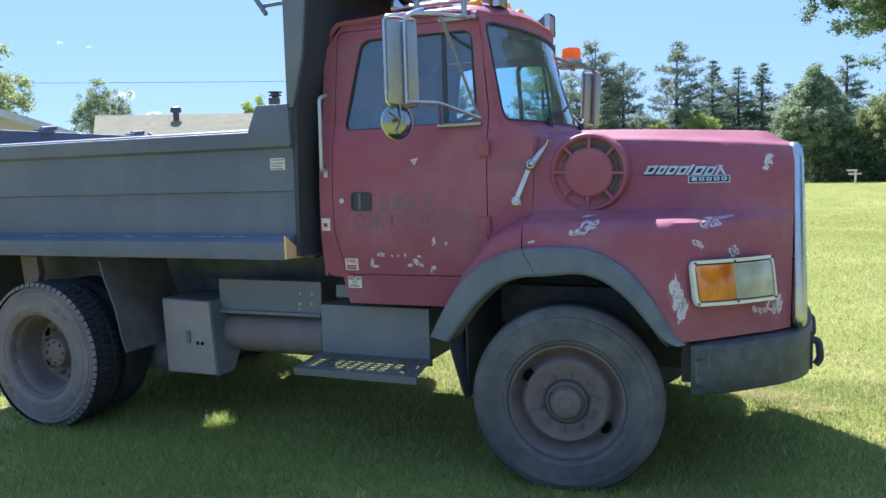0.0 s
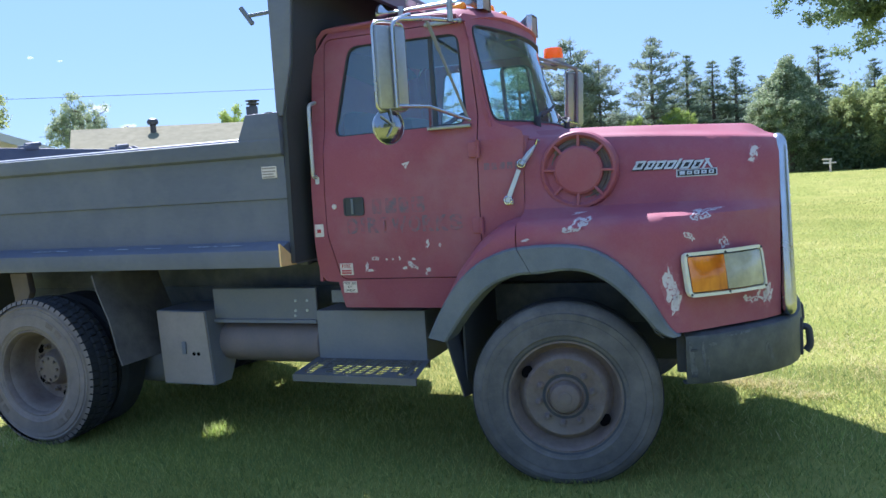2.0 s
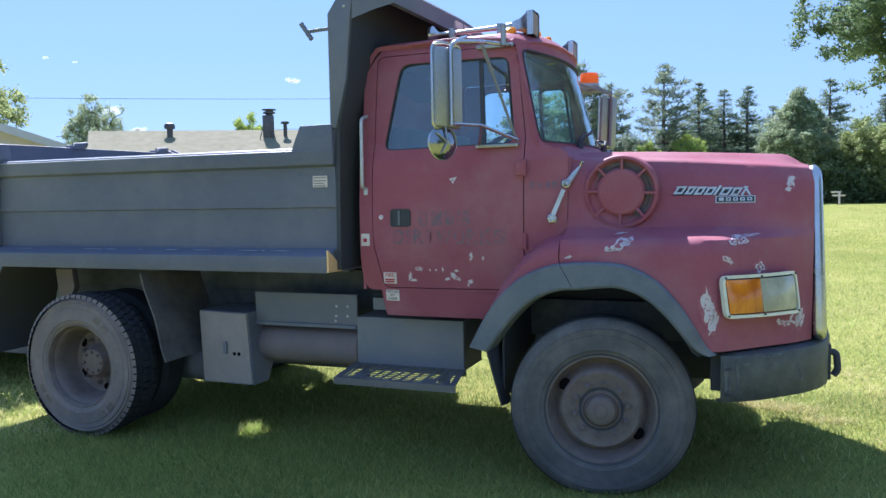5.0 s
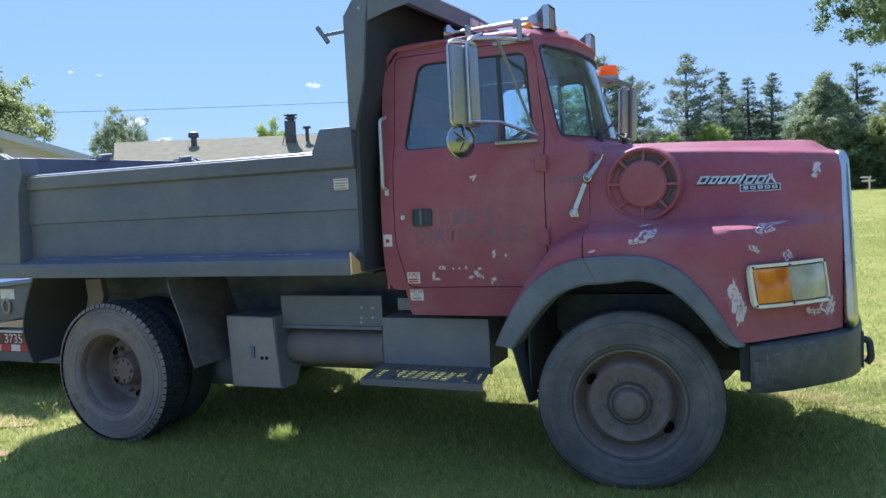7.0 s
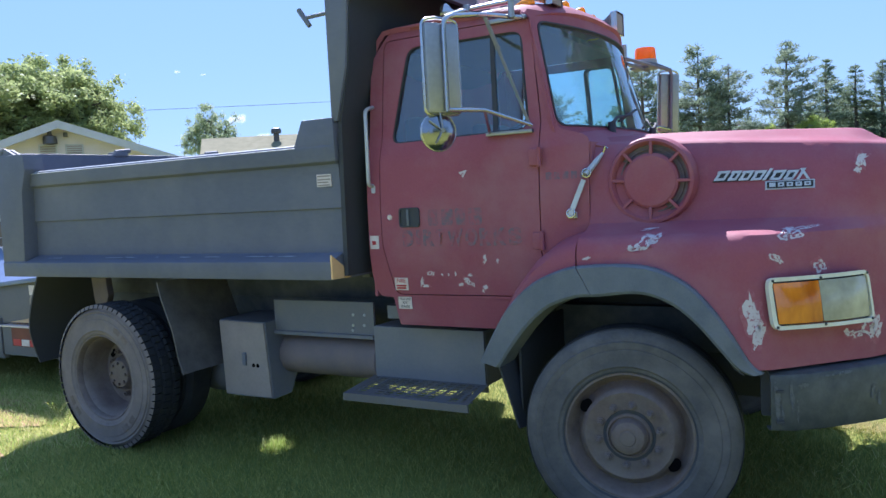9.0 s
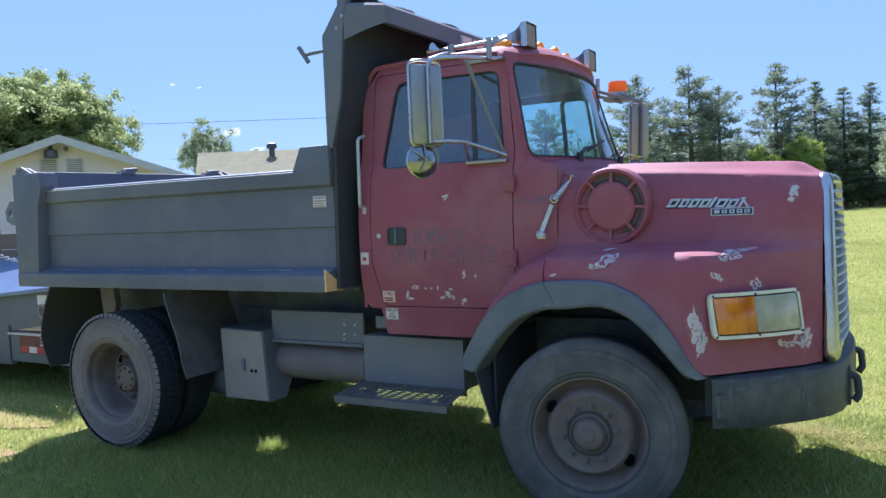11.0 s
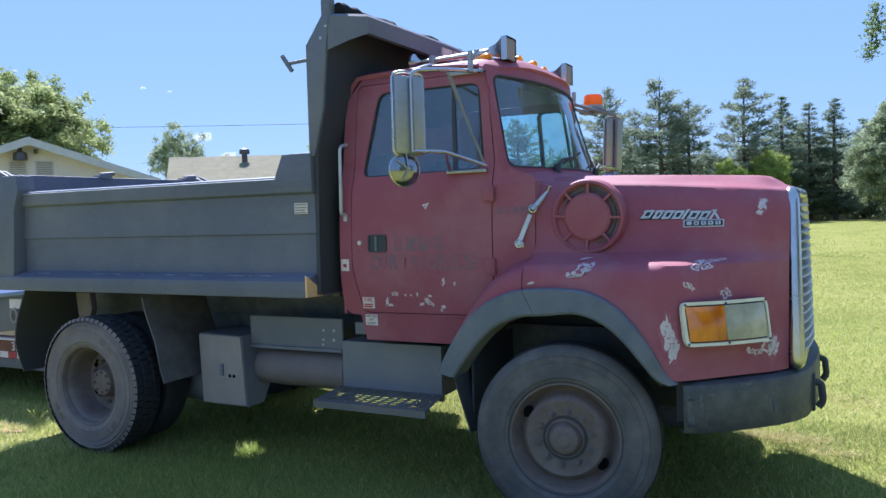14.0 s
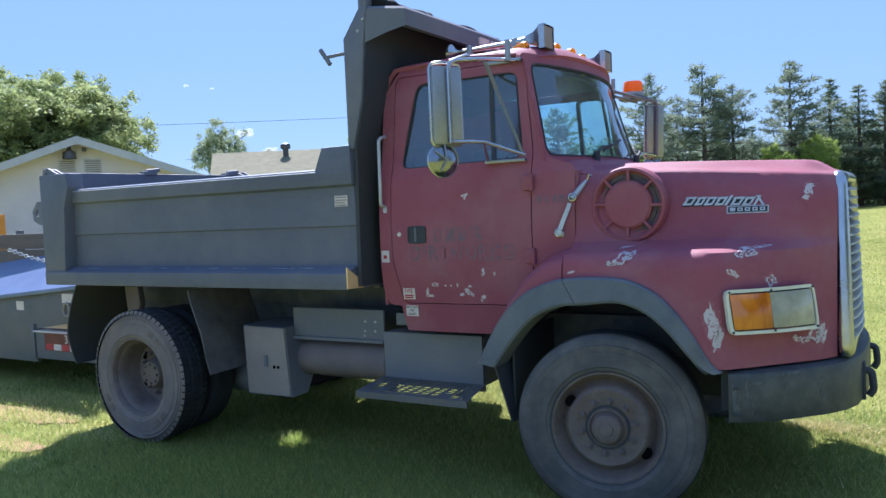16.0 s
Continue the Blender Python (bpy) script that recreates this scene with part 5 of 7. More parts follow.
def roof_things():
    for y in (-0.55, 0.60):
        r = new("air_horn")
        r.parent = truck
        r["label"] = "chrome trumpet air horn on the roof"
        z, dx = (2.84, 0.025) if y < 0 else (2.84, 0.04)
        t = bmesh.new()
        tube(t, [(-1.22, y, z), (-1.1, y, z), (-0.78, y, z + 0.004), (-0.70, y, z + 0.005)], [0.014, 0.014, 0.02, 0.026], 12)
        part("trumpet", t, CHROME, r)
        rings = []
        for x, w, h in ((-0.72, 0.024, 0.024), (-0.66, 0.035, 0.04), (-0.62, 0.055, 0.062), (-0.60, 0.08, 0.075), (-0.56, 0.082, 0.077)):
            rings.append([(x + dx, y + w * (1 if abs(c) > 0.35 else 0.9) * max(-1, min(1, 1.5 * c)), z + 0.004 + h * max(-1, min(1, 1.5 * s))) for c, s in [(math.cos(a), math.sin(a)) for a in np.linspace(0, 2 * math.pi, 24, endpoint=False)]])
        part("bell", skin(bmesh.new(), rings, closed=True), CHROME, r)
        dv = lathe(bmesh.new(), [(-1.29, 0.0005), (-1.288, 0.05), (-1.278, 0.06), (-1.258, 0.06), (-1.245, 0.042), (-1.225, 0.02), (-1.21, 0.014)], (0, y, z), axis="x", n=24)
        part("horn_driver", dv, CHROME, r)
        part("bell_mouth", bx(-0.572 + dx, -0.565 + dx, y - 0.072, y + 0.072, z - 0.065, z + 0.072, 0.004), BOXMAT, r)
        for x in (-0.78, -1.12):
            b = bx(x - 0.02, x + 0.02, y - 0.02, y + 0.02, 2.79, z + 0.03, 0.004)
            part("horn_bracket", b, DULLCHROME, r)
    for y in (-0.62, -0.25, 0.0, 0.25, 0.62):
        x = -0.60 - 0.16 * (y / 0.845) ** 2
        zr = 2.735 + 0.095 * (1 - abs(y / 0.845) ** 3.0) - 0.012
        l = bmesh.new()
        rows = []
        for a, w, h in ((0.0, 0.004, 0.004), (0.02, 0.035, 0.018), (0.05, 0.045, 0.034), (0.09, 0.046, 0.046), (0.11, 0.044, 0.046), (0.118, 0.035, 0.038)):
            rows.append([(x - 0.09 + a, y + w * math.cos(t), zr + (h if math.sin(t) > 0 else 0.02) * math.sin(t)) for t in np.linspace(0, 2 * math.pi, 16, endpoint=False)])
        part("marker_lamp", skin(l, rows, closed=True, caps=True), MARKER, truck, "amber roof marker lamp")
    r = new("beacon")
    r.parent = truck
    r["label"] = "orange warning beacon on the far mirror bracket"
    c = (-0.557, 1.35, 2.63)
    part("beacon_base", lathe(bmesh.new(), [(0, 0.0005), (0, 0.088), (0.02, 0.092), (0.05, 0.088), (0.055, 0.082)], c, axis="z", n=36), GREYBASE, r)
    part("beacon_lens", lathe(bmesh.new(), [(0.055, 0.08), (0.06, 0.082), (0.13, 0.078), (0.145, 0.07), (0.15, 0.0005)], c, axis="z", n=36), ORANGE, r)
    b = bx(-0.66, -0.46, 1.27, 1.43, 2.612, 2.628, 0.004)
    tube(b, [(-0.56, 0.85, 2.60), (-0.56, 1.45, 2.61)], 0.014, 8)
    part("beacon_bracket", b, FRAME, r)


cab()
windscreen()
interior()
hood()
headlights_and_front()
wheels()
chassis()
bed()
mirror(0)
mirror(1)
roof_things()


# ---- ground and lawn ----
LAWN = mat("lawn_soil_and_grass", (0.25, 0.275, 0.064), (0.18, 0.205, 0.048), rough=0.95, scale=0.35, fine=18, bump=0.9, dist=0.04, spec=0.05, dirt=(0.38, 0.335, 0.12), dirt_amt=0.6, dirt_scale=0.5)
SOIL = mat("dry_sandy_soil", (0.46, 0.31, 0.17), (0.34, 0.235, 0.13), rough=0.95, scale=6, fine=60, bump=0.8, dist=0.02, spec=0.05)
BLADES = leaf_mat("grass_blades", (0.165, 0.24, 0.08), (0.28, 0.335, 0.105), (0.53, 0.505, 0.17))
DRYBLADES = leaf_mat("dry_grass_blades", (0.34, 0.48, 0.11), (0.52, 0.56, 0.19), (0.8, 0.68, 0.4))
THATCH = leaf_mat("dead_straw_blades", (0.4, 0.36, 0.15), (0.57, 0.5, 0.23), (0.76, 0.67, 0.36))
# tuft paler than the lawn: the sun spot is put into its colour
TUFT = leaf_mat("sunlit_tone_tuft", (0.34, 0.46, 0.1), (0.45, 0.55, 0.14), (0.6, 0.6, 0.26))


def ease(v):
    v = max(0.0, min(1.0, v))
    return v * v * (3 - 2 * v)


def rise(x, y):
    """The lawn climbs gently towards the wood beyond the truck's front."""
    return 0.5 * ease((y - 14) / 46) * ease((x + 9) / 9)


def ground_z(x, y):
    """Level by the truck, falling a little towards the far wood."""
    r = math.hypot(x, y)
    return rise(x, y) - 0.55 * max(0.0, min(1.0, (r - 25) / 70)) ** 1.3 + 0.02 * noise.noise((x * 0.25, y * 0.25, 0)) * min(1, max(0, r - 4) / 6)


def ground():
    n = 96
    radii = [0] + list(np.geomspace(0.6, 3000, 70))
    verts, faces = [(0, 0, 0)], []
    for r in radii[1:]:
        for i in range(n):
            a = 2 * math.pi * i / n
            x, y = r * math.cos(a), r * math.sin(a)
            verts.append((x, y, ground_z(x, y)))
    for i in range(n):
        faces.append((0, 1 + i, 1 + (i + 1) % n))
    for k in range(len(radii) - 2):
        a, b = 1 + k * n, 1 + (k + 1) * n
        for i in range(n):
            j = (i + 1) % n
            faces.append((a + i, b + i, b + j, a + j))
    tagged(raw("ground", verts, faces, LAWN, smooth=True), "mown green lawn with dry patches", "lawn", kind="structure")


def tri_mesh(name, P, material, parent=None):
    """Loose triangles from an array of corner points (n, 3, 3)."""
    n = len(P)
    me = bpy.data.meshes.new(name)
    me.vertices.add(n * 3)
    me.vertices.foreach_set("co", P.reshape(-1).astype(np.float32))
    me.loops.add(n * 3)
    me.loops.foreach_set("vertex_index", np.arange(n * 3, dtype=np.int32))
    me.polygons.add(n)
    me.polygons.foreach_set("loop_start", np.arange(0, n * 3, 3, dtype=np.int32))
    me.update(calc_edges=True)
    me.materials.append(material)
    ob = new(name, me)
    if parent:
        ob.parent = parent
    return ob


def blades(rng, base, h, w, lean):
    """Grass blades: a triangle each, leaning at random."""
    n = len(base)
    a = rng.uniform(0, 2 * math.pi, n)
    side = np.stack([np.cos(a), np.sin(a), np.zeros(n)], 1) * w[:, None] * 0.5
    b = rng.uniform(0, 2 * math.pi, n)
    tip = base + np.stack([np.cos(b) * lean * h, np.sin(b) * lean * h, h], 1)
    return np.stack([base - side, base + side, tip], 1)


def grass():
    rng = np.random.default_rng(5)
    def field(x0, x1, y0, y1, n, h0, h1, w, z=True):
        p = np.stack([rng.uniform(x0, x1, n), rng.uniform(y0, y1, n), np.zeros(n)], 1)
        # uneven density: clumps and thin places
        keep = rng.uniform(0, 1, n) < 0.55 + 0.45 * np.sin(p[:, 0] * 2.1 + 1.3 * np.sin(p[:, 1] * 1.7)) * np.sin(p[:, 1] * 2.6 + np.sin(p[:, 0] * 1.1))
        soil = (((p[:, 0] + 5.25) / 0.8) ** 2 + ((p[:, 1] + 1.79) / 0.2) ** 2 < 1) & (rng.uniform(0, 1, n) < 0.8)
        soil |= (((p[:, 0] + 5.6) / 1.6) ** 2 + ((p[:, 1] + 1.2) / 0.85) ** 2 < 1) & (rng.uniform(0, 1, n) < 0.6)
        # thins out behind the walk and to the sides
        rim = np.clip(np.minimum((p[:, 1] - y0) / 1.3 if y0 < 0 else 1.0, np.minimum(p[:, 0] - x0, x1 - p[:, 0]) / 1.0), 0.06, 1)
        p = p[(keep | (rng.uniform(0, 1, n) < 0.45)) & ~soil & (rng.uniform(0, 1, n) < rim)]
        if z:
            p[:, 2] = [ground_z(x, y) for x, y, _ in p]
        m = len(p)
        return blades(rng, p, rng.uniform(h0, h1, m) * rng.uniform(0.6, 1.0, m), rng.uniform(0.6, 1.3, m) * w, rng.uniform(0.2, 1.1, m))
    near = field(-7.5, 4.2, -3.2, 1.6, 290000, 0.03, 0.075, 0.006, False)
    mid = field(-8, 9, 1.6, 9, 230000, 0.02, 0.05, 0.0055)
    far = field(-4, 14, 9, 22, 150000, 0.02, 0.045, 0.009)
    q = rng.uniform(0, 1, 60000) ** 1.5
    p = np.stack([rng.uniform(-6, 20, 60000), 22 + 38 * q, np.zeros(60000)], 1)
    p[:, 2] = [ground_z(x, y) for x, y, _ in p]
    fade = blades(rng, p, rng.uniform(0.02, 0.05, 60000), np.full(60000, 0.02), rng.uniform(0.3, 1.2, 60000))
    # the lawn about and behind the walk, thinning outwards
    r, a = 26 * rng.uniform(0, 1, 190000) ** 0.52, rng.uniform(0, 2 * math.pi, 190000)
    p = np.stack([1 + r * np.cos(a), -5 + r * np.sin(a), np.zeros(190000)], 1)
    p = p[~((p[:, 0] > -7.5) & (p[:, 0] < 4.2) & (p[:, 1] > -3.2) & (p[:, 1] < 1.6))]
    p[:, 2] = [ground_z(x, y) for x, y, _ in p]
    n = len(p)
    about = blades(rng, p, rng.uniform(0.02, 0.06, n), np.full(n, 0.009), rng.uniform(0.3, 1.2, n))
    tagged(tri_mesh("grass", np.concatenate([near, mid, far, fade, about]), BLADES), "short uneven green lawn grass with dry blades", "grass", kind="stuff")
    t = rng.normal(0, 1, (220, 2)) * (0.042, 0.036)
    base = np.stack([-2.66 + t[:, 0], -0.83 + t[:, 1], np.zeros(220)], 1)
    tagged(tri_mesh("grass_tuft", blades(rng, base, rng.uniform(0.04, 0.11, 220), np.full(220, 0.008), rng.uniform(0.1, 0.8, 220)), TUFT), "taller grass tuft under the truck, sunlit paleness in its colour", "grass tuft")
    # dry, yellowed grass round the bare ground
    n = 30000
    p = np.stack([rng.uniform(-7.4, -4.0, n), rng.uniform(-2.2, -0.4, n), np.zeros(n)], 1)
    u = np.sin(p[:, 0] * 3.1 + 2 * np.sin(p[:, 1] * 2.7)) * np.sin(p[:, 1] * 4.3 + np.sin(p[:, 0] * 1.9)) + rng.normal(0, 0.35, n)
    p = p[u > -0.15]
    # dry blades on the open lawn; their yellow also paints the sun's warmth there
    m = 90000
    w = np.stack([rng.uniform(0.8, 12, m), rng.uniform(-1.6, 14, m), np.zeros(m)], 1)
    v = np.sin(w[:, 0] * 1.9 + 2.2 * np.sin(w[:, 1] * 0.9)) * np.sin(w[:, 1] * 2.3 + 1.7 * np.sin(w[:, 0] * 0.7)) + rng.normal(0, 0.4, m)
    brown = ((w[:, 0] - 1.35) / 0.5) ** 2 + ((w[:, 1] + 0.1) / 0.28) ** 2 < 1
    w = w[(v > 0.22) | brown]
    w[:, 2] = [ground_z(x, y) for x, y, _ in w]
    p = np.concatenate([p, w])
    n = len(p)
    tagged(tri_mesh("dry_grass", blades(rng, p, rng.uniform(0.02, 0.07, n), np.full(n, 0.007), rng.uniform(0.3, 1.3, n)), DRYBLADES), "dry yellowed grass scattered in the lawn and round bare soil", "dry grass", kind="stuff")
    # dead straw lying in the lawn: one worn spot under the bumper, loose drifts beyond it
    ps = []
    for cx, cy, rx, ry, n in ((1.03, 0.98, 0.28, 0.15, 1000), (1.3, 0.7, 0.25, 0.1, 350), (0.75, 1.0, 0.2, 0.1, 350), (2.0, 1.5, 0.5, 0.5, 900), (2.7, 2.7, 0.8, 0.5, 900), (1.9, 0.3, 0.35, 0.25, 350), (1.6, 2.4, 0.5, 0.35, 500), (3.4, 4.2, 1.0, 0.6, 900), (2.6, 0.9, 0.4, 0.3, 400)):
        ps.append(np.array((cx, cy, 0.0)) + rng.normal(0, 0.55, (n, 3)) * (rx, ry, 0))
    m = 24000
    w = np.stack([rng.uniform(0.3, 9, m), rng.uniform(-1.5, 11, m), np.zeros(m)], 1)
    v = np.sin(w[:, 0] * 2.7 + 1.9 * np.sin(w[:, 1] * 1.3)) * np.sin(w[:, 1] * 3.1 + 1.4 * np.sin(w[:, 0] * 1.1)) + rng.normal(0, 0.35, m)
    ps.append(w[v > 0.55])
    p = np.concatenate(ps)
    p[:, 2] = [ground_z(x, y) + 0.012 for x, y, _ in p]
    n = len(p)
    tagged(tri_mesh("straw", blades(rng, p, rng.uniform(0.015, 0.04, n), np.full(n, 0.007), rng.uniform(1.0, 2.2, n)), THATCH), "dead pale straw lying in the mown lawn", "straw", kind="stuff")
    # a weedy stalk by the rear wheel
    w = bmesh.new()
    p0 = Vector((-5.0, -0.93, 0))
    for k in range(5):
        a = 1.3 * k
        tube(w, [p0, p0 + Vector((0.04 * math.cos(a), 0.04 * math.sin(a), 0.12)), p0 + Vector((0.12 * math.cos(a), 0.12 * math.sin(a), 0.2 + 0.02 * k))], [0.006, 0.004, 0.002], 5)
        for q in range(6):
            c = p0 + Vector((0.12 * math.cos(a), 0.12 * math.sin(a), 0.2 + 0.02 * k)) * (0.4 + 0.12 * q)
            e = Vector((random.uniform(-1, 1), random.uniform(-1, 1), random.uniform(-0.3, 1))).normalized() * 0.035
            s = e.cross(Vector((0, 0, 1))).normalized() * 0.009
            w.faces.new([w.verts.new(c), w.verts.new(c + e * 0.5 + s), w.verts.new(c + e), w.verts.new(c + e * 0.5 - s)])
    for v in w.verts:
        v.co = p0 + (v.co - p0) * 0.62
    tagged(link("weed", w, DRYBLADES), "thin leafy weed beside the rear tyre", "weed")
    # bare sandy ground by the trailer
    for cx, cy, rx, ry, seed in ((-5.25, -1.78, 0.75, 0.17, 3), (-5.75, -1.12, 0.8, 0.2, 5), (-6.2, -0.75, 0.5, 0.1, 9)):
        ring = [(cx + rx * math.cos(a) * (1 + 0.35 * noise.noise((2 * math.cos(a), 2 * math.sin(a), seed))), cy + ry * math.sin(a) * (1 + 0.5 * noise.noise((3 * math.cos(a), 3 * math.sin(a), seed + 5)))) for a in np.linspace(0, 2 * math.pi, 48, endpoint=False)]
        tagged(link("bare_soil", fill_patch(ring, lambda x, y: (x, y, 0.012 + 0.006 * noise.noise((x * 9, y * 9, 1))), 8), SOIL), "bare dry sandy patch in the lawn", "soil", kind="structure")


ground()
grass()

# ---- trees ----
BARK = mat("grey_brown_bark", (0.14, 0.11, 0.085), (0.08, 0.065, 0.05), rough=0.9, scale=4, fine=30, bump=0.8, dist=0.03, stretch=(1, 1, 0.2))
NEEDLES = leaf_mat("pine_needles", (0.15, 0.2, 0.14), (0.22, 0.275, 0.19), (0.3, 0.35, 0.24))
SPRUCE = leaf_mat("spruce_needles", (0.13, 0.185, 0.12), (0.19, 0.25, 0.16), (0.26, 0.32, 0.2))
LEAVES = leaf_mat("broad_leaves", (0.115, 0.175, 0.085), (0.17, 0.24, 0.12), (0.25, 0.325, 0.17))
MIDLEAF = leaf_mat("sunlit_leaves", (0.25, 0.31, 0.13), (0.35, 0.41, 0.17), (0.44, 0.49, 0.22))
GREYLEAF = leaf_mat("grey_green_leaves", (0.2, 0.27, 0.14), (0.33, 0.4, 0.24), (0.54, 0.58, 0.4))
CONELEAF = leaf_mat("mixed_green_leaves", (0.17, 0.24, 0.12), (0.29, 0.36, 0.2), (0.56, 0.6, 0.42))
BRIGHT = leaf_mat("bright_leaves", (0.26, 0.36, 0.08), (0.37, 0.47, 0.12), (0.5, 0.57, 0.19))


def clumps(rng, centres, size, n, flat=0.6, fine=1.0):
    """Small leaf triangles scattered about many centres."""
    c = np.repeat(centres, n, axis=0)
    s = np.repeat(size, n)
    m = len(c)
    off = rng.normal(0, 1, (m, 3)) * s[:, None] * (1, 1, flat)
    p = c + off * 0.5
    d1, d2 = rng.normal(0, 1, (m, 3)), rng.normal(0, 1, (m, 3))
    d1 /= np.linalg.norm(d1, axis=1)[:, None]
    d2 /= np.linalg.norm(d2, axis=1)[:, None]
    L = fine * s[:, None] * rng.uniform(0.25, 0.6, (m, 1))
    return np.stack([p - d1 * L * 0.5, p + d1 * L * 0.5, p + d2 * L * 0.8], 1)


def conifer(seed, h, spread, bare, shape, per=8, material=None):
    """A conifer at the origin: trunk, limbs in whorls, tufts of needles along them."""
    rng = np.random.default_rng(seed)
    root = new("conifer")
    bm = bmesh.new()
    tube(bm, [(0, 0, -0.1), (0.05, 0, h * 0.4), (0.0, 0.06, h * 0.75), (0, 0, h)], [0.018 * h, 0.014 * h, 0.008 * h, 0.01], 8)
    cs, sz, ax = [], [], []
    z = h * bare
    while z < h * 0.985:
        u = (z - h * bare) / (h * (1 - bare))
        R = spread * shape(u) * rng.uniform(0.75, 1.15)
        for k in range(rng.integers(3, 6)):
            a = rng.uniform(0, 2 * math.pi)
            r = R * rng.uniform(0.45, 1.15)
            rise = rng.uniform(-0.05 + 0.5 * u * bare, 0.3 + 2.2 * u * bare) * r
            out = np.array([math.cos(a), math.sin(a), 0.0])
            side = np.array([-math.sin(a), math.cos(a), 0.0])
            base = np.array([0, 0, z])
            mid, end = base + out * r * 0.55 + (0, 0, rise * 0.2), base + out * r + (0, 0, rise)
            if r > 0.5:
                tube(bm, [Vector(base), Vector(mid), Vector(end)], [0.005 * h * (1 - u) + 0.014, 0.02, 0.008], 4)
            m = max(3, int(r / 0.17))
            for q in range(m):
                f = 0.28 + 0.72 * (q + rng.uniform(0, 1)) / m
                c = base + (mid - base) * f / 0.55 if f < 0.55 else mid + (end - mid) * (f - 0.55) / 0.45
                for sg in (-1, 1):
                    w = rng.uniform(0.05, 0.36) * r * (1.15 - f)
                    cs.append(c + side * sg * w + (0, 0, rng.normal(0.05, 0.05)))
                    sz.append(rng.uniform(0.22, 0.4) * (0.6 + 0.4 * min(1, r)))
                    ax.append(out + side * sg * 0.6 + (0, 0, 0.45))
        z += h * rng.uniform(0.022, 0.048)
    part("trunk", bm, BARK, root)
    # slender needle sprays that point along their twigs
    c, s, d = np.repeat(np.array(cs), per, 0), np.repeat(np.array(sz), per), np.repeat(np.array(ax), per, 0)
    n = len(c)
    p = c + rng.normal(0, 0.42, (n, 3)) * s[:, None] * (1, 1, 0.5)
    d = d + rng.normal(0, 0.75, (n, 3))
    d /= np.linalg.norm(d, axis=1)[:, None]
    w = np.cross(d, rng.normal(0, 1, (n, 3)))
    w /= np.linalg.norm(w, axis=1)[:, None]
    L = s[:, None] * rng.uniform(0.5, 0.95, (n, 1))
    tri_mesh("crown", np.stack([p - w * L * 0.16, p + w * L * 0.16, p + d * L], 1), material or NEEDLES, root)
    return root


def broadleaf(seed, h, R, stem, material, leaf=0.125, limbs=10, per=110, dense=2.0, name="broadleaf_tree", top=1.0):
    """A leafy tree at the origin: trunk, forking limbs, clumps of leaves round their ends."""
    rng = np.random.default_rng(seed)
    root = new(name)
    bm = bmesh.new()
    tube(bm, [(0, 0, -0.1), (0.03 * h, 0, stem), (0.02 * h, 0.02 * h, h * 0.75)], [0.028 * h, 0.02 * h, 0.006 * h], 9)
    cs = []
    for k in range(limbs):
        a = 2 * math.pi * k / limbs + rng.uniform(-0.3, 0.3)
        z0 = stem + (h * 0.65 - stem) * rng.uniform(0, 1)
        el = rng.uniform(0.1, 1.0)
        e = Vector((R * 0.75 * math.cos(a) * math.cos(el * 0.8), R * 0.75 * math.sin(a) * math.cos(el * 0.8), min(h * 0.93, z0 + (h - z0) * el * 0.75)))
        s = Vector((0.02 * h, 0, z0))
        m = s.lerp(e, 0.5) + Vector((0, 0, 0.06 * h))
        tube(bm, [s, m, e], [0.011 * h, 0.007 * h, 0.003 * h], 6)
        for q in range(7):
            f = rng.uniform(0.3, 1)
            b = s.lerp(m, f * 2) if f < 0.5 else m.lerp(e, f * 2 - 1)
            t = b + Vector(np.clip(rng.normal(0, 0.2 * R, 3), -0.27 * R, 0.27 * R))
            tube(bm, [b, t], [0.004 * h, 0.002 * h], 4)
            cs += [np.array(t) + np.clip(rng.normal(0, 0.11 * R, 3), -0.14 * R, 0.14 * R) for _ in range(int(dense * 3))]
    # fill the crown's uneven hull
    n = int(120 * dense)
    for _ in range(n):
        d = rng.normal(0, 1, 3)
        d /= np.linalg.norm(d)
        bump = 0.86 + 0.30 * noise.noise((d[0] * 2.3 + seed, d[1] * 2.3, d[2] * 2.3))
        rr = rng.uniform(0.45, 1) ** 0.5 * bump
        cz = (h + stem * 0.8) / 2
        cs.append(np.array([d[0] * R * rr, d[1] * R * rr, cz + d[2] * (h - stem * 0.8) / 2 * rr]))
    cs = np.array(cs)
    # top below 1 draws the crown in towards its tip
    u = np.clip((cs[:, 2] - stem) / (h - stem), 0, 1)
    cs[:, :2] *= (1 + (top - 1) * u ** 1.3)[:, None]
    for v in bm.verts:
        k = 1 + (top - 1) * max(0, min(1, (v.co.z - stem) / (h - stem))) ** 1.3
        v.co.x, v.co.y = v.co.x * k, v.co.y * k
    part("trunk", bm, BARK, root)
    tri_mesh("crown", clumps(rng, cs, np.full(len(cs), leaf * 2.2), per, 0.8), material, root)
    return root


EYE_XY = (1.0, -5.4)


def bearing(a, d):
    """A place at a bearing (degrees left of +y) and distance from the walk's middle."""
    x, y = EYE_XY[0] - d * math.sin(radians(a)), EYE_XY[1] + d * math.cos(radians(a))
    return x, y, ground_z(x, y)


def plant(tree, a, d, size, turn, label, category, group=""):
    c = copy_thing(tree, pose(*bearing(a, d), 0, 0, turn))
    c.scale = size if isinstance(size, tuple) else (size,) * 3
    return tagged(c, label, category, group)


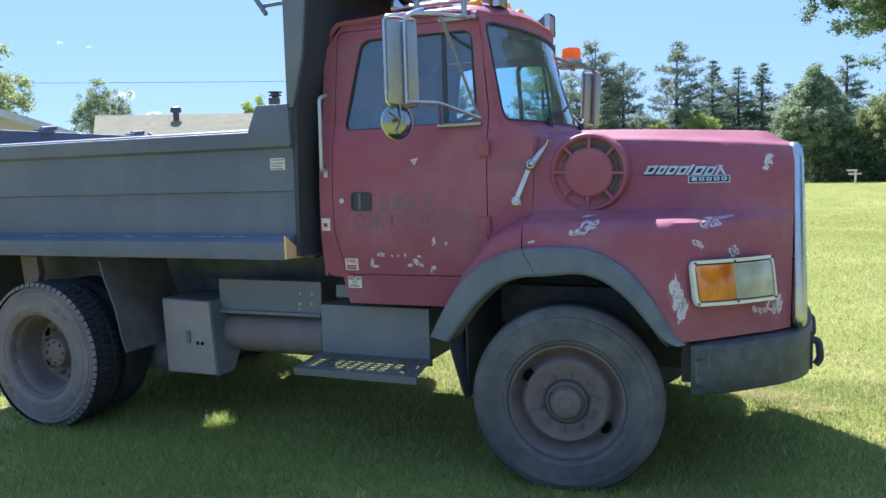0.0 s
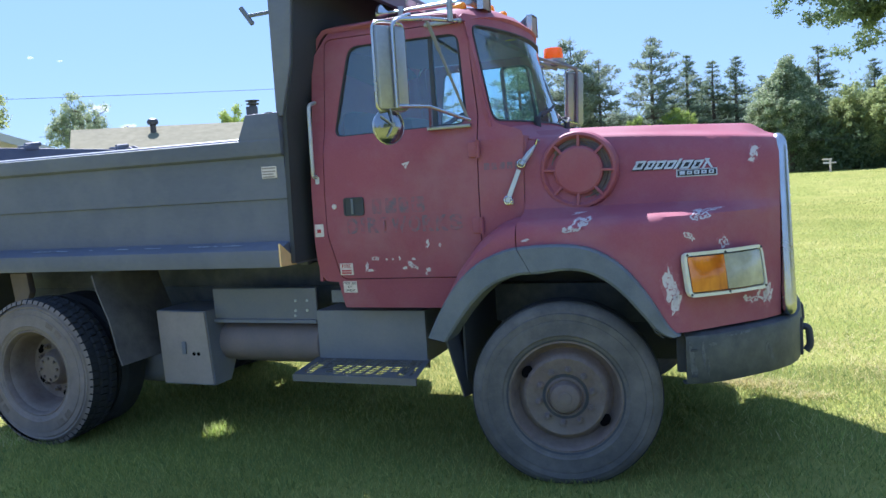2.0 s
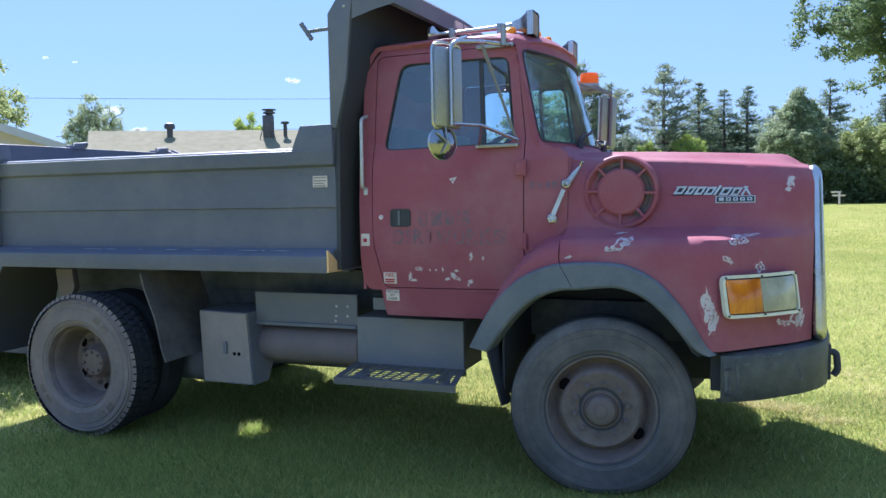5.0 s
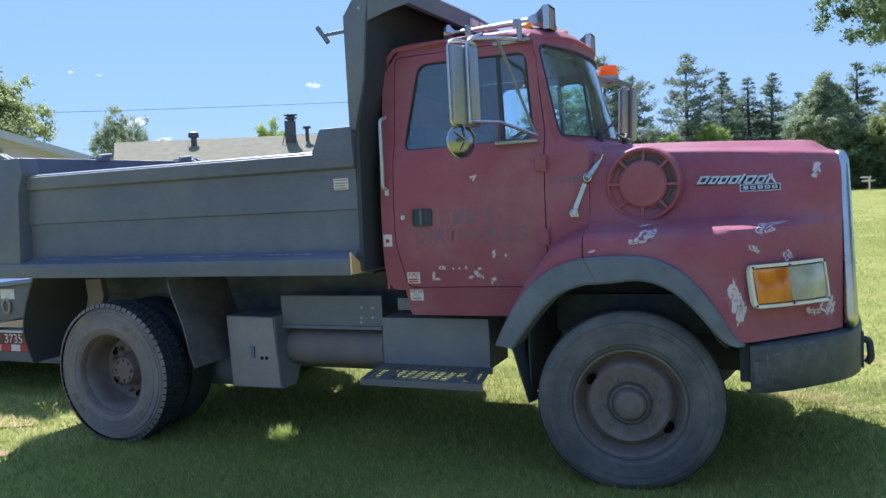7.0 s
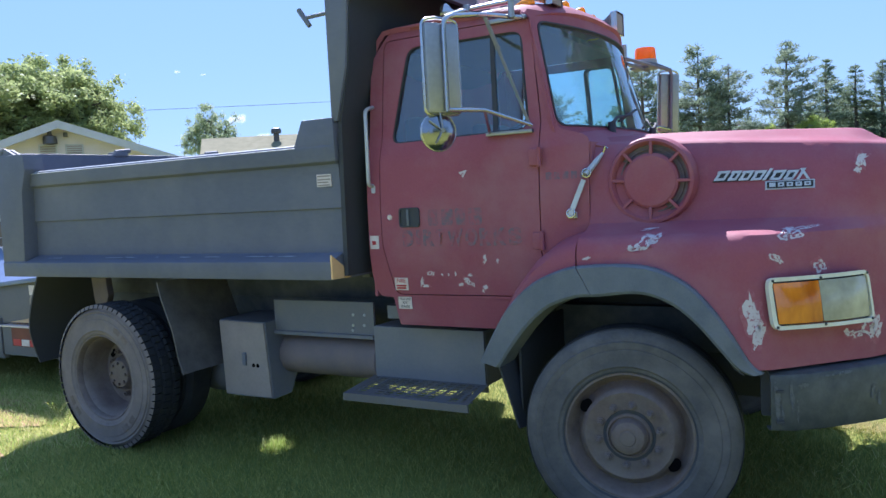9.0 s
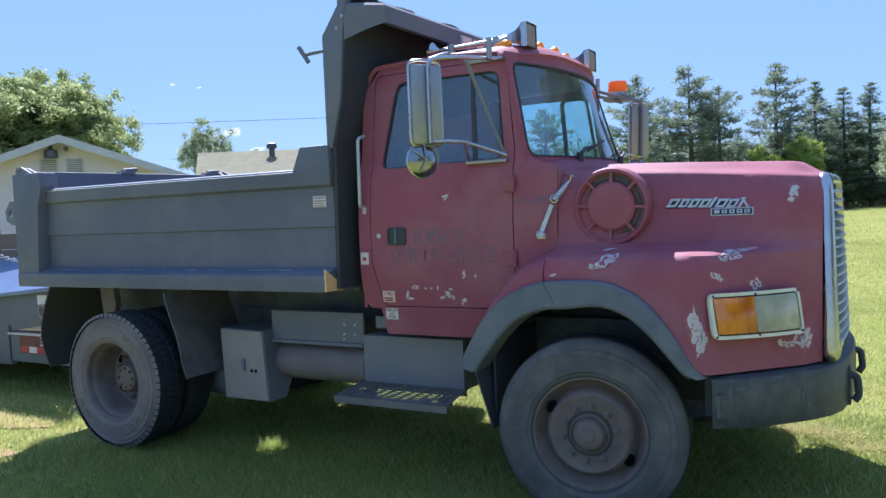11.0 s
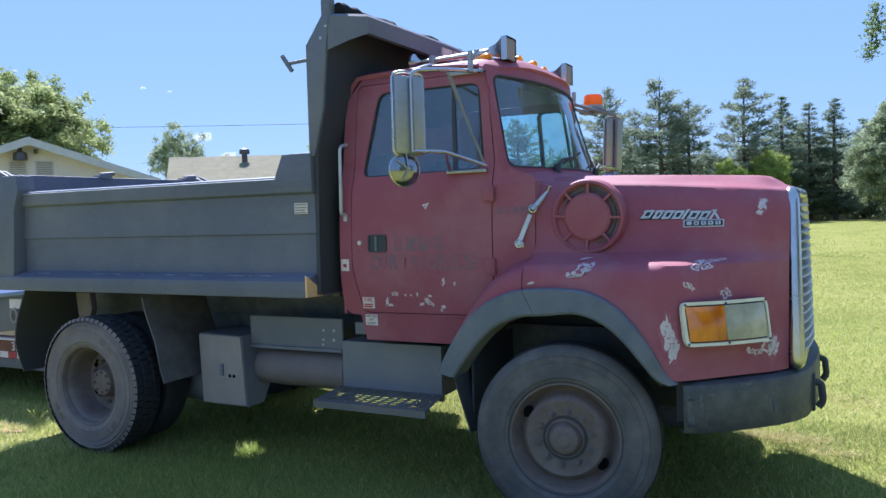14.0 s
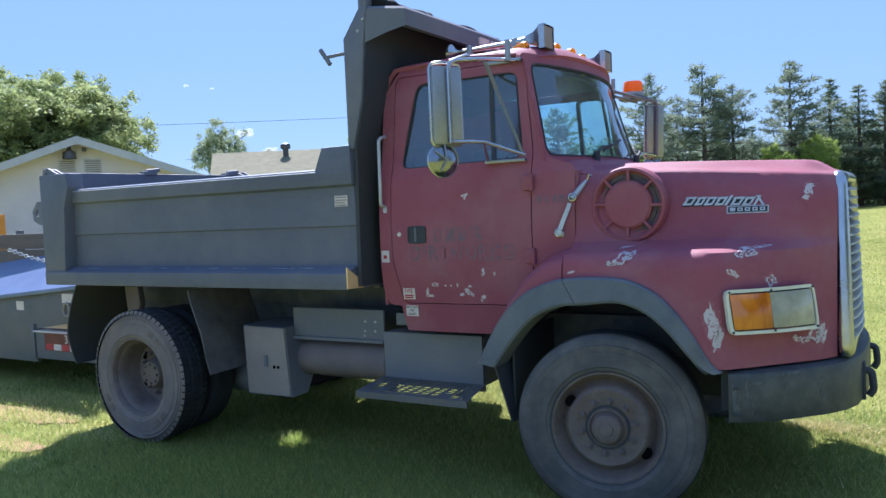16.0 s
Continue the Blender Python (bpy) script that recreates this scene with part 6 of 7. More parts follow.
def wood():
    pine = [conifer(s, 10.0, 2.3, 0.22, lambda u: (0.5 + 0.55 * math.sin(math.pi * u ** 0.85)) * (1 - u ** 7) * 0.9, material=NEEDLES) for s in (1, 2, 3)]
    spruce = [conifer(s, 10.0, 2.2, 0.06, lambda u: (1 - u) ** 0.85 + 0.06, material=SPRUCE) for s in (7, 8)]
    leafy = [broadleaf(s, 8.0, 3.2, 1.6, LEAVES) for s in (11, 12)]
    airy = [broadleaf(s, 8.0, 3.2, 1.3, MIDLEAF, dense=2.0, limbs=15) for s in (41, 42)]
    light = [broadleaf(s, 6.0, 2.6, 0.7, BRIGHT) for s in (15, 16)]
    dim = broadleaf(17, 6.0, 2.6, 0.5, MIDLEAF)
    cone = broadleaf(51, 8.0, 3.3, 0.35, CONELEAF, dense=1.9, limbs=18, top=0.1)
    slim = broadleaf(43, 8.0, 3.2, 1.3, GREYLEAF, dense=0.8, limbs=14, per=80, top=0.6)
    P = "tall dark green pine with open crown at the wood's edge"
    S = "dense pointed spruce at the wood's edge"
    B = "full leafy green tree at the lawn's far edge"
    Y = "bright yellow-green leafy young tree"
    def up(el, d, base=10.0, a=30):
        return (1.76 + 0.4 - rise(*bearing(a, d)[:2]) + d * math.tan(radians(el))) / base
    for i, (a, el, d) in enumerate(((15.2, 8.5, 66), (13.2, 6.4, 74), (11.4, 9.0, 70), (9.5, 7.4, 72), (5.9, 8.5, 70), (18.0, 3.9, 76), (21.5, 6.7, 74), (24.0, 3.8, 78), (26.5, 4.2, 74), (29, 3.9, 76))):
        k = up(el, d, 10.0, a)
        plant(pine[i % 3], a, d, (k * 1.08, k * 1.08, k), 40 * i, P, "pine", "pines along the wood")
    for i, (a, el, d) in enumerate(((3.6, 6.8, 74), (1.9, 6.4, 75), (0.4, 6.4, 75), (-4.6, 6.6, 70), (2.7, 5.3, 80), (8.4, 4.4, 82), (10.6, 5.0, 84), (13.8, 5.2, 84), (16.8, 4.2, 84), (-1.2, 5.2, 82), (-7.8, 5.4, 80), (-10.5, 6, 78))):
        k = up(el, d, 10.0, a)
        plant(spruce[i % 2], a, d, (k * 1.32, k * 1.32, k * 1.02), 55 * i, S, "spruce", "spruces along the wood")
    for i, (a, el, d) in enumerate(((19.5, 3.3, 70), (23, 3.4, 72), (-12, 6.5, 56))):
        k = up(el, d, 8.0)
        plant(leafy[i % 2], a, d, (k * 1.12, k * 1.12, k), 70 * i, B, "tree", "leafy trees on the lawn")
    k = up(6.6, 67, 8.0, -2.7)
    plant(cone, -2.7, 67, (k * 1.12, k * 1.12, k), 15, "conical grey-green leafy tree on the lawn", "tree", "leafy trees on the lawn")
    for i, (a, d, el) in enumerate(((-23, 30, 24), (-17.5, 34, 18.5), (-28, 29, 27))):
        k = up(el, d)
        plant(pine[i % 3], a, d, (k * 1.15, k * 1.15, k), 80 * i, P, "pine", "pines beside the lawn")
    for i, (a, el, d) in enumerate(((6.9, 2.9, 68), (4.5, 3.8, 70), (-6.9, 3.8, 68), (-8.9, 4.2, 66), (16.3, 3.0, 70), (21.5, 3.4, 68))):
        k = up(el, d, 6.0, a)
        plant(dim if a < 0 else light[i % 2], a, d, (k * (0.72 if i < 2 else 1.05), k * (0.72 if i < 2 else 1.05), k), 33 * i, Y, "tree", "bright young trees")
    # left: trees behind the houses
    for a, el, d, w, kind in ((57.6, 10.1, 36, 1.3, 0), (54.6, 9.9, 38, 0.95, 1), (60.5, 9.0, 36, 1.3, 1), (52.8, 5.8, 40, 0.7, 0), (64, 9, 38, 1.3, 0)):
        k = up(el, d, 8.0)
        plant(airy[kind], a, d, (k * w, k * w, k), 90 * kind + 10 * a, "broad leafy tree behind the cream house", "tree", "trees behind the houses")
    k = up(6.2, 52, 8.0)
    plant(slim, 45.6, 52, (k * 0.8, k * 0.8, k * 1.1), 20, "slim leafy tree behind the house roof", "tree", "trees behind the houses")
    k = up(5.3, 55, 6.0)
    plant(light[0], 35.2, 55, (k * 0.6, k * 0.6, k), 0, "bright tree top behind the roof ridge", "tree", "trees behind the houses")
    # unseen leafy trees added behind the walk to tint the mirrors' reflections olive
    for i, (a, d, k) in enumerate(((-72, 34, 1.5), (-82, 30, 1.5), (-92, 33, 1.6), (-103, 30, 1.4), (-114, 35, 1.5), (118, 40, 1.2), (150, 44, 1.3), (187, 42, 1.2), (219, 40, 1.3), (250, 42, 1.3))):
        plant(leafy[i % 2], a, d, k, 37 * i, B, "tree", "trees behind the walk")
    # dark undergrowth that closes the wood
    rng = np.random.default_rng(31)
    n = 1700
    ang, dist = rng.uniform(-16, 32, n), rng.uniform(78, 92, n)
    cs = np.array([bearing(a, d) for a, d in zip(ang, dist)])
    cs[:, 2] += rng.uniform(0, 1, n) ** 1.25 * 7.0
    tagged(tri_mesh("undergrowth", clumps(rng, cs, rng.uniform(1.2, 2.4, n), 130, 0.8, 0.34), SPRUCE), "dark dense undergrowth of the far wood", "undergrowth", kind="stuff")
    n = 420
    ang, dist = rng.uniform(-16, -3.0, n), rng.uniform(65, 73, n)
    cs = np.array([bearing(a, d) for a, d in zip(ang, dist)])
    cs[:, 2] += rng.uniform(0, 1, n) ** 1.2 * 3.2
    tagged(tri_mesh("shrubs", clumps(rng, cs, rng.uniform(0.8, 1.6, n), 110, 0.8, 0.4), LEAVES), "dark leafy shrubs under the trees at the lawn's edge", "shrubs", kind="stuff")
    # the tree beside the truck's front whose boughs hang into view
    near = broadleaf(21, 12.0, 5.2, 4.3, LEAVES, leaf=0.10, limbs=12, per=110, dense=6.0)
    near.matrix_basis = pose(*bearing(-15.2, 24), 0, 0, 30)
    tagged(near, "large leafy tree with boughs hanging over the lawn", "tree")
    for t in pine + spruce + leafy + light + airy + [cone, slim, dim]:
        for o in (t, *t.children_recursive):
            bpy.data.objects.remove(o)


wood()

# ---- houses ----
CREAM = mat("cream_siding", (0.74, 0.675, 0.69), (0.66, 0.605, 0.615), rough=0.6, scale=2, fine=30, bump=0.05, dirt=(0.57, 0.52, 0.52), dirt_amt=0.3)
WHITEPAINT = mat("white_trim_paint", (0.56, 0.56, 0.58), (0.48, 0.48, 0.5), rough=0.5, scale=5)
SHINGLE = mat("grey_brown_shingles", (0.25, 0.235, 0.155), (0.2, 0.19, 0.125), rough=0.9, scale=3, fine=26, bump=0.5, dist=0.02, spec=0.05, dirt=(0.29, 0.27, 0.18), dirt_amt=0.4)
CABLE = mat("grey_cable_sheath", (0.12, 0.12, 0.13), (0.1, 0.1, 0.11), rough=0.6, bump=0)
METALPIPE = mat("dark_metal_pipe", (0.08, 0.08, 0.085), (0.14, 0.13, 0.13), rough=0.5, metal=0.6, scale=9)


def gable_house():
    h = thing("cream_house", "cream sided house gable with white trim and vents", "house")
    px, py, _ = bearing(54.4, 22)
    M = Matrix.Translation((px, py, 0)) @ Matrix.Rotation(radians(54.4), 4, "Z")
    # local: x along the gable to its right, y back into the house
    def put(name, bm, material, parent=h, label=""):
        bmesh.ops.transform(bm, matrix=M, verts=bm.verts)
        return part(name, bm, material, parent, label)
    W, pk, pitch, deep = 5.2, 3.85, 0.345, 9.0
    WL, pl = 4.4, 0.375          # the left half is a little steeper
    ev = pk - pitch * W
    put("gable_wall", prism(bmesh.new(), [(-WL, -0.1), (W, -0.1), (W, ev), (0, pk), (-WL, pk - pl * WL)], "y", 0.0, 0.15), CREAM)
    for i in range(24):
        z = 0.15 + i * 0.155
        half = W if z < ev else max(0.1, (pk - z - 0.13) / pitch)
        if half > 0.4:
            put("siding_board", prism(bmesh.new(), [(-0.009, z), (-0.004, z + 0.154), (0.004, z + 0.154), (0.004, z)], "x", -min(WL, half * pitch / pl) + 0.03, half - 0.03), CREAM)
    put("side_wall", bx(W - 0.15, W, 0.15, deep, -0.1, ev), CREAM)
    put("side_wall", bx(-WL, -WL + 0.15, 0.15, deep, -0.1, pk - pl * WL), CREAM)
    put("back_wall", prism(bmesh.new(), [(-WL, -0.1), (W, -0.1), (W, ev), (0, pk), (-WL, pk - pl * WL)], "y", deep, deep + 0.15), CREAM)
    for s, W, pitch in ((-1, WL, pl), (1, W, pitch)):
        put("roof", prism(bmesh.new(), [(0, pk + 0.02), (s * (W + 0.4), pk + 0.02 - pitch * (W + 0.4)), (s * (W + 0.4), pk + 0.12 - pitch * (W + 0.4)), (0, pk + 0.12)], "y", -0.42, deep + 0.4), SHINGLE)
        put("fascia", prism(bmesh.new(), [(0, pk - 0.06), (s * (W + 0.42), pk - 0.06 - pitch * (W + 0.42)), (s * (W + 0.42), pk + 0.14 - pitch * (W + 0.42)), (0, pk + 0.14)], "y", -0.45, -0.423), WHITEPAINT)
        put("soffit", prism(bmesh.new(), [(0, pk - 0.01), (s * (W + 0.38), pk - 0.01 - pitch * (W + 0.38)), (s * (W + 0.38), pk + 0.015 - pitch * (W + 0.38)), (0, pk + 0.015)], "y", -0.42, 0.0), CREAM)
    for x in (-0.27, 0.33):
        v = put("gable_vent", bx(x - 0.21, x + 0.21, -0.04, 0.0, pk - 0.86, pk - 0.42, 0.01), WHITEPAINT)
        for k in range(7):
            z = pk - 0.82 + k * 0.055
            put("louver", prism(bmesh.new(), [(-0.055, z), (-0.04, z + 0.03), (-0.038, z + 0.03), (-0.038, z)], "x", x - 0.17, x + 0.17), BOXMAT, v)
    lamp = lathe(bmesh.new(), [(0.0, 0.04), (-0.12, 0.06), (-0.16, 0.15), (-0.34, 0.17), (-0.36, 0.0005)], (-0.2, -0.22, pk - 0.08), axis="z", n=20)
    tube(lamp, [(-0.2, -0.22, pk - 0.12), (-0.2, 0.0, pk - 0.12)], 0.02, 6)
    put("yard_lamp", lamp, METALPIPE, label="dark yard lamp under the gable peak")
    put("camera_box", bx(0.1, 0.2, -0.2, -0.02, pk - 0.24, pk - 0.14, 0.01), METALPIPE)
    # orange painted door edge beside the wall's foot
    o = thing("orange_post", "orange painted steel post beside the cream house", "post")
    x, y, z = bearing(59.35, 19)
    part("post", bx(x - 0.12, x + 0.12, y - 0.12, y + 0.12, 0, 2.05, 0.02), mat("orange_paint", (0.75, 0.28, 0.03), (0.6, 0.22, 0.03), rough=0.5), o)


def far_house():
    h = thing("far_house", "low house with a grey-brown shingled roof", "house")
    x0, y0, _ = bearing(46.1, 41.5)
    x1, y1, _ = bearing(27.5, 40.5)
    d = Vector((x1 - x0, y1 - y0, 0))
    L = d.length
    M = Matrix.Translation((x0, y0, 0)) @ Matrix.Rotation(math.atan2(d.y, d.x), 4, "Z")
    def put(name, bm, material, label="", parent=h):
        if name in ("roof", "shingle_course"):      # the gable end runs straight away from the lawn
            for v in bm.verts:
                v.co.x -= 0.2 * v.co.y
        bmesh.ops.transform(bm, matrix=M, verts=bm.verts)
        return part(name, bm, material, parent, label)
    rz = 5.02
    put("roof", prism(bmesh.new(), [(0, rz), (-4.6, rz - 1.75), (-4.6, rz - 1.9), (0, rz - 0.15), (4.6, rz - 1.9), (4.6, rz - 1.75)], "x", 0, L), SHINGLE)
    put("wall", bx(0.4, L - 0.4, -4.1, 4.1, -0.6, rz - 1.75), CREAM)
    for k in range(11):
        z = rz - 1.75 * k / 11
        y = -4.6 * k / 11
        put("shingle_course", prism(bmesh.new(), [(y, z + 0.002), (y - 0.42, z - 0.159), (y - 0.42, z - 0.17), (y, z - 0.03)], "x", 0.01, L - 0.01), SHINGLE)
    vx = 41.0 * math.tan(radians(5.0)) + 0.28
    v = lathe(bmesh.new(), [(-0.6, 0.14), (0.05, 0.14), (0.06, 0.24), (0.18, 0.26), (0.29, 0.22), (0.34, 0.1), (0.35, 0.0005)], (vx, -0.9, rz - 0.05), axis="z", n=18)
    put("roof_vent", v, METALPIPE, "round dark metal roof vent")
    cx = 41.0 * (math.tan(radians(46.6 - 37)) + math.tan(radians(37 - 34.4))) - 0.25
    ch = lathe(bmesh.new(), [(-0.8, 0.17), (0.75, 0.17), (0.78, 0.3), (0.84, 0.3), (0.86, 0.2), (0.92, 0.2), (0.94, 0.34), (0.98, 0.34), (1.0, 0.0005)], (cx, -0.9, rz - 0.05), axis="z", n=16)
    box(ch, cx - 0.32, cx + 0.22, -1.2, -0.7, rz - 0.6, rz + 0.62, 0.03)
    put("chimney", ch, METALPIPE, "dark metal chimney with rain cap")
    put("vent_pipe", lathe(bmesh.new(), [(-0.7, 0.09), (0.3, 0.09), (0.32, 0.2), (0.42, 0.2), (0.44, 0.0005)], (cx + 0.75, -1.0, rz - 0.1), axis="z", n=12), METALPIPE)
    for s in (-0.5, 0.2):
        st = bmesh.new()
        tube(st, [(cx + s, -1.6, rz - 0.75), (cx + s * 0.5, -0.95, rz + 0.3)], 0.025, 6)
        put("chimney_stay", st, METALPIPE)


def cables():
    for (a0, e0, a1, e1), d in (((66, 5.9, 22, 6.75), 46), ((48, 4.1, 22, 5.1), 50), ((14, 0.9, -12, 0.75), 66)):
        p, q = bearing(a0, d), bearing(a1, d)
        z0, z1 = 1.76 + d * math.tan(radians(e0)), 1.76 + d * math.tan(radians(e1))
        b = bmesh.new()
        tube(b, [(p[0] + (q[0] - p[0]) * t, p[1] + (q[1] - p[1]) * t, z0 + (z1 - z0) * t - 0.5 * t * (1 - t)) for t in np.linspace(0, 1, 14)], 0.011, 5)
        tagged(link("overhead_cable", b, CABLE), "thin black overhead cable against the sky", "cable", "overhead cables")


gable_house()
far_house()
cables()


# ---- marks, badges and stickers on the truck ----
def surface(names, off):
    """Lays (x, z) points on the near side of the named parts."""
    trees = []
    for o in truck.children_recursive:
        if o.name.split(".")[0] in names and o.type == "MESH":
            me = o.data
            if o.matrix_world.translation.length < 1e-6:
                trees.append(BVHTree.FromPolygons([v.co.copy() for v in me.vertices], [tuple(p.vertices) for p in me.polygons]))
    def put(x, z):
        best = None
        for t in trees:
            hit, n, _, d = t.ray_cast(Vector((x, -2.2, z)), Vector((0, 1, 0)))
            if hit and (best is None or hit.y < best[0].y):
                best = (hit, n)
        if best is None or best[0].y > -0.3:
            return (x, -0.95, z)
        h, n = best
        n = n if n.y < 0 else -n
        p = h + n * off
        return (p.x, p.y, p.z)
    return put


def blob(cx, cz, rx, rz, seed, turn=0.0, rough=0.45, n=26):
    """An irregular patch outline."""
    out = []
    for i in range(n):
        a = 2 * math.pi * i / n
        k = 1 + rough * noise.noise((1.7 * math.cos(a) + seed, 1.7 * math.sin(a), seed * 0.37)) + 0.5 * rough * noise.noise((5 * math.cos(a), 5 * math.sin(a) + seed, 2.2))
        u, v = rx * k * math.cos(a), rz * k * math.sin(a)
        out.append((cx + u * math.cos(turn) - v * math.sin(turn), cz + u * math.sin(turn) + v * math.cos(turn)))
    return out


def marks():
    put = surface({"hood", "door", "cab_side", "sill_panel", "cab_fender"}, 0.0016)
    put2 = surface({"hood", "door", "cab_side", "sill_panel", "cab_fender"}, 0.003)
    spots = ((0.10, 1.452, 0.055, 0.026, 0.4), (0.135, 1.462, 0.03, 0.014, 0.6), (0.05, 1.418, 0.05, 0.008, 0.1), (0.02, 1.425, 0.012, 0.01, 0), (0.075, 1.502, 0.03, 0.004, 0.1),
             (0.69, 1.463, 0.022, 0.02, 0), (0.735, 1.462, 0.03, 0.015, 0.1), (0.76, 1.488, 0.05, 0.006, 0.1), (0.70, 1.489, 0.02, 0.005, 0), (0.655, 1.372, 0.024, 0.014, -0.6), (0.675, 1.352, 0.012, 0.008, -0.6),
             (0.825, 1.317, 0.022, 0.026, 0), (0.572, 1.10, 0.03, 0.085, 0.1), (0.588, 1.02, 0.02, 0.055, -0.2), (0.60, 1.05, 0.01, 0.03, 0), (1.02, 1.01, 0.03, 0.04, 0.3), (1.035, 1.0, 0.022, 0.05, -0.2), (0.97, 0.985, 0.02, 0.014, 0.4), (0.94, 0.99, 0.018, 0.01, 0.4), (0.925, 1.0, 0.01, 0.014, 0.2),
             (0.985, 1.785, 0.018, 0.03, 0.2), (0.998, 1.80, 0.022, 0.008, 0.3), (0.975, 1.74, 0.014, 0.014, 0), (-0.20, 1.375, 0.02, 0.006, 0.2),
             (-0.857, 1.358, 0.012, 0.022, -0.3), (-0.776, 1.347, 0.007, 0.012, 0), (-1.216, 1.273, 0.022, 0.013, 0), (-1.142, 1.266, 0.008, 0.006, 0), (-1.10, 1.266, 0.006, 0.006, 0), (-1.052, 1.269, 0.006, 0.012, 0.3), (-1.285, 1.222, 0.01, 0.026, -0.3), (-1.26, 1.20, 0.024, 0.010, 0), (-0.985, 1.235, 0.016, 0.024, 0.5), (-0.955, 1.215, 0.02, 0.014, -0.4), (-1.02, 1.21, 0.016, 0.01, 0.2), (-0.96, 1.265, 0.012, 0.008, 0.2), (-0.87, 1.195, 0.016, 0.012, 0), (-0.885, 1.175, 0.008, 0.01, 0))
    for i, (x, z, rx, rz, t) in enumerate(spots):
        # a pale core in a darker feathered edge
        part("primer_edge", fill_patch(blob(x, z, rx * 1.4, rz * 1.45, i + 0.5, t, 0.5), put, 3), PRIMEREDGE, truck)
        if rx * rz > 0.00028 and rz < 1.5 * rx:
            # a sanded swirl: a ragged ring with a loose core
            ring = blob(x, z, rx, rz, i, t, 0.55, 32)
            hole = [(x + (u - x) * 0.66, z + (v - z) * 0.62) for u, v in ring]
            part("primer_patch", ring_patch(ring, hole, put2, 2, 0, c=(x, z)), PRIMER, truck)
            part("primer_core", fill_patch(blob(x + 0.15 * rx, z - 0.1 * rz, rx * 0.34, rz * 0.4, i + 3, t, 0.9), put2, 2), PRIMER, truck)
        else:
            part("primer_patch", fill_patch(blob(x, z, rx, rz, i, t, 0.75), put2, 3), PRIMER, truck)
    part("primer_patch", fill_patch([(-1.0, 1.846), (-0.945, 1.858), (-0.972, 1.812), (-0.982, 1.83)], put2, 2), PRIMER, truck)
    # worn lettering on the door: the upper word as plain bars, the lower one still legible
    for a, b in ((-1.21, -1.145), (-1.12, -1.045), (-1.03, -0.965), (-0.945, -0.86)):
        part("worn_letter_bar", fill_patch(rounded(a, b, 1.55, 1.645, 0.012), put, 4), GHOST, truck)
    for ch, a, b in zip("DIRTWORKS", (-1.39, -1.295, -1.248, -1.165, -1.088, -0.97, -0.88, -0.792, -0.702), (-1.312, -1.268, -1.172, -1.098, -0.985, -0.892, -0.808, -0.715, -0.622)):
        cu = bpy.data.curves.new("worn_letter", "FONT")
        cu.body, cu.size, cu.offset = ch, 0.1, 0.004
        tmp = new("worn_letter", cu)
        bpy.context.view_layer.update()
        me = bpy.data.meshes.new_from_object(tmp.evaluated_get(bpy.context.evaluated_depsgraph_get()))
        bpy.data.objects.remove(tmp)
        x0, x1 = min(v.co.x for v in me.vertices), max(v.co.x for v in me.vertices)
        z0, z1 = min(v.co.y for v in me.vertices), max(v.co.y for v in me.vertices)
        for v in me.vertices:
            v.co = put2(a + (b - a) * (v.co.x - x0) / (x1 - x0), 1.432 + 0.098 * (v.co.y - z0) / (z1 - z0))
        me.materials.clear()
        me.materials.append(GHOST)
        new("worn_letter", me).parent = truck
    for k in range(5):
        part("worn_letter_bar", fill_patch(rounded(-0.475 + 0.045 * k, -0.443 + 0.045 * k, 1.775, 1.815, 0.006), put, 3), GHOST, truck)
    # badge: silver plain shapes on black
    badge = new("badge")
    badge.parent = truck
    badge["label"] = "silver and black hood badge"
    put3, put4 = surface({"hood"}, 0.004), surface({"hood"}, 0.009)
    def slab(x0, x1, z0, z1, lean, p, material, t):
        q = [(x0, z0), (x1, z0), (x1 + lean, z1), (x0 + lean, z1)]
        part("badge_bar", fill_patch([(a[0] + (b[0] - a[0]) * k / 3, a[1] + (b[1] - a[1]) * k / 3) for a, b in zip(q, q[1:] + q[:1]) for k in range(3)], p, 2, t), material, badge)
    slope = -0.045
    def zb(x):
        return 1.722 + slope * (x - 0.35)
    slab(0.345, 0.70, zb(0.345) - 0.007, zb(0.70) + 0.05, 0.03, put3, BLACKINK, 0.003)
    def glyph(x, w, lean=0.03, h=0.046):
        z = zb(x)
        slab(x, x + w, z, z + 0.011, 0.006, put4, ALU, 0.004)
        slab(x + lean * 0.6, x + w + lean * 0.6, z + h - 0.011, z + h, 0.006, put4, ALU, 0.004)
        slab(x, x + 0.013, z, z + h, lean, put4, ALU, 0.004)
        slab(x + w - 0.012, x + w, z, z + h, lean, put4, ALU, 0.004)
    for x, w in ((0.35, 0.05), (0.413, 0.04), (0.463, 0.045), (0.518, 0.046), (0.60, 0.05), (0.66, 0.045)):
        glyph(x, w)
    slab(0.57, 0.585, zb(0.57), zb(0.57) + 0.055, 0.035, put4, ALU, 0.004)
    slab(0.72, 0.733, zb(0.72) + 0.004, zb(0.72) + 0.055, 0.03, put4, ALU, 0.004)
    slab(0.735, 0.748, zb(0.72) + 0.055, zb(0.72) + 0.004, 0.03, put4, ALU, 0.004)
    slab(0.585, 0.80, 1.667, 1.708, 0.0, put3, ALU, 0.006)
    slab(0.592, 0.793, 1.673, 1.702, 0.0, put4, BLACKINK, 0.002)
    put5 = surface({"hood"}, 0.012)
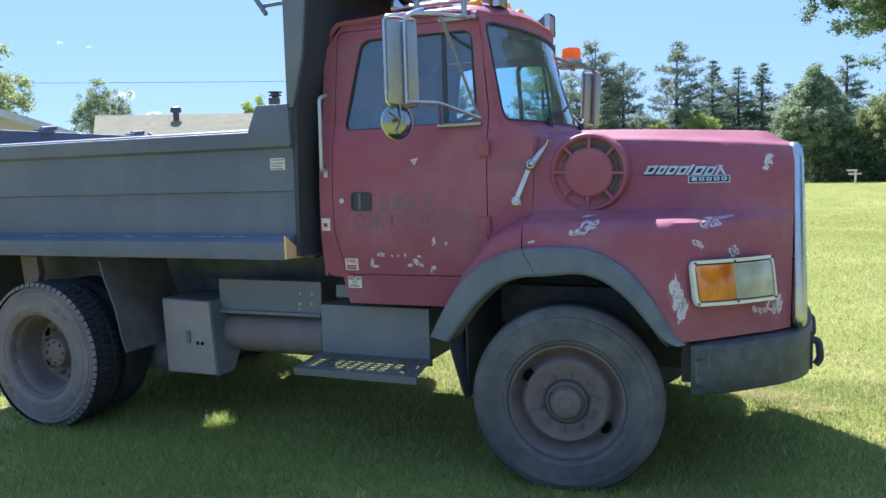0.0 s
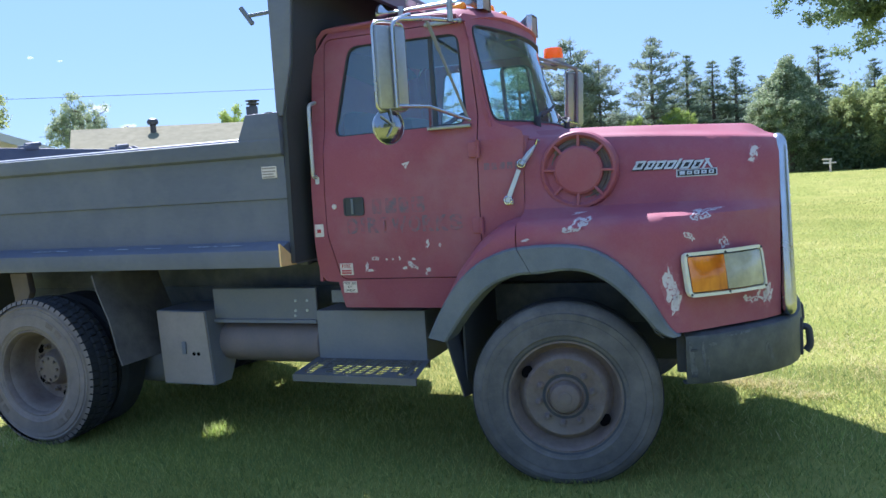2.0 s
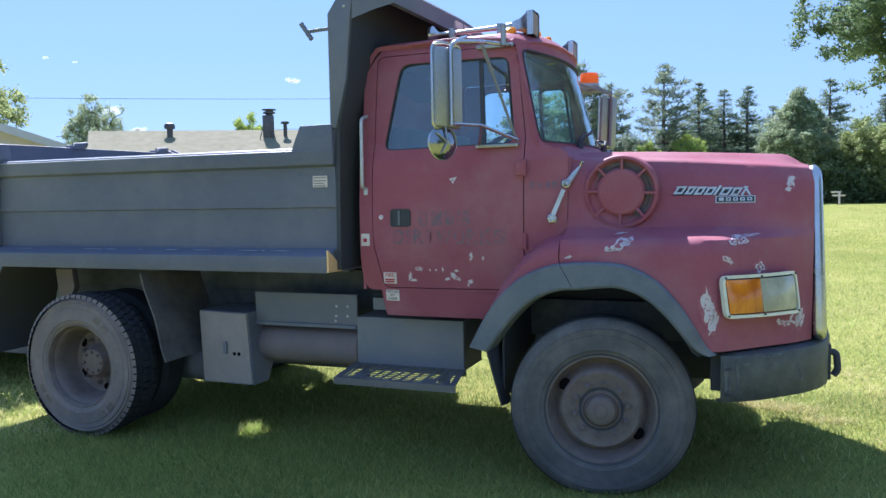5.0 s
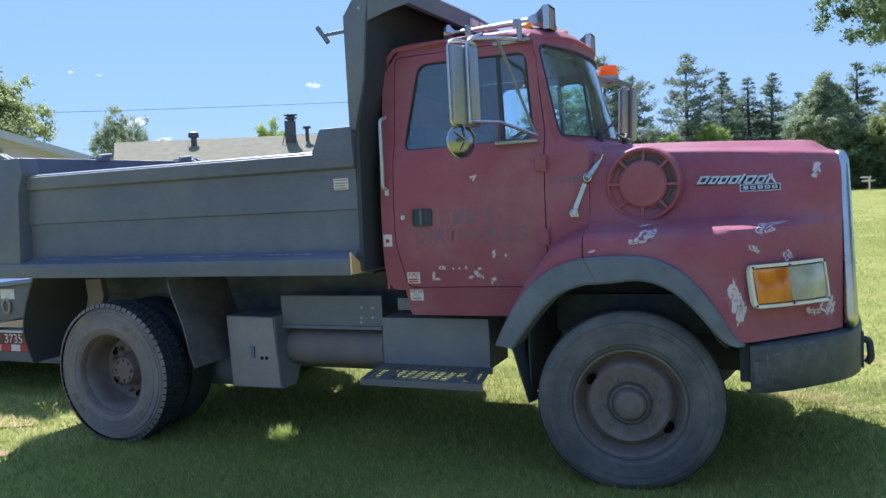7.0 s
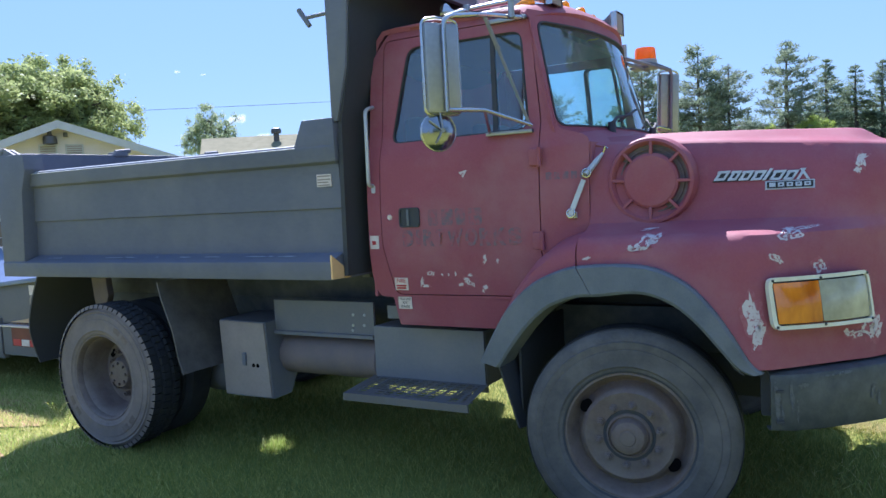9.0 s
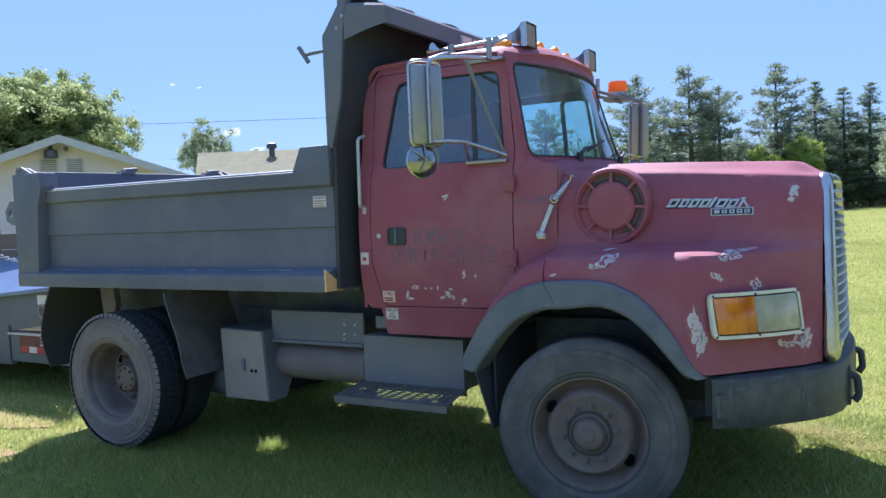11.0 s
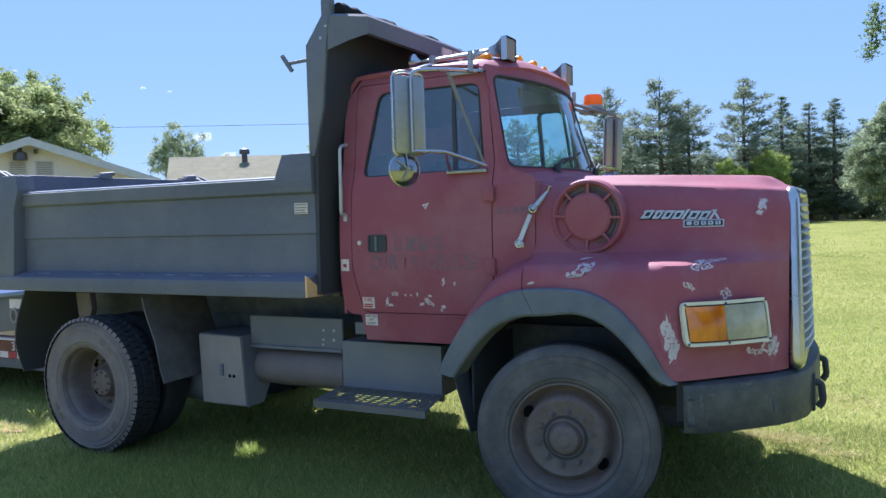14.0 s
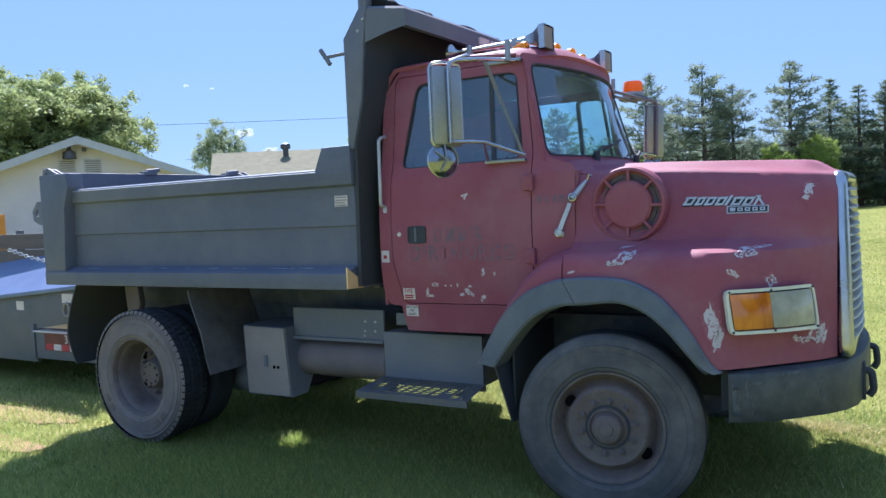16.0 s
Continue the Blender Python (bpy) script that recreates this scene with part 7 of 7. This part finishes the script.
    for k in range(5):
        x = 0.603 + 0.038 * k
        slab(x, x + 0.027, 1.678, 1.697, 0.0, put5, ALU, 0.002)
        if k:
            slab(x + 0.008, x + 0.019, 1.684, 1.691, 0.0, surface({"hood"}, 0.0135), BLACKINK, 0.001)
    # hood latch strap
    lt = new("hood_latch")
    lt.parent = truck
    lt["label"] = "bright steel over-centre hood latch"
    def P3(x, z, o):
        a = put(x, z)
        return Vector((a[0], a[1] - o, a[2]))
    b = bmesh.new()
    p, q = P3(-0.34, 1.585, 0.025), P3(-0.265, 1.765, 0.03)
    d = (q - p).normalized()
    s = d.cross(Vector((0, -1, 0))).normalized() * 0.014
    t = Vector((0, -0.006, 0))
    for vs in ([p - s, p + s, q + s * 0.9, q - s * 0.9],):
        lo = [b.verts.new(v) for v in vs]
        hi = [b.verts.new(v + t) for v in vs]
        b.faces.new(lo)
        b.faces.new(hi[::-1])
        for i in range(4):
            b.faces.new((lo[i], lo[(i + 1) % 4], hi[(i + 1) % 4], hi[i]))
    bmesh.ops.recalc_face_normals(b, faces=b.faces)
    part("lever", b, ALU, lt)
    b = bmesh.new()
    q2, r2 = P3(-0.255, 1.79, 0.03), P3(-0.185, 1.90, 0.025)
    tube(b, [q2, q2.lerp(r2, 0.6), r2], [0.018, 0.016, 0.006], 8)
    part("strap", b, ALU, lt)
    for c in (P3(-0.25, 1.80, 0.035), P3(-0.335, 1.595, 0.03)):
        b = bmesh.new()
        tube(b, [c + 0.022 * (math.cos(a) * d + math.sin(a) * s / 0.014) for a in np.linspace(0.3, 2 * math.pi - 0.3, 14)], 0.005, 6)
        part("wire_loop", b, CHROME, lt)
    b = bmesh.new()
    tube(b, [r2, r2 + Vector((0.012, -0.004, 0.03)), r2 + Vector((0.02, 0.01, 0.02))], 0.007, 6)
    part("hook", b, CHROME, lt)
    b = bx(-0.36, -0.31, p.y + 0.012, p.y + 0.026, 1.568, 1.60, 0.004)
    part("latch_base", b, ALU, lt)
    # stickers
    def letters(body, size, x, z, y, material, parent):
        cu = bpy.data.curves.new("letters", "FONT")
        cu.body, cu.size, cu.align_x, cu.align_y, cu.extrude = body, size, "CENTER", "CENTER", 0.0004
        tmp = new("letters", cu)
        bpy.context.view_layer.update()
        me = bpy.data.meshes.new_from_object(tmp.evaluated_get(bpy.context.evaluated_depsgraph_get()))
        bpy.data.objects.remove(tmp)
        me.materials.clear()
        me.materials.append(material)
        ob = new("letters", me)
        ob.parent = parent
        ob.matrix_basis = pose(x, y, z, 90, 0, 0)
    def sticker(x0, x1, z0, z1, label):
        y0, y1 = (put2((x0 + x1) / 2, z)[1] - 0.001 for z in (z0 + 0.01, z1 - 0.01))
        return part("sticker", fill_patch([(x0, z0), (x0, z1), (x1, z1), (x1, z0)], lambda x, z: (x, y0 + (y1 - y0) * (z - z0) / (z1 - z0), z), 2, 0.001), STICKER, truck, label)
    st = sticker(-1.475, -1.382, 1.17, 1.245, "white fire extinguisher sticker")
    y = min(put2(-1.43, 1.2)[1], put2(-1.43, 1.24)[1]) - 0.0015
    letters("FIRE", 0.036, -1.428, 1.226, y, STICKRED, st)
    for z in (1.198, 1.183):
        part("print_bar", bx(-1.463, -1.395, y - 0.0005, y + 0.002, z - 0.0045, z + 0.0045), STICKRED, st)
    st = sticker(-1.468, -1.372, 1.055, 1.128, "white first aid kit sticker")
    y = put2(-1.42, 1.125)[1] - 0.0015
    for body, z in (("FIRST AID", 1.115), ("KIT", 1.092), ("INSIDE", 1.069)):
        letters(body, 0.021, -1.42, z, put2(-1.42, z)[1] - 0.0025, BLACKINK, st)
    st = sticker(-1.625, -1.562, 1.42, 1.50, "red and white service sticker")
    part("print_bar", fill_patch([(-1.607, 1.445), (-1.607, 1.468), (-1.58, 1.468), (-1.58, 1.445)], surface({"cab_side"}, 0.0075), 2), STICKRED, st)
    part("latch_plate", fill_patch(rounded(-1.60, -1.572, 1.755, 1.80, 0.006), put2, 2, 0.006), ALU, truck)
    # scuffs where stones have chipped the body's lower edge
    rng = np.random.default_rng(9)
    for i in range(16):
        x = -4.5 + 2.4 * rng.uniform(0, 1)
        w = rng.uniform(0.015, 0.07)
        part("scuff", fill_patch(blob(x, 0.0, w, 0.006, i + 70, 0, 0.9), lambda u, v: (u, -1.165 + v * 1.0, 1.3905 - (v) * -0.34 + 0.0045), 2), SCUFF, truck)


def bumper_scuffs():
    lay = surface({"bumper"}, 0.003)
    for i, (x, z, rx, rz) in enumerate(((0.66, 0.70, 0.012, 0.10), (0.672, 0.66, 0.008, 0.06), (0.715, 0.74, 0.007, 0.07), (0.735, 0.68, 0.005, 0.05), (0.76, 0.79, 0.02, 0.012), (1.03, 0.73, 0.012, 0.035), (1.05, 0.68, 0.008, 0.03), (0.90, 0.825, 0.05, 0.006))):
        part("scuff", fill_patch(blob(x, z, rx, rz, i + 120, 0.05, 0.7), lay, 2), BUMPERSCUFF, truck)


PRIMEREDGE = mat("feathered_paint_edge", (0.37, 0.125, 0.16), (0.32, 0.083, 0.116), rough=0.6, scale=40, fine=140, bump=0.03, dist=0.001, span=(0.55, 0.85))
SCUFF = mat("chipped_pale_metal", (0.5, 0.53, 0.57), (0.26, 0.28, 0.32), rough=0.6, scale=30)
BUMPERSCUFF = mat("rubbed_grey_bumper", (0.12, 0.125, 0.132), (0.06, 0.068, 0.078), rough=0.6, scale=40, fine=160, bump=0.05, dist=0.001, span=(0.65, 0.9))
marks()
bumper_scuffs()

# ---- the trailer behind the truck ----
TRDARK = mat("dark_trailer_steel", (0.1, 0.105, 0.125), (0.145, 0.145, 0.155), rough=0.6, scale=4, fine=40, bump=0.1, dist=0.004, dirt=(0.21, 0.19, 0.18), dirt_amt=0.4)
# blue toned down so the sheet's shade sits in its colour
BLUESHEET = mat("shade_toned_blue_sheet_metal", (0.17, 0.22, 0.36), (0.12, 0.165, 0.29), rough=0.4, scale=2, fine=20, bump=0.05, spec=0.5)
BOARD = mat("weathered_boards", (0.2, 0.15, 0.115), (0.13, 0.1, 0.08), rough=0.85, scale=3, fine=30, bump=0.3, dist=0.005, stretch=(0.2, 1, 3))
MAROON = mat("maroon_trailer_paint", (0.17, 0.03, 0.03), (0.12, 0.025, 0.025), rough=0.5, scale=5)
PLANK = mat("pale_plank", (0.6, 0.42, 0.27), (0.48, 0.33, 0.2), rough=0.7, scale=5, fine=40, stretch=(0.3, 1, 1))


def trailer():
    t = thing("equipment_trailer", "dark equipment trailer with blue sheet bed and board sides", "trailer")
    Y = -0.20
    P = lambda n, b, m, l="": part(n, b, m, t, l)
    P("side_panel", prism(bmesh.new(), [(-11.5, 0.25), (-6.95, 0.25), (-6.95, 0.62), (-5.6, 0.78), (-5.6, 1.12), (-6.14, 1.085), (-7.6, 0.955), (-11.5, 0.6)], "y", Y, Y + 0.06, 0.01), TRDARK)
    P("top_edge", prism(bmesh.new(), [(-11.5, 0.595), (-7.6, 0.95), (-6.14, 1.08), (-5.55, 1.13), (-5.55, 1.17), (-6.14, 1.125), (-7.6, 0.995), (-11.5, 0.64)], "y", Y - 0.05, Y + 0.10, 0.008), BLUESHEET)
    P("bed_sheet", skin(bmesh.new(), [[(x, Y + 0.12 + 0.9 * k, 0.55 + (x + 11.5) * 0.09 + 0.55 * k) for k in (0, 0.25, 0.5, 0.75, 1)] for x in (-11.5, -9, -7.5, -6.2, -5.5)]), BLUESHEET, "pale blue sheet metal trailer bed")
    for i, z in enumerate((1.05, 1.26, 1.47)):
        P("side_board", bx(-11.5, -5.4, 0.80, 0.85, z, z + 0.2, 0.006), BOARD)
    for x in (-10.5, -8.9, -7.3, -5.8):
        P("stake", bx(x - 0.04, x + 0.04, 0.85, 0.92, 0.5, 1.72, 0.006), TRDARK)
    ch = None
    for i in range(26):
        u = i / 25
        x, y, z = -7.75 + 1.35 * u, Y + 0.25, 1.50 - 0.16 * u - 0.05 * math.sin(math.pi * u)
        b = bmesh.new()
        n = 12
        tube(b, [(x + 0.034 * math.cos(a), y + (0.018 * math.sin(a) if i % 2 else 0), z + (0 if i % 2 else 0.018 * math.sin(a))) for a in np.linspace(0, 2 * math.pi, n)], 0.006, 5)
        P("chain_link", b, ALU)
    P("underbody", bx(-11.4, -5.6, Y + 0.12, 2.1, 0.28, 0.52, 0.02), TRDARK)
    P("lower_beam", bx(-6.92, -5.5, Y - 0.02, Y + 0.08, 0.30, 0.60, 0.01), TRDARK)
    P("beam_flange", bx(-6.92, -5.5, Y - 0.05, Y + 0.1, 0.60, 0.615), STICKER)
    P("beam_band", bx(-6.75, -5.55, Y - 0.026, Y - 0.0205, 0.40, 0.59), MAROON)
    for x in (-6.72, -6.44, -6.16, -5.88):
        P("red_reflector", bx(x, x + 0.13, Y - 0.032, Y - 0.0265, 0.41, 0.475), STICKRED)
        P("white_reflector", bx(x + 0.14, x + 0.27, Y - 0.032, Y - 0.0265, 0.41, 0.475), STICKER)
    cu = bpy.data.curves.new("unit_number", "FONT")
    cu.body, cu.size, cu.align_x, cu.align_y, cu.extrude = "3735", 0.13, "CENTER", "CENTER", 0.002
    tmp = new("unit_number", cu)
    bpy.context.view_layer.update()
    me = bpy.data.meshes.new_from_object(tmp.evaluated_get(bpy.context.evaluated_depsgraph_get()))
    bpy.data.objects.remove(tmp)
    me.materials.clear()
    me.materials.append(STICKER)
    num = new("unit_number", me)
    num.parent = t
    num.matrix_basis = pose(-6.26, Y - 0.029, 0.53, 90, 0, 0)
    P("plank", prism(bmesh.new(), [(-6.82, 0.64), (-6.10, 0.645), (-6.05, 0.76)], "y", Y + 0.0, Y + 0.5, 0.004), PLANK)
    P("post", bx(-7.0, -6.93, Y - 0.03, Y + 0.05, 0.3, 0.68, 0.006), TRDARK)
    P("reflector", bx(-7.27, -7.13, Y - 0.004, Y - 0.001, 0.83, 0.93), STICKER)
    P("reflector", bx(-6.42, -6.22, Y - 0.004, Y - 0.001, 0.93, 1.03), STICKER)
    rg = bmesh.new()
    tube(rg, [(-6.33 + 0.05 * math.cos(a), Y - 0.02, 0.86 + 0.07 * math.sin(a)) for a in np.linspace(0, 2 * math.pi, 17)], 0.012, 6)
    P("tie_ring", rg, BOXMAT)
    w = lathe(bmesh.new(), [(0, 0.2), (0, 0.36), (0.03, 0.4), (0.2, 0.4), (0.23, 0.36), (0.23, 0.2)], (-9.6, 0.35, 0.4), n=40)
    P("tyre", w, RUBBER)


trailer()


# ---- small things far off ----
def far_things():
    x, y, z = bearing(-5.2, 60)
    f = thing("signpost", "pale wooden signpost with two small boards", "signpost")
    part("post", bx(x - 0.06, x + 0.06, y - 0.05, y + 0.05, z - 0.05, z + 0.92, 0.015), STICKER, f)
    for k, (x0, x1) in enumerate(((-0.5, 0.1), (-0.42, 0.36))):
        h = z + 0.86 - 0.24 * k
        part("board", prism(bmesh.new(), [(x + x0, h - 0.06), (x + x0 - 0.07, h), (x + x0, h + 0.06), (x + x1, h + 0.05), (x + x1, h - 0.05)], "y", y - 0.085, y - 0.055, 0.008), STICKER, f)
    rows = []
    for a in np.linspace(-16, 12, 30):
        rows.append([(bearing(a, d)[0], bearing(a, d)[1], bearing(a, d)[2] + 0.03) for d in (71.0 + 1.2 * math.sin(a), 74.5)])
    tagged(link("far_track", skin(bmesh.new(), rows), SOIL), "pale gravel track at the lawn's far edge", "track", kind="structure")
    CLOUD = leaf_mat("cloud_white", (0.9, 0.9, 0.92), (0.92, 0.92, 0.93), (0.95, 0.95, 0.95))
    N, L = CLOUD.node_tree.nodes, CLOUD.node_tree.links
    thin, mx = N.new("ShaderNodeBsdfTransparent"), N.new("ShaderNodeMixShader")
    mx.inputs[0].default_value = 0.86
    L.new(N["Material Output"].inputs["Surface"].links[0].from_socket, mx.inputs[1])
    L.new(thin.outputs[0], mx.inputs[2])
    L.new(mx.outputs[0], N["Material Output"].inputs["Surface"])
    rng = np.random.default_rng(3)
    for a, e, w in ((48.0, 9.1, 3.5), (46.3, 8.9, 2.5), (44.2, 5.8, 13), (42.6, 4.6, 9), (32.1, 8.05, 8)):
        d = 900
        x, y, _ = bearing(a, d)
        z = 1.76 + d * math.tan(radians(e))
        b = bmesh.new()
        for k in range(14):
            m = Matrix.Translation((x + rng.normal(0, w * 0.5), y + rng.normal(0, w * 0.3), z + rng.normal(0, w * 0.14))) @ Matrix.Diagonal((w * rng.uniform(0.25, 0.5), w * 0.3, w * rng.uniform(0.12, 0.25), 1))
            bmesh.ops.create_icosphere(b, subdivisions=2, radius=1, matrix=m)
        tagged(link("cloud", b, CLOUD), "small white fair-weather cloud", "cloud", "clouds", "structure")


far_things()
